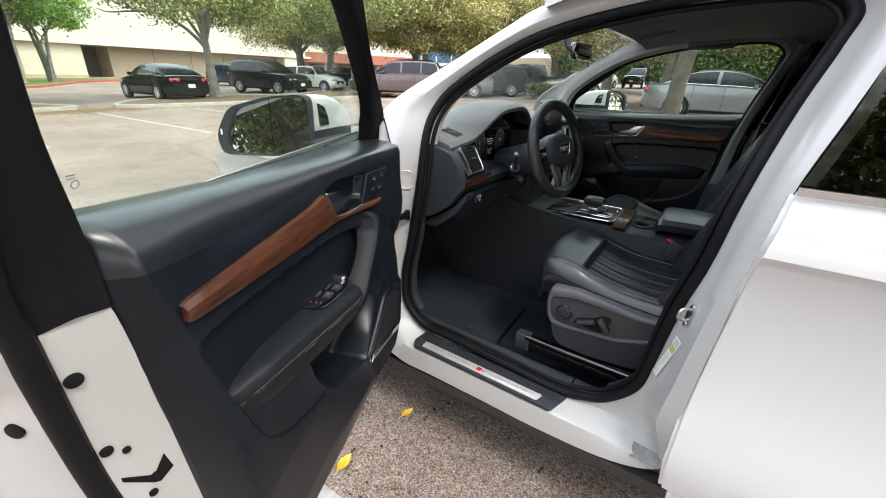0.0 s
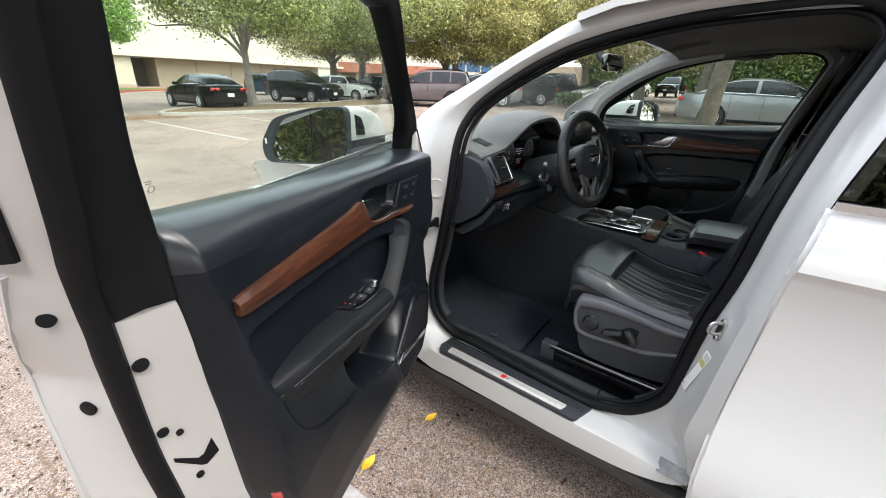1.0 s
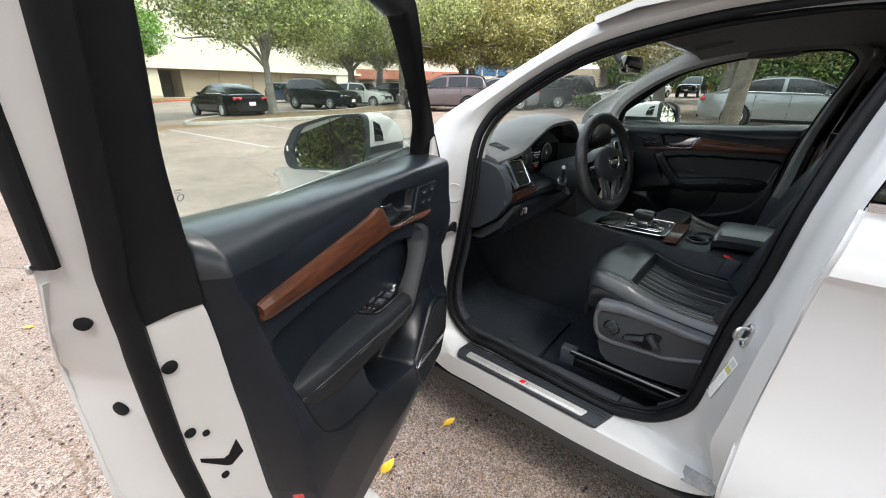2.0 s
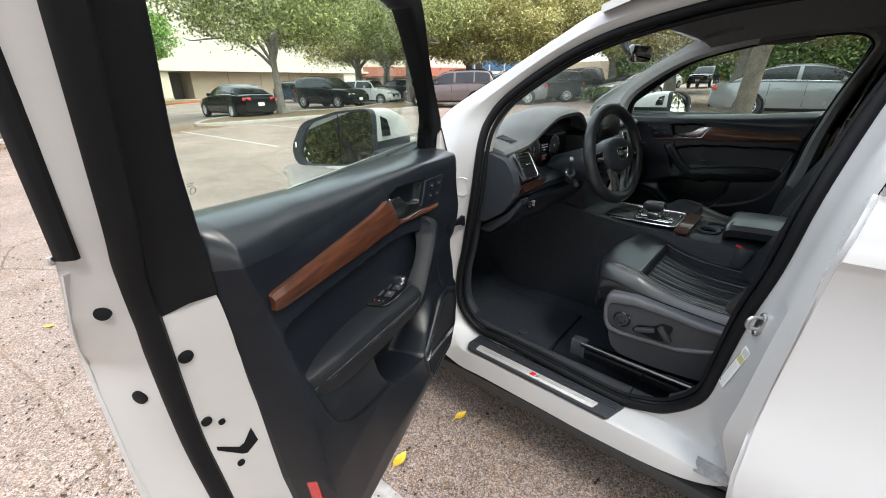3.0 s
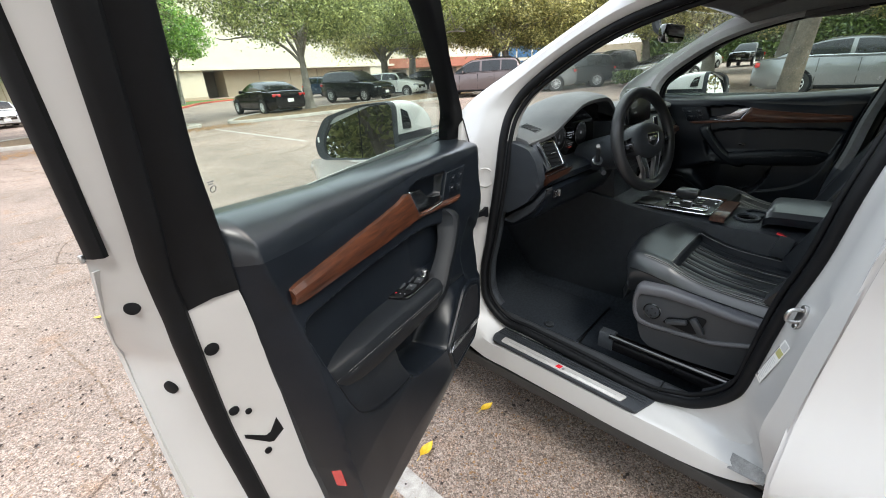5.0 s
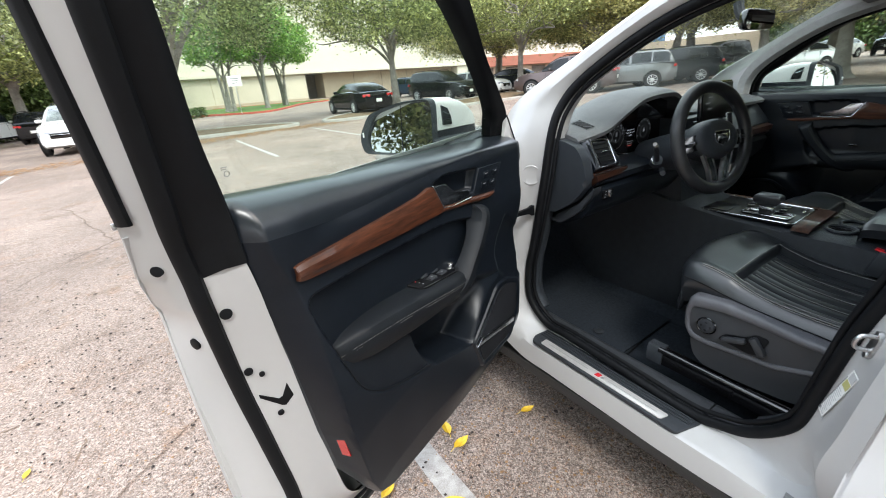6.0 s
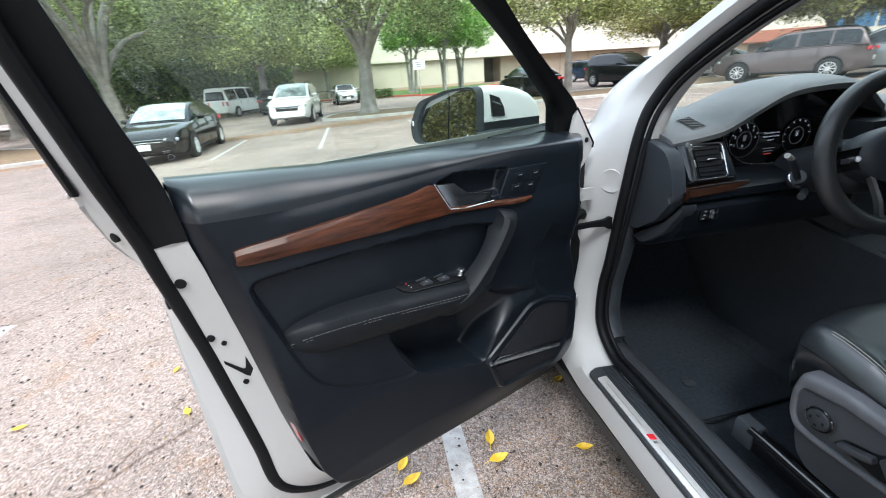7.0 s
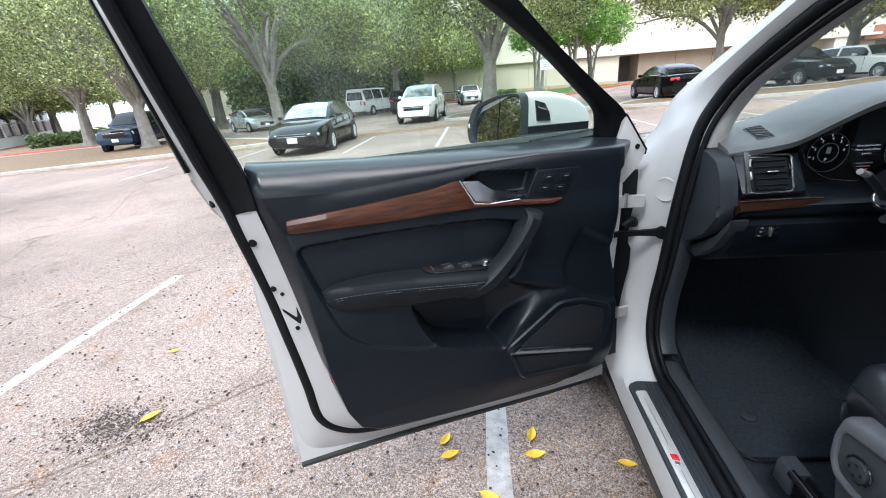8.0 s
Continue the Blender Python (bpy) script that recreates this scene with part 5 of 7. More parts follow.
def dash_cover():
    """Soft top with the raised hood over the instruments."""
    base = [(-.06, 1.226), (.0, 1.242), (.05, 1.256), (.10, 1.266), (.15, 1.268), (.30, 1.251), (.42, 1.224)]
    lip = curve(LIP, 6)
    xs, ys, zs = ([float(q[k]) for q in lip] for k in range(3))
    xs = [q + LIP_X for q in xs]

    def f(x, s):
        yl, zl = float(np.interp(x, xs, ys)), float(np.interp(x, xs, zs))
        y = .42 + (yl - .42) * s
        rise = zl - interp(yl, base)
        r = smoothstep(.40, yl + .03, y)
        return (x, y, interp(y, base) + rise * r - .006 * smoothstep(.97, 1.0, s))
    return grid(f, span(.104, 2 * MID - .104, 90), [i / 18 for i in range(18)] + [.97, .985, 1.0], (0, .004, -.014))


part("dash_top", dash_cover(), DASH_TOP, dash, "dark grey grained dash top")
part("end_cap", prism(round_poly([(.020, 1.222), (-.030, 1.206), (-.060, 1.165), (-.082, 1.088), (-.030, 1.018), (.05, .966), (.16, .960), (.16, 1.205), (.05, 1.226)], .016), .064, .106, "x", .014, 4), DASH_SIDE, dash, "black rounded dashboard end cover")
part("lower_end_cover", prism(round_poly([(-.098, 1.078), (-.036, 1.008), (.05, .956), (.10, .92), (.04, .92), (-.04, .98), (-.090, 1.05)], .01), .088, .13, "x", .006), BLACK_GRAIN, dash)
grille = part("defroster_vent", box((.004, .040, .076), (0, 0, 0), .0015), DASH_TOP, dash, "grey defroster grille")
grille.matrix_basis = on_surface((.2005, .050, 1.2590), (-.20, -.24, .95), (.06, 1, .25))
part("grille_well", box((.001, .036, .070), (-.0022, 0, 0), 0), RUBBER, grille)
for i in range(5):
    part("defroster_slat", box((.0020, .0030, .041 if 0 < i < 4 else .030), (-.0036, (.004, 0, 0, 0, -.004)[i], -.024 + .012 * i), .0006, rot=(-48, 0, 0)), DASH_TOP, grille)
# side air vent in a slanting bright frame
vent = part("air_vent", box((.122, .040, .104), (0, .024, 0), .010), PIANO, dash, "black air vent in a chrome frame")
vent.matrix_basis = pose(.182, -.052, 1.174, -34, 0, 0)
part("vent_bar", loft([[(-.058, -.012, .054), (-.048, -.012, .054), (-.048, .012, .054), (-.058, .012, .054)], [(-.067, -.012, -.052), (-.060, -.012, -.052), (-.060, .012, -.052), (-.067, .012, -.052)]]), CHROME, vent, "slanting chrome bar")
part("vent_frame", tube([(u, -.001, v) for u, v in round_poly([(-.054, -.048), (.044, -.048), (.057, .047), (-.044, .050)], .012)], .0024, 6, True), CHROME, vent)
part("vent_well", prism(round_poly([(-.038, -.040), (.034, -.040), (.044, .040), (-.034, .042)], .006), -.001, .004, "y"), RUBBER, vent)
for i in range(5):
    part("vent_slat", box((.072, .007, .0022), (.001, -.001, -.030 + .0155 * i), .0008, rot=(-8, 0, 0)), RUBBER, vent)
part("vent_tab", box((.026, .008, .004), (.001, -.007, .001), .0015), CHROME, vent)
part("vent_wheel", box((.005, .010, .020), (-.047, -.002, -.004), .002), STEEL, vent)
part("wood_trim", loft(curve_rings([[(.106, -.058, 1.117), (.106, -.088, 1.110), (.106, -.095, 1.094), (.106, -.075, 1.076)], [(.20, -.058, 1.119), (.20, -.086, 1.112), (.20, -.092, 1.096), (.20, -.072, 1.078)], [(.30, -.055, 1.115), (.30, -.078, 1.109), (.30, -.083, 1.096), (.30, -.065, 1.082)], [(.376, -.04, 1.100), (.376, -.052, 1.098), (.376, -.054, 1.094), (.376, -.045, 1.090)]], 4)), WOOD_DARK, dash, "walnut dash trim")
part("trim_line", tube(curve([(.106, -.084, 1.1155), (.20, -.083, 1.1175), (.30, -.074, 1.114)], 5), .0018, 5), CHROME, dash)
part("wood_trim", loft([[(x, -.070, 1.128), (x, -.098, 1.120), (x, -.100, 1.098), (x, -.075, 1.086)] for x in span(.98, 1.52, 6)]), WOOD_DARK, dash)
part("light_switch", box((.055, .008, .030), (.182, -.083, 1.036), .003), PIANO, dash)
part("light_switch_bar", box((.006, .008, .026), (.190, -.089, 1.036), .002), CHROME, dash)
for i in range(3):
    part("switch_mark", box((.006, .001, .003), (.168 - .002 * i, -.0876, 1.046 - .010 * i)), PRINT_GREY, dash)

# instruments
cluster = part("instrument_unit", loft([[(.284, .018, 1.165), (.33, .016, 1.125), (.67, .016, 1.125), (.715, .018, 1.165), (.70, .022, 1.30), (.58, .024, 1.335), (.45, .024, 1.335), (.33, .022, 1.29), (.287, .020, 1.235)], [(.284, .06, 1.165), (.33, .06, 1.125), (.67, .06, 1.125), (.715, .06, 1.165), (.70, .06, 1.30), (.58, .06, 1.335), (.45, .06, 1.335), (.33, .06, 1.29), (.287, .06, 1.235)]]), PIANO, dash, "dark digital instrument unit")
DIAL = material("screen_dark", (0.004, 0.004, 0.005), 0.3, spec=0.3)


def lamp_material(name, color, strength):
    m = bpy.data.materials.new(name)
    m.use_nodes = True
    b = m.node_tree.nodes["Principled BSDF"]
    b.inputs["Base Color"].default_value = (0, 0, 0, 1)
    b.inputs["Emission Color"].default_value, b.inputs["Emission Strength"].default_value = (*color, 1), strength
    return m


GLOW = lamp_material("lit_white_display", (.80, .85, .95), .13)
GLOW_DIM = lamp_material("lit_grey_display", (.55, .58, .62), .04)
GLOW_RED = lamp_material("lit_red_display", (.8, .10, .08), .12)
FACE_Y = .0135
for cx, cz, rng in ((.354, 1.203, 7), (.534, 1.200, 9)):
    part("dial_face", disc(.046, .002, (cx, FACE_Y + .002, cz), "y", 32), DIAL, cluster)
    part("dial_ring", tube([(cx + .048 * math.cos(a), FACE_Y, cz + .048 * math.sin(a)) for a in [2 * math.pi * k / 40 for k in range(40)]], .0009, 5, True), DIAL_LINE, cluster)
    part("dial_inner", tube([(cx + .024 * math.cos(a), FACE_Y, cz + .024 * math.sin(a)) for a in [2 * math.pi * k / 24 for k in range(24)]], .0006, 4, True), GLOW_DIM, cluster)
    marks = []
    for k in range(1, rng):
        a = radians(225 - 270 * k / (rng + 1))
        t = box((.0014, .001, .005), (0, 0, .043))
        bmesh.ops.transform(t, matrix=pose(cx, FACE_Y, cz, 0, 90 - math.degrees(a), 0), verts=t.verts)
        marks.append(t)
    part("dial_scale", join(*marks), GLOW, cluster)
    part("dial_centre", box((.010, .001, .016), (cx, FACE_Y, cz + .006), 0), GLOW_DIM, cluster)
for k, n in enumerate("123456"):
    a = radians(200 - 190 * k / 5)
    letters(n, .009, GLOW, "dial_number", cluster, pose(.354 + .035 * math.cos(a), FACE_Y - .001, 1.203 + .035 * math.sin(a), 90, 0, 0))
letters("0", .013, GLOW, "dial_number", cluster, pose(.534, FACE_Y - .001, 1.203, 90, 0, 0))
letters("P", .012, GLOW, "gear_letter", cluster, pose(.350, FACE_Y - .001, 1.186, 90, 0, 0))
for i, txt in enumerate(("Drive system active", "Please switch off the", "ignition!")):
    letters(txt, .0068, GLOW, "display_text", cluster, pose(.444, FACE_Y - .001, 1.216 - .010 * i, 90, 0, 0))
for i in range(3):
    part("display_row", box((.04 - .008 * i, .001, .0025), (.445, FACE_Y, 1.172 - .008 * i)), (GLOW_DIM, GLOW_DIM, GLOW_RED)[i], cluster)
part("display_edge", tube(curve([(.290, .012, 1.215), (.304, .012, 1.184), (.33, .011, 1.158), (.375, .010, 1.136), (.44, .010, 1.128), (.56, .010, 1.133), (.66, .010, 1.142)], 6), .0014, 5), CHROME, cluster)

# steering wheel, built flat about its hub and then tilted
HUB = pose(.478, -.268, 1.197, 75, 0, -10.5)
wheel = part("steering_wheel", tube([(.172 * math.cos(a), .172 * math.sin(a) * (.97 if math.sin(a) < 0 else 1), 0) for a in [2 * math.pi * k / 64 for k in range(64)]], .0195, 14, True, 1.1), WHEEL_LEATHER, car, "black leather steering wheel with chrome spoke trim")
wheel.matrix_basis = HUB
part("rim_stitching", tube([(.155 * math.cos(a), .155 * math.sin(a) * .985, .004) for a in [2 * math.pi * k / 48 for k in range(48)]], .0010, 4, True), STITCH, wheel)
boss = loft(curve_rings([[(.090 * math.cos(t) * k * (1.12 if abs(math.cos(t)) > .5 else 1), .066 * math.sin(t) * k - .004, z) for t in [2 * math.pi * q / 28 for q in range(28)]] for k, z in ((.85, -.06), (1.0, -.035), (1.04, .0), (.98, .018), (.80, .028), (.4, .031))], 2))
part("airbag_cover", boss, BLACK_GRAIN, wheel, "black airbag cover")
badge_bm = prism(round_poly([(-.037, .020), (.037, .020), (.032, -.012), (.0, -.027), (-.032, -.012)], .007), .026, .0325, "z", .001)
part("emblem_plate", badge_bm, PIANO, wheel)
part("emblem", box((.050, .016, .002), (0, .003, .0335), .0008), CHROME, wheel, "plain chrome emblem")
part("emblem_rim", tube([(x, y, .0325) for x, y in round_poly([(-.038, .021), (.038, .021), (.033, -.0125), (.0, -.028), (-.033, -.0125)], .007)], .0014, 4, True), CHROME, wheel)
for sx in (-1, 1):
    part("side_spoke", loft(curve_rings([[(sx * .075, .026, .012), (sx * .075, -.034, .012), (sx * .075, -.034, -.012), (sx * .075, .026, -.012)], [(sx * .11, .018, .010), (sx * .11, -.030, .010), (sx * .11, -.030, -.010), (sx * .11, .018, -.010)], [(sx * .158, .012, .006), (sx * .158, -.038, .006), (sx * .158, -.038, -.008), (sx * .158, .012, -.008)]], 4)), PIANO, wheel, "gloss black spoke with buttons")
    part("spoke_roller", disc(.007, .012, (sx * .112, -.006, .014), "z", 12), CHROME, wheel)
    part("spoke_button", box((.018, .012, .006), (sx * .134, -.010, .012), .002), BLACK_GRAIN, wheel)
    leg = part("lower_spoke", loft([[(sx * .030, -.056, .016), (sx * .082, -.034, .016), (sx * .082, -.034, .004), (sx * .030, -.056, .004)], [(sx * .014, -.105, .014), (sx * .055, -.100, .014), (sx * .055, -.100, .002), (sx * .014, -.105, .002)], [(sx * .010, -.156, .008), (sx * .040, -.152, .008), (sx * .040, -.152, -.004), (sx * .010, -.156, -.004)]]), STEEL, wheel, "satin chrome lower spoke")
    part("spoke_inlay", loft([[(sx * .040, -.060, .0165), (sx * .068, -.048, .0165), (sx * .068, -.048, .012), (sx * .040, -.060, .012)], [(sx * .022, -.105, .0152), (sx * .044, -.102, .0152), (sx * .044, -.102, .010), (sx * .022, -.105, .010)], [(sx * .018, -.140, .0115), (sx * .034, -.138, .0115), (sx * .034, -.138, .004), (sx * .018, -.140, .004)]]), PIANO, leg)
    part("shift_paddle", box((.03, .07, .006), (sx * .125, .045, -.022), .003), CHROME, wheel)
part("column_shroud", loft(curve_rings([[(.078 * math.cos(t) * k, -.022 + .068 * math.sin(t) * k, z) for t in [2 * math.pi * q / 20 for q in range(20)]] for z, k in ((-.035, .8), (-.06, 1.0), (-.15, 1.0), (-.27, .9))], 2)), BLACK_GRAIN, wheel, "black steering column shroud")
part("stalk_root", tube([(.392, -.128, 1.112), (.374, -.140, 1.128)], .020, 14), BLACK_GRAIN, wheel).matrix_basis = HUB.inverted()
part("stalk_collar", tube([(.383 + .021 * math.cos(a), -.134 + .013 * math.sin(a), 1.119 + .017 * math.sin(a)) for a in [2 * math.pi * k / 20 for k in range(20)]], .0016, 5, True), CHROME, wheel).matrix_basis = HUB.inverted()
part("column_stalk", tube(curve([(.380, -.138, 1.122), (.340, -.155, 1.158), (.295, -.175, 1.190)], 4), .0085, 10), BLACK_GRAIN, wheel).matrix_basis = HUB.inverted()
part("stalk_end", tube([(.296, -.174, 1.189), (.272, -.183, 1.200)], .0068, 10), STITCH, wheel, "pale stalk end").matrix_basis = HUB.inverted()
part("cruise_stalk", tube([(.40, -.150, 1.090), (.355, -.178, 1.088)], .009, 10), BLACK_GRAIN, wheel).matrix_basis = HUB.inverted()
part("column_stalk", tube(curve([(.06, .02, -.055), (.10, .015, -.050), (.13, .010, -.045)], 4), .009, 8), BLACK_GRAIN, wheel)

# centre panel and screen
stack = part("centre_panel", loft(curve_rings([[(.66, -.085, 1.235), (.98, -.085, 1.235), (.98, .06, 1.235), (.66, .06, 1.235)], [(.665, -.095, 1.12), (.975, -.095, 1.12), (.975, .06, 1.12), (.665, .06, 1.12)], [(.68, -.09, 1.00), (.96, -.09, 1.00), (.96, .10, 1.00), (.68, .10, 1.00)], [(.69, -.10, .88), (.95, -.10, .88), (.95, .12, .88), (.69, .12, .88)]], 4)), BLACK_GRAIN, dash, "black centre panel with vents")
for i in range(4):
    part("centre_vent_slat", box((.26, .012, .006), (MID, -.100, 1.165 + .018 * i), .002), CHROME if i == 0 else PIANO, stack)
part("climate_panel", box((.27, .012, .060), (MID, -.104, 1.075), .006), PIANO, stack)
for i in range(5):
    part("climate_mark", box((.012, .002, .004), (MID - .10 + .05 * i, -.111, 1.085)), GLOW_DIM, stack)
screen = part("display_screen", box((.262, .018, .150), (0, 0, 0), .008), PIANO, car, "standing dark touch screen")
screen.matrix_basis = pose(.840, -.100, 1.288, -6, 0, 0)
part("screen_glass", box((.248, .002, .136), (0, -.0098, 0), .0008), DIAL, screen)
for i in range(4):
    part("screen_mark", box((.035, .0006, .005), (-.085 + .02 * (i % 2), -.0111, .04 - .022 * i)), GLOW_DIM, screen)

# centre console
console = part("centre_console", loft(curve_rings([[(.675, y, .40), (.665, y, z - .05), (.672, y, z - .006), (.685, y, z), (.955, y, z), (.968, y, z - .006), (.975, y, z - .05), (.965, y, .40)] for y, z in ((.58, .96), (.10, .93), (-.08, .90), (-.30, .872), (-.55, .862), (-.64, .862), (-.98, .84))], 4)), BLACK_GRAIN, car, "black centre console")
part("shift_surround", prism(round_poly([(.688, -.115), (.952, -.115), (.940, -.485), (.700, -.485)], .02), .874, .884, "z", .003), DIAL, console, "gloss black shifter surround")
part("surround_trim", tube([(x, y, .884 - .0 * y) for x, y in round_poly([(.688, -.115), (.952, -.115), (.940, -.485), (.700, -.485)], .02)], .0026, 6, True), CHROME, console)
part("touch_pad", box((.115, .085, .004), (.765, -.225, .886), .004), DIAL, console)
part("wood_trim", loft([[(.668, y, .872), (.690, y + .0, .884), (.955, y, .884), (.972, y, .872)] for y in (-.488, -.540)]), WOOD, console, "walnut console band")
part("wood_trim", loft([[(.945, y, .886), (.968, y, .886), (.974, y, .868), (.945, y, .868)] for y in (-.10, -.488)]), WOOD, console)
part("shift_gate", box((.07, .15, .006), (.765, -.385, .887), .006), PIANO, console)
part("gate_rim", tube([(x, y, .890) for x, y in round_poly([(.729, -.309), (.801, -.309), (.801, -.461), (.729, -.461)], .012)], .0022, 6, True), CHROME, console)
lever = part("shift_lever", loft(curve_rings([[(.765 + a * k, -.378 + b * k, z) for a, b in ((-.024, -.040), (.024, -.040), (.027, .0), (.024, .040), (-.024, .040), (-.027, 0))] for k, z in ((.55, .886), (.50, .918), (.85, .928), (1.05, .940), (1.02, .956), (.70, .964), (.2, .966))], 3)), LEATHER, console, "black shift lever")
part("lever_collar", box((.036, .046, .012), (.765, -.378, .912), .004), CHROME, lever)
for i in range(3):
    for j in range(2):
        part("console_button", box((.030, .024, .005), (.85 + .04 * j, -.30 - .055 * i, .888), .002), PIANO, console)
part("button_edge", box((.05, .006, .004), (.87, -.47, .890), .001), CHROME, console)
part("cup_holder", tube([(.80 + .042 * math.cos(a), -.595 + .040 * math.sin(a), .868) for a in [2 * math.pi * k / 28 for k in range(28)]], .006, 6, True), BLACK_GRAIN, console)
part("cup_well", disc(.040, .004, (.80, -.595, .8645), "z", 24), PIANO, console)
part("cup_holder", tube([(.88 + .042 * math.cos(a), -.615 + .040 * math.sin(a), .868) for a in [2 * math.pi * k / 28 for k in range(28)]], .006, 6, True), BLACK_GRAIN, console)
part("centre_armrest", loft(curve_rings([[(.700, y, z - .05), (.690, y, z - .02), (.705, y, z - .003), (.76, y, z + .004), (.88, y, z + .004), (.935, y, z - .003), (.950, y, z - .02), (.940, y, z - .05)] for y, z in ((-.655, .915), (-.662, .930), (-.70, .938), (-.85, .942), (-1.00, .942), (-1.01, .92))], 4)), LEATHER, console, "padded black leather armrest lid")

# front seats
EDGE = [(-.352, .770), (-.345, .797), (-.358, .824), (-.388, .836), (-.43, .832), (-.476, .819), (-.490, .813), (-.52, .800), (-.60, .778), (-.70, .766), (-.90, .762)]


def seat(cx, outer):
    """A leather sports seat; outer is -1 where the door is on the -x side."""
    half = [(-.205, -.14), (-.232, -.080), (-.243, -.050), (-.241, -.038), (-.224, -.006), (-.213, .006), (-.200, .010), (-.182, .006)]
    rings = []
    for y, e in EDGE:
        deep = smoothstep(-.478, -.490, y)
        mid = [(-.170, .004 - .018 * deep), (-.155, .003 - .020 * deep), (-.08, .008 - .022 * deep), (0, .010 - .022 * deep)]
        side = half + mid
        sec = side + [(-a, d) for a, d in side[-2::-1]]
        fore = smoothstep(-.49, -.40, y)
        low = smoothstep(-.36, -.345, y) if y > -.36 else 0
        rings.append([(cx + a, y + .042 * fore * (1 - (a / .24) ** 2) - .012 * fore * (a / .24) ** 8, e + d + (0 if d > -.10 else .03 * low)) for a, d in sec])
    s = part("front_seat", loft(curve_rings(rings, 4)), LEATHER, car, "black leather front seat with pleated centre", smooth=55)
    ez = lambda y: interp(-y, [(-yy, e) for yy, e in EDGE[2:]])
    for i in range(8):
        x = cx - .133 + .038 * i
        part("cushion_pleat", loft(curve_rings([[(x - .0185, y, ez(y) - .026), (x - .0165, y, ez(y) - .014), (x - .009, y, ez(y) - .0095), (x + .009, y, ez(y) - .0095), (x + .0165, y, ez(y) - .014), (x + .0185, y, ez(y) - .026)] for y in (-.494, -.505, -.56, -.64, -.74, -.86)], 3)), LEATHER, s)
        if i % 2 == 0:
            part("pleat_stitching", tube([(x - .0150, y, ez(y) - .0108) for y in span(-.50, -.84, 12)], .0011, 4), STITCH, s)
    for sx in (-1, 1):
        part("cushion_seam", tube(curve([(cx + sx * .176, -.478, ez(-.478) + .006), (cx + sx * .178, -.52, ez(-.52) + .0055), (cx + sx * .178, -.62, ez(-.62) + .0055), (cx + sx * .178, -.84, ez(-.84) + .0055)], 6), .0012, 5), STITCH, s)
        for k in (0, .006):
            part("bolster_seam", tube(curve([(cx + sx * (.206 - k), -.356, ez(-.358) + .006), (cx + sx * (.213 - k), -.40, ez(-.40) + .006 + k * .5), (cx + sx * (.213 - k), -.47, ez(-.47) + .006 + k * .5), (cx + sx * (.213 - k), -.60, ez(-.60) + .006 + k * .5), (cx + sx * (.213 - k), -.84, ez(-.84) + .006 + k * .5)], 6), .0013, 5), STITCH, s)
        part("lower_seam", tube(curve([(cx + sx * .2405, -.362, .796), (cx + sx * .243, -.42, .792), (cx + sx * .2425, -.55, .766), (cx + sx * .2425, -.80, .742)], 6), .0018, 5), RUBBER, s)
    part("front_seam", tube(curve([(cx - .165, -.474, ez(-.474) + .0055), (cx - .05, -.474, ez(-.474) + .0105), (cx + .05, -.474, ez(-.474) + .0105), (cx + .165, -.474, ez(-.474) + .0055)], 5), .0012, 5), STITCH, s)
    back = loft(curve_rings([[(cx + a * k, y - d * f + .0, z - d * f * .45) for a, d in ((-.24, .02), (-.235, -.055), (-.17, -.055), (-.10, -.005), (.10, -.005), (.17, -.055), (.235, -.055), (.24, .02), (.20, .10), (-.20, .10))] for y, z, k, f in ((-.80, .76, .92, 1), (-.84, .84, .98, 1), (-.90, .98, 1.0, 1), (-.98, 1.16, 1.0, 1), (-1.05, 1.32, .93, 1), (-1.09, 1.41, .80, .9), (-1.105, 1.44, .55, .6))], 4))
    part("backrest", back, LEATHER, s, "black leather backrest")
    part("headrest", loft(curve_rings([[(cx + a * k, -1.09 + b * k - .3 * (z - 1.45), z) for a, b in ((-.13, -.03), (-.11, .05), (0, .06), (.11, .05), (.13, -.03), (.09, -.06), (-.09, -.06))] for z, k in ((1.445, .7), (1.46, .95), (1.52, 1.05), (1.60, 1.0), (1.635, .85), (1.65, .5))], 4)), LEATHER, s, "black leather headrest")
    for sx in (-.05, .05):
        part("headrest_post", tube([(cx + sx, -1.075, 1.36), (cx + sx, -1.09, 1.47)], .006, 8), CHROME, s)
    xo = cx + outer * .255
    xf = xo + outer * .022
    rim = [(-.404, .757), (-.394, .705), (-.399, .647), (-.421, .608), (-.466, .603), (-.573, .609), (-.655, .614), (-.72, .635), (-.90, .70), (-.90, .735), (-.694, .744), (-.602, .759), (-.493, .769)]
    well = [(-.418, .722), (-.411, .700), (-.416, .650), (-.430, .628), (-.466, .622), (-.570, .629), (-.645, .631), (-.705, .650), (-.885, .708), (-.885, .722), (-.694, .720), (-.602, .731), (-.500, .736)]
    rim, well = round_poly(rim, .016), round_poly(well, .010)
    mixed = lambda k, x: [(x, a[0] + (b[0] - a[0]) * k, a[1] + (b[1] - a[1]) * k) for a, b in zip(rim, well)]
    shield = part("side_shield", loft([mixed(k, xo + outer * h) for k, h in ((0, -.022), (0, .010), (.10, .017), (.35, .022), (.75, .0225), (.95, .020), (1.0, .014))], True, False), SEAT_RIM_LIT, s, "charcoal plastic seat side shield with a raised rim")
    xf = xo + outer * .0155
    part("shield_inset", prism([(a[1], a[2]) for a in mixed(.93, 0)], xo - outer * .020, xf, "x", .0005), SEAT_DARK, shield, "dark recessed switch field")
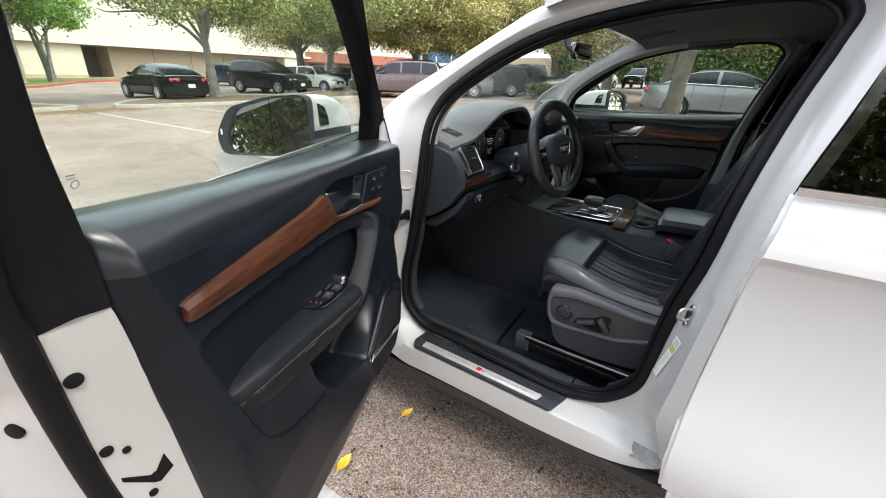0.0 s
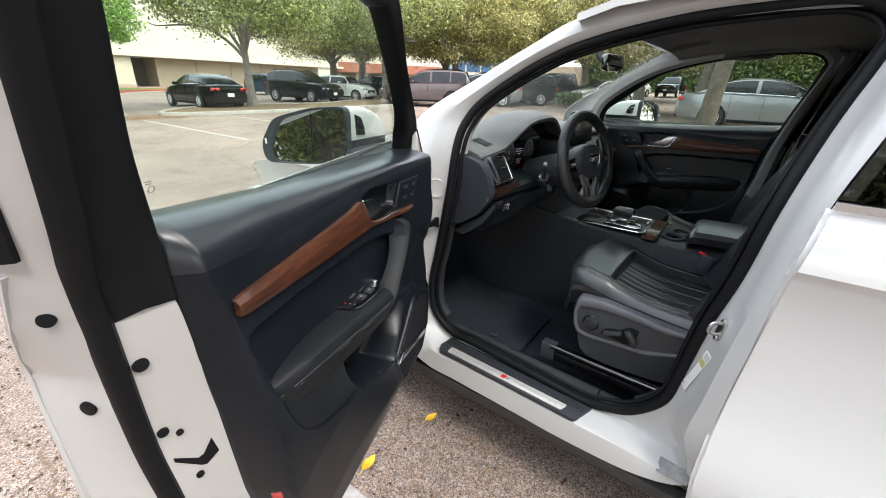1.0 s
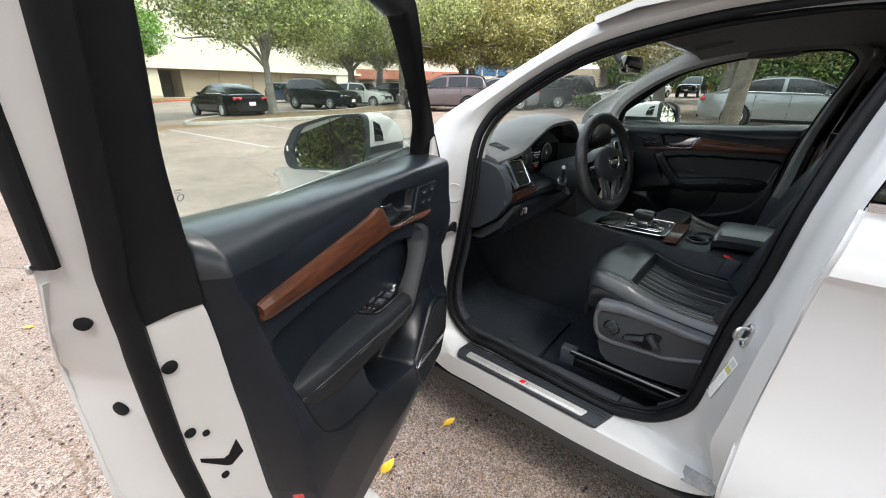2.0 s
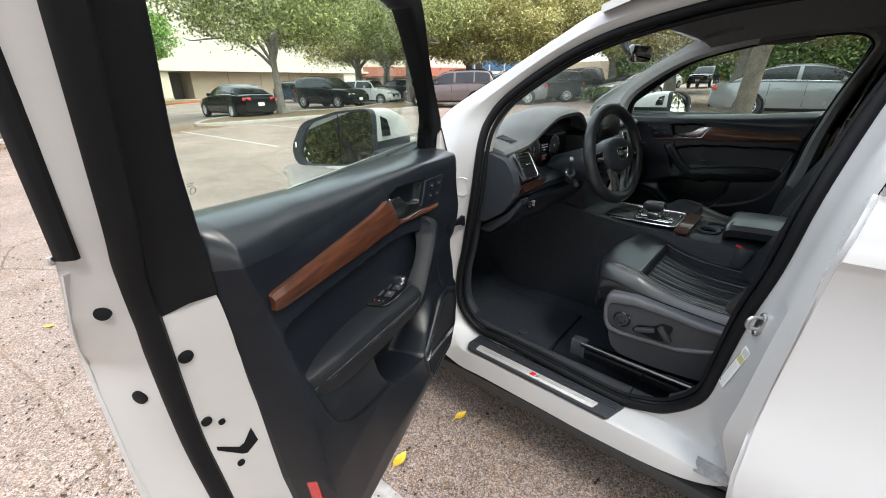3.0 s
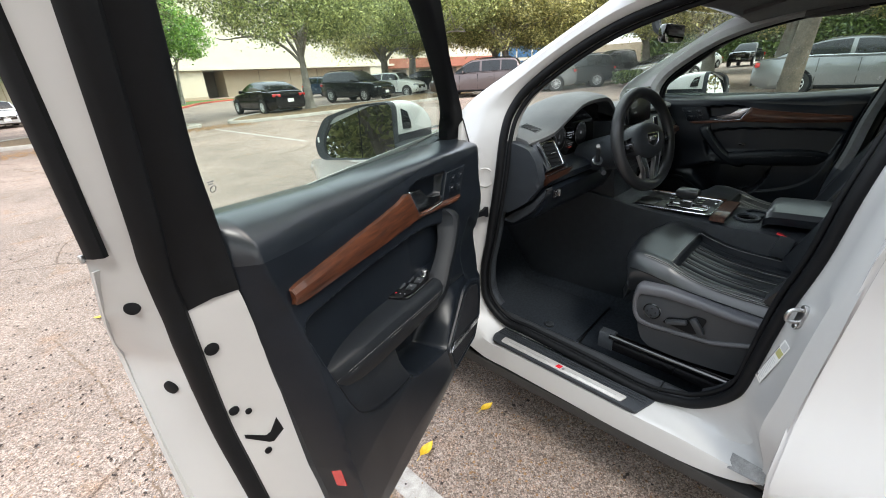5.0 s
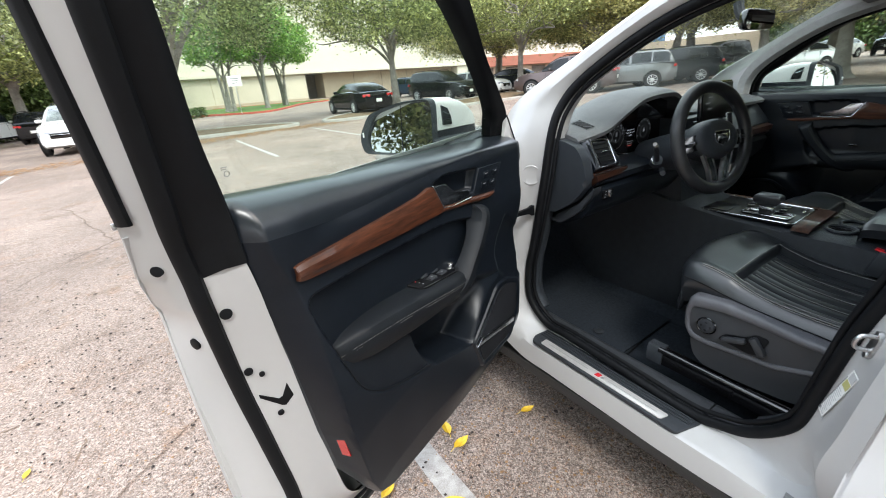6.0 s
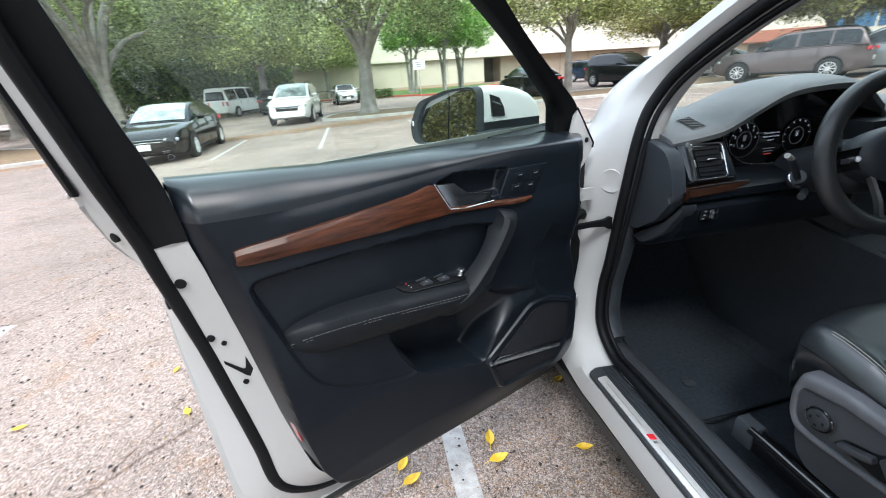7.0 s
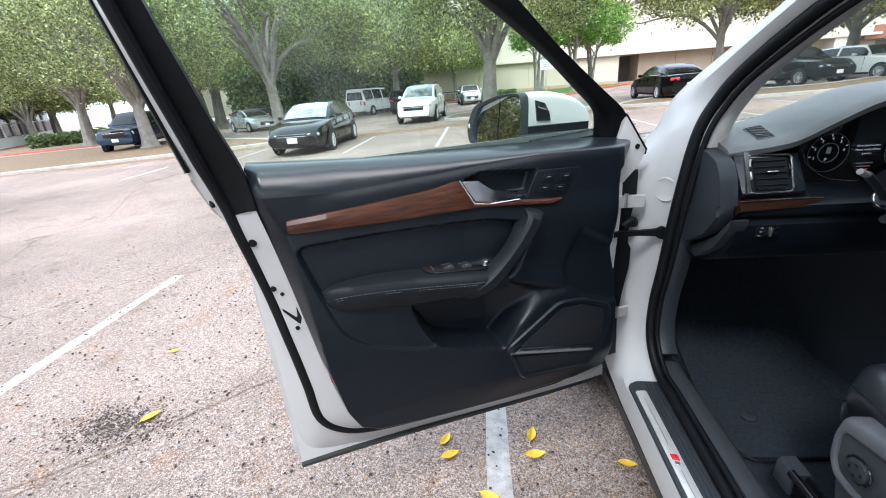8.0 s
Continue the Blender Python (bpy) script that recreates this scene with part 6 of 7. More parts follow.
    part("shield_skirt", prism(round_poly([(-.416, .640), (-.426, .585), (-.440, .548), (-.47, .525), (-.553, .521), (-.63, .524), (-.70, .530), (-.90, .56), (-.90, .72), (-.60, .66)], .012), xo - .012, xo + .012, "x", .007, 3), SEAT_DARK, shield)
    part("lumbar_switch", disc(.024, .014, (xf + outer * .006, -.466, .674), "x", 22, .003), BLACK_GRAIN, shield, "round black lumbar switch")
    part("switch_ring", tube([(xf + outer * .007, -.466 + .027 * math.cos(a), .674 + .027 * math.sin(a)) for a in [2 * math.pi * k / 24 for k in range(24)]], .0022, 5, True), PIANO, shield)
    for dy, dz in ((.013, 0), (-.013, 0), (0, .013), (0, -.013)):
        part("switch_mark", box((.001, .004 if dy else .007, .007 if dy else .004), (xf + outer * .0132, -.466 + dy, .674 + dz)), RUBBER, shield)
    part("switch_recess", prism(round_poly([(-.500, .642), (-.517, .668), (-.570, .682), (-.592, .703), (-.628, .700), (-.612, .640), (-.585, .633), (-.54, .640)], .010), xf, xf + outer * .003, "x", .001), RUBBER, shield)
    part("seat_switch", box((.020, .066, .017), (xf + outer * .010, -.545, .663), .006, rot=(-19, 0, 0)), SEAT_DARK, shield)
    part("recline_switch", box((.020, .022, .058), (xf + outer * .010, -.606, .670), .006, rot=(-36, 0, 0)), SEAT_DARK, shield)
    rail_x = cx + outer * .258
    slope_rail = lambda y: .500 + .02 * (y + .3)
    rail = part("seat_rail", sweep([(rail_x, y, slope_rail(y)) for y in (-.95, -.30)], [(-.018, -.045), (.018, -.045), (.018, .006), (.014, .012), (.006, .014), (.004, .002), (-.004, .002), (-.006, .014), (-.014, .012), (-.018, .006)], (1, 0, 0)), PIANO, s, "gloss black steel seat rail")
    part("rail_tube", tube([(rail_x + outer * .016, y, slope_rail(y) + .010) for y in span(-.95, -.335, 8)], .0105, 12), PIANO, rail)
    part("rail_slide", box((.007, .34, .004), (rail_x, -.60, slope_rail(-.60) + .005), .001), STEEL, rail, "bare steel slide")
    part("rail_cover", loft(curve_rings([[(rail_x + a, y, slope_rail(y) + b) for a, b in ((-.024, -.045), (.024, -.045), (.024, .010), (.016, .020), (-.016, .020), (-.024, .010))] for y in (-.350, -.340, -.310, -.296)], 2)), BLACK_GRAIN, s, "black rail end cover")
    part("seat_base", box((.36, .42, .13), (cx, -.66, .55), .02), BLACK_CLOTH, s)
    return s


SEAT_X = .465
seat(SEAT_X, -1)
seat(2 * MID - SEAT_X, 1)
buckle = part("belt_buckle", box((.028, .05, .085), (.655, -.735, .825), .008, rot=(14, 0, 0)), BLACK_GRAIN, car, "seat belt buckle with a red button")
part("release_button", box((.022, .032, .006), (.655, -.724, .868), .002, rot=(14, 0, 0)), RED_PAINT, buckle)
part("seat_belt", loft([[(lean(z, .10), y - .022, z), (lean(z, .10), y + .022, z), (lean(z, .10) + .002, y + .022, z), (lean(z, .10) + .002, y - .022, z)] for y, z in ((-.965, 1.42), (-.945, 1.15), (-.93, .9), (-.90, .56))]), BLACK_CLOTH, car, "black seat belt strap")
part("belt_guide", box((.020, .045, .16), (.155, -.93, 1.30), .008, rot=(0, 12, 0)), GREY_TRIM, car)

# overhead
inside_mirror = part("rear_view_mirror", loft(curve_rings([[(.82 + a * k, -.205 - d + .03 * a, 1.566 + b * k) for a, b in round_poly([(-.125, -.024), (-.118, .030), (.118, .034), (.128, -.018), (.10, -.034), (-.10, -.036)], .02)] for k, d in ((.5, -.035), (.9, -.022), (1.0, -.006), (1.0, .004), (.94, .007))], 2)), PIANO, car, "black frameless rear-view mirror")
part("mirror_face", prism([(.82 + a * .93, 1.566 + b * .93) for a, b in round_poly([(-.125, -.024), (-.118, .030), (.118, .034), (.128, -.018), (.10, -.034), (-.10, -.036)], .02)], -.2145, -.2132, "y"), MIRROR, inside_mirror)
part("mirror_stem", tube(curve([(.82, -.18, 1.570), (.82, -.145, 1.590), (.82, -.13, 1.632)], 4), .018, 8), BLACK_GRAIN, inside_mirror)
for cx in (.46, 2 * MID - .46):
    part("sun_visor", grid(lambda u, v: (cx + .19 * u, -.40 - .13 * v, 1.640 + .030 * v - .010 * abs(u) ** 4), span(-1, 1, 9), span(0, 1, 4), (0, 0, -.014)), HEADLINER, car, "dark grey sun visor")
part("reading_light_panel", box((.16, .16, .02), (MID, -.52, 1.672), .008), BLACK_GRAIN, car)
for sx in (-1, 1):
    part("reading_light", box((.05, .04, .006), (MID + sx * .04, -.51, 1.660), .003), CLEAR_LENS, car)
part("grab_handle", tube(curve([(2 * MID - .175, -.52, 1.640), (2 * MID - .195, -.55, 1.618), (2 * MID - .195, -.72, 1.622), (2 * MID - .175, -.75, 1.645)], 5), .010, 8), HEADLINER, car, "folded grab handle")


# ---- the car park ----
def slope(x, y):
    """The lot falls across from the car's right to its left."""
    x = max(-60.0, min(60.0, x))
    return (.030 if x < 0 else .018) * x - .002 * min(max(y, 0.0), 60.0)


def lay(x, y):
    """A spot of the level plan, moved in along its line of sight onto the sloping lot."""
    ex, ey, ez = -1.0, -.85, 1.45
    s = 1.0
    for _ in range(12):
        s = 1 - slope(ex + s * (x - ex), ey + s * (y - ey)) / ez
    return ex + s * (x - ex), ey + s * (y - ey), slope(ex + s * (x - ex), ey + s * (y - ey))


ground = part("ground", grid(lambda x, y: (x, y, slope(x, y)), [-900, -120, -60, -30, -12, -4, 0, 4, 12, 30, 60, 120, 900], [-900, -120, -30, -8, 0, 8, 20, 40, 60, 140, 900]), ASPHALT, smooth=30)
tagged(ground, "bleached cracked asphalt of a car park", "ground", kind="structure")


def stripe(x0, y0, x1, y1, width=.10):
    (x0, y0, z0), (x1, y1, z1) = lay(x0, y0), lay(x1, y1)
    d = Vector((x1 - x0, y1 - y0, z1 - z0))
    n = d.normalized().cross(Vector((0, 0, 1))) * width / 2
    rnd = random.Random(int(x0 * 91 + y0 * 37))
    k = max(2, int(d.length / .25))
    left, right = [], []
    for i in range(k + 1):
        p = Vector((x0, y0, z0 + .004)) + d * i / k
        left.append(p + n * (1 + rnd.uniform(-.10, .06)))
        right.append(p - n * (1 + rnd.uniform(-.10, .06)))
    ob = part("parking_line", loft([[a, b] for a, b in zip(left, right)], False, False), LINE_PAINT, smooth=0)
    return tagged(ob, "worn white painted parking line on asphalt", "road marking", "parking lines", "structure")


stripe(-.50, -4.6, -.50, .62)
stripe(-3.36, -2.4, -3.33, 2.14)
for x in (-10.2, -7.2, -4.05, -1.60, 1.32, 4.38, 7.55):
    y0, y1 = (9.5, 13.2) if x < -3 else (9.6, 15.0 if x < 2 else 16.4)
    stripe(x, y0, x, y1)
stripe(-8.65, 7.6, -8.70, 9.2)
stripe(10.6, 13.2, 10.7, 16.6)
stripe(13.7, 13.4, 13.9, 16.8)


def crack(points, width=.008, seed=1):
    rnd = random.Random(seed)
    path = curve([(x, y) for x, y in points], 30)
    rings = []
    for i, p in enumerate(path):
        w = width * rnd.choice((.15, .3, .5, .8, 1.2)) * .6
        j = (rnd.uniform(-.008, .008), rnd.uniform(-.008, .008))
        q, r = path[max(0, i - 1)], path[min(len(path) - 1, i + 1)]
        d = Vector((r[0] - q[0], r[1] - q[1], 0)).normalized()
        n = d.cross(Vector((0, 0, 1))) * w
        c = Vector(lay(p[0] + j[0], p[1] + j[1])) + Vector((0, 0, .0035))
        rings.append([c + n, c - n])
    ob = part("asphalt_crack", loft(rings, False, False), CRACK_FILL, smooth=0)
    return tagged(ob, "jagged dark crack in the asphalt", "crack", "asphalt cracks", "structure")


crack([(-2.6, 1.45), (-1.9, 1.66), (-1.47, 1.80), (-1.24, 1.85), (-.95, 2.0), (-.6, 2.3)], .006, 2)
crack([(-1.35, 2.6), (-1.28, 2.2), (-1.22, 1.85), (-1.20, 1.5), (-1.14, 1.14), (-1.18, .85), (-1.12, .5), (-1.0, .2)], .010, 3)
crack([(-6.5, 1.2), (-4.6, 1.7), (-3.6, 1.9), (-2.9, 2.6), (-2.3, 3.4), (-1.8, 4.4)], .009, 4)
crack([(-7.5, 4.9), (-5.5, 4.4), (-3.8, 4.6), (-2.4, 4.3), (-1.0, 5.0)], .010, 5)
crack([(-3.1, -.4), (-2.4, .05), (-1.9, .6), (-1.7, 1.3)], .007, 6)
crack([(-12, 6.0), (-8, 5.8), (-5, 6.6), (-2, 6.2), (1, 7.2), (4, 6.8)], .012, 7)


def fallen_leaf(x, y, size, turn, curl):
    """A pointed yellow leaf with a midrib fold and a stalk."""
    rings = []
    for i in range(9):
        s = i / 8
        hw = size * .24 * math.sin(math.pi * min(1, s * 1.02)) ** .8 * (1.1 - .3 * s)
        h = curl * (s - .5) ** 2 * 2
        rings.append([(size * (s - .5), -hw, h + hw * .5 + .003), (size * (s - .5), -hw * .5, h + hw * .15 + .003), (size * (s - .5), 0, h + .002), (size * (s - .5), hw * .5, h + hw * .15 + .003), (size * (s - .5), hw, h + hw * .5 + .003)])
    bm = join(loft(rings, False, False), tube([(-size * .48, 0, curl * .5 + .003), (-size * .72, .002, .004)], size * .012, 5))
    x, y, z = lay(x, y)
    ob = part("fallen_leaf", bm, LEAF_YELLOW, at=pose(x, y, z + .003, 0, 0, turn))
    return tagged(ob, "yellow dry fallen leaf lying on asphalt", "leaf", "fallen leaves")


LEAF_SPOTS = [(-.350, .265, .085, 75, .02), (-.347, .160, .090, 10, .025), (.005, .117, .075, -10, .02), (.09, .512, .07, 30, .02), (-.725, .24, .080, 60, .02), (-.70, .16, .085, 25, .02), (-.535, -.035, .10, -25, .03),
              (-2.23, .39, .10, 55, .02), (-2.51, .94, .07, 10, .02), (-1.72, .82, .07, 120, .02), (-1.55, -.25, .09, 35, .02), (-1.9, 1.2, .06, 80, .01), (-1.1, 2.7, .07, 140, .02), (.35, .35, .06, 100, .01)]
for spot in LEAF_SPOTS:
    fallen_leaf(*spot)


def scatter(name, label, mat, count, seed, small, large, spread, flat):
    """Loose crumbs on the ground, far too many to count."""
    rnd = random.Random(seed)
    verts, faces = [], []
    for _ in range(count):
        x, y, z = lay(*spread(rnd))
        r = rnd.uniform(small, large)
        a = rnd.uniform(0, 6.28)
        b = len(verts)
        e = rnd.uniform(.5, 1)
        for k in range(4):
            t = a + math.pi / 2 * k
            q = r * (1 if k % 2 else e)
            verts.append((x + q * math.cos(t), y + q * math.sin(t), z + r * flat * .5 + .002))
        verts += [(x, y, z + r * flat + .003), (x, y, z + .001)]
        for k in range(4):
            faces += [(b + k, b + (k + 1) % 4, b + 4), (b + (k + 1) % 4, b + k, b + 5)]
    ob = part(name, from_lists(verts, faces), mat, smooth=60)
    return tagged(ob, label, "debris", kind="stuff")


near = lambda r: (r.gauss(-1.0, 1.5), r.gauss(.9, 1.5))
scatter("large_figs", "dark round fallen figs on the asphalt", POD, 700, 13, .007, .0125, lambda r: (r.gauss(-1.9, 1.5), r.gauss(1.3, 1.6)), 1.0)
scatter("fallen_figs", "small dark fallen figs and pods on the asphalt", POD, 2600, 3, .003, .0095, lambda r: (r.gauss(-1.9, 1.9), r.gauss(1.4, 1.8)), .9)
scatter("dirt_patch", "patch of dark dirt and crumbs on the asphalt", POD, 1300, 9, .002, .008, lambda r: (r.gauss(-2.38, .16), r.gauss(.345, .075)), .4)
scatter("leaf_crumbs", "orange-brown dry leaf crumbs on the asphalt", DEBRIS, 3200, 4, .002, .0085, lambda r: (r.gauss(-.45, .9), r.gauss(.15, .9)), .35)
scatter("leaf_litter", "dry leaf litter along the planting strip", DEBRIS, 5000, 5, .02, .07, lambda r: (lambda s: (-16 + 22 * s + r.gauss(0, .3), 9.9 + 7.5 * smoothstep(0, 1, s) + r.gauss(0, .45)))(r.random()), .25)


def island(name, points, height, mat_rim, mat_fill, label, width=.16):
    """A raised strip: a kerb all round and a fill a little lower."""
    loop = curve([lay(x, y)[:2] for x, y in points], 5, True)
    base = thing(name, label, "kerb", kind="structure")
    part("kerb", sweep([(x, y, slope(x, y)) for x, y in loop], [(-width / 2, 0), (width / 2, 0), (width / 2, height - .02), (width / 2 - .02, height), (-width / 2 + .02, height), (-width / 2, height - .02)], lambda i: (Vector((*(loop[(i + 1) % len(loop)] - loop[i - 1]), 0)).cross(Vector((0, 0, 1)))).normalized(), True), mat_rim, base)
    part("planting_bed", from_lists([(x, y, slope(x, y) + height - .03) for x, y in loop], [tuple(range(len(loop)))]), mat_fill, base)
    return base


island("planting_island", [(5.6, 18.2), (7.5, 17.6), (12, 17.8), (17, 18.5), (21, 19.2), (25, 20.6), (28, 22.5), (26, 25.5), (22, 25.3), (17, 22.5), (12, 22.3), (8, 21.2)], .12, KERB, SOIL, "kerbed planting island with leaf litter and trees")
island("planting_island", [(-1.7, 17.6), (0, 17.45), (3.6, 17.8), (4.4, 18.5), (3.0, 20.4), (0, 21.2), (-1.5, 20.2), (-1.9, 18.4)], .12, KERB, SOIL, "kerbed planting strip under a large fig tree")
island("planting_strip", [(-30, 1.2), (-22, 5.2), (-15, 9.2), (-8.2, 12.4), (-7.6, 13.4), (-10.5, 15.5), (-15.5, 17.2), (-22, 13.5), (-31, 6.5)], .13, KERB, SOIL, "long kerbed strip with leaf litter and fig trees")
island("lawn", [(3.0, 38), (6.5, 34.6), (9.5, 38.5), (14, 46.5), (22, 52), (21, 54), (8, 53.2), (-3, 52), (-4, 42)], .14, RED_KERB, LAWN, "mown lawn with a faded red kerb", .2)
island("lawn", [(-30, 13), (-21, 16.4), (-17.5, 17.2), (-18.5, 21), (-26, 24), (-36, 22)], .14, RED_KERB, SOIL, "planting bed with a red painted kerb", .2)


# ---- parked cars: built about their own middle, nose to +Y ----
def paint(name, color, rough=0.22, metal=0.0):
    return material(name, color, rough, metal, coat=0.35 if max(color) < .2 else 0.8, vary=0.04, scale=1.5, spec=0.25 if max(color) < .2 else 0.5)


P_BLACK = paint("black_car_paint", (0.0035, 0.0035, 0.0045), .12)
P_DARK = paint("charcoal_car_paint", (0.014, 0.017, 0.020), .18, .2)
P_WHITE = paint("pearl_white_car_paint", (0.72, 0.72, 0.70))
P_MAUVE = paint("bronze_mauve_car_paint", (0.125, 0.100, 0.100), .25, .4)
P_GREY = paint("mid_grey_car_paint", (0.19, 0.195, 0.20), .25, .4)
P_BLUE = paint("slate_blue_car_paint", (0.020, 0.036, 0.062), .2, .3)
P_RED = paint("red_car_paint", (0.35, 0.02, 0.02))
P_SILVER = paint("silver_car_paint", (0.50, 0.51, 0.52), .25, .6)

# side profiles as fractions of length (-.5 tail .. .5 nose): belt line height, roof line, cabin ends (base rear, top rear, top front, base front)
SHAPES = {
    "sedan": dict(L=4.85, W=1.85, H=1.46, wb=2.82, r=.335, low=.20, belt=[(-.5, .84), (-.47, .99), (-.30, 1.04), (.14, .98), (.28, .92), (.42, .80), (.48, .68), (.5, .58)], cabin=(-.40, -.19, .03, .235)),
    "suv": dict(L=4.80, W=1.92, H=1.72, wb=2.82, r=.37, low=.25, belt=[(-.5, .95), (-.47, 1.12), (-.30, 1.15), (.14, 1.10), (.30, 1.06), (.44, .98), (.5, .74)], cabin=(-.475, -.40, .03, .235)),
    "hatch": dict(L=3.85, W=1.73, H=1.43, wb=2.50, r=.31, low=.19, belt=[(-.5, .85), (-.46, 1.0), (-.2, 1.0), (.14, .97), (.34, .90), (.46, .80), (.5, .58)], cabin=(-.46, -.38, .10, .20)),
    "van": dict(L=5.4, W=2.0, H=2.08, wb=3.45, r=.36, low=.28, belt=[(-.5, 1.10), (-.3, 1.18), (.2, 1.16), (.32, 1.10), (.45, .98), (.5, .75)], cabin=(-.495, -.48, .16, .28)),
    "pickup": dict(L=5.5, W=1.92, H=1.86, wb=3.3, r=.40, low=.36, belt=[(-.5, 1.08), (-.2, 1.12), (.14, 1.18), (.30, 1.17), (.44, 1.12), (.49, 1.02), (.5, .85)], cabin=(-.20, -.165, .045, .19)),
}


def parked_car(name, label, shape, coat, x, y, heading, z=None, scale=1.0, roof_coat=None, shades=False, group="parked cars"):
    x, y, z = lay(x, y) if z is None else (x, y, slope(x, y))
    s = SHAPES[shape]
    L, W, H = s["L"], s["W"] / 2, s["H"]
    car_ob = thing(name, label, "pickup truck" if shape == "pickup" else "van" if shape == "van" else "car", pose(x, y, z, 0, 0, heading - 90) @ Matrix.Scale(scale, 4), group)
    rings = []
    for f in (-.5, -.492, -.47, -.42, -.34, -.24, -.12, 0, .12, .24, .34, .42, .47, .492, .5):
        w = W * (1 - .16 * smoothstep(.36, .5, abs(f)) - .05 * smoothstep(.2, .5, abs(f)))
        zb = interp(f, s["belt"])
        lo = s["low"] + .10 * smoothstep(.40, .5, abs(f))
        tuck = .04 * (1 - smoothstep(.42, .5, abs(f)))
        half = [(w * .88, lo), (w * .98, lo + .10), (w, lo + (zb - lo) * .45), (w * .985, lo + (zb - lo) * .72), (w * .955, zb - .04), (w * .90, zb), (w * .45, zb + tuck)]
        rings.append([(a, f * L, b) for a, b in half] + [(-a, f * L, b) for a, b in half[::-1]])
    part("body", loft(curve_rings(rings, 2)), coat, car_ob, smooth=35)
    br, tr, tf, bf = (q * L for q in s["cabin"])
    tall = H - interp(0, s["belt"])

    def roof_z(y):
        zb = interp(y / L, s["belt"]) - .01
        if tr <= y <= tf:
            return H - .045 * ((2 * y - tr - tf) / (tf - tr)) ** 2
        k = (y - br) / (tr - br) if y < tr else (bf - y) / (bf - tf)
        return zb + (H - .045 - zb) * (1 - (1 - max(0, k)) ** 1.3)

    def widths(y):
        base = W * .93 * (1 - .07 * smoothstep(tf, bf, y) - .06 * smoothstep(tr, br, y))
        return base, base - (base - W * .70) * min(1, (roof_z(y) - interp(y / L, s["belt"])) / tall)

    def flank_pt(y, v, side):
        """v 0 at the belt, 1 at the roof's edge."""
        zb, (wb, wt) = interp(y / L, s["belt"]) - .01, widths(y)
        return Vector((side * (wb + (wt - wb) * v + .015 * math.sin(math.pi * v)), y, zb + (roof_z(y) - zb) * v * .97))

    def top_pt(y, q):
        """q -1 to 1 across the roof and the end windows."""
        wt, zt = widths(y)[1], roof_z(y)
        return Vector((q * wt * .97, y, zt + .02 - .02 * q * q - .03 * (zt - interp(y / L, s["belt"])) * q ** 6))
    stations = span(br, tr, 6) + span(tr, tf, 6)[1:] + span(tf, bf, 7)[1:]
    cab = []
    for y0 in stations:
        cab.append([flank_pt(y0, v, -1) for v in (0, .25, .5, .75, .92)] + [top_pt(y0, q) for q in (-1, -.8, -.4, 0, .4, .8, 1)] + [flank_pt(y0, v, 1) for v in (.92, .75, .5, .25, 0)])
    part("cabin", loft(cab), roof_coat or coat, car_ob, smooth=40)
    cuts = {"sedan": (.17, .50, .53, .95), "suv": (.07, .29, .31, .57, .60, .95), "hatch": (.08, .46, .50, .95), "van": (.03, .32, .35, .66, .70, .95), "pickup": (.08, .46, .50, .95)}[shape]
    for side in (-1, 1):
        for u0, u1 in zip(cuts[::2], cuts[1::2]):
            y0, y1 = br + (bf - br) * u0, br + (bf - br) * u1
            part("side_window", grid(lambda a, b: flank_pt(y0 + (y1 - y0) * a, .10 + .78 * b, side) + Vector((side * .008, 0, .002)), span(0, 1, 9), span(0, 1, 4), (-side * .012, 0, 0)), FAR_GLASS, car_ob)
        u0, u1 = cuts[0], cuts[-1]
        part("window_moulding", tube([flank_pt(br + (bf - br) * (u0 + (u1 - u0) * k), .07, side) + Vector((side * .012, 0, 0)) for k in span(0, 1, 7)], .010, 5), CHROME if shape == "sedan" else RUBBER, car_ob)
        my, mz = (bf - .55 if shape != "van" else bf - .3), interp(bf / L, s["belt"]) + .10
        part("door_mirror", loft([[(side * (W * .93 + dx), my + dy + .05 * math.cos(t) * k, mz + .065 * math.sin(t) * k) for t in [2 * math.pi * q / 10 for q in range(10)]] for dx, dy, k in ((-.02, .03, .35), (.04, .01, .6), (.07, 0, 1.0), (.18, -.01, 1.05), (.22, -.02, .6))]), coat, car_ob)
        for fy in ((.06, -.16) if shape != "pickup" else (.0,)):
            part("door_handle", box((.02, .16, .025), (side * W * 1.0, fy * L, s["low"] + (interp(fy, s["belt"]) - s["low"]) * .76), .006), coat, car_ob)
        high = .17 if shape in ("pickup", "van") else .10
        part("headlight", box((W * .40, .20, high), (side * W * .64, L * .464, interp(.46, s["belt"]) - .07 - high / 2), .035, rot=(0, 0, -side * 24)), CLEAR_LENS, car_ob)
        part("tail_light", box((W * .40, .12, .13 if shape not in ("van", "pickup") else .30), (side * W * .68, -L * .485, interp(-.47, s["belt"]) - .14), .03, rot=(0, 0, side * 14)), RED_LENS, car_ob)

    def end_pane(nm, y0, y1, off, mat):
        part(nm, grid(lambda a, b: top_pt(y0 + (y1 - y0) * b, (2 * a - 1) * .90) + Vector((0, off, .012)), span(0, 1, 9), span(0, 1, 7), (0, -off * .7, -.012)), mat, car_ob)
    end_pane("windscreen", bf - .10 * (bf - tf), tf + .03, .012, SHADE_GLASS if shades else FAR_GLASS)
    end_pane("rear_window", br + .10 * (tr - br), tr - .03, -.012, FAR_GLASS)
    zb = interp(.49, s["belt"])
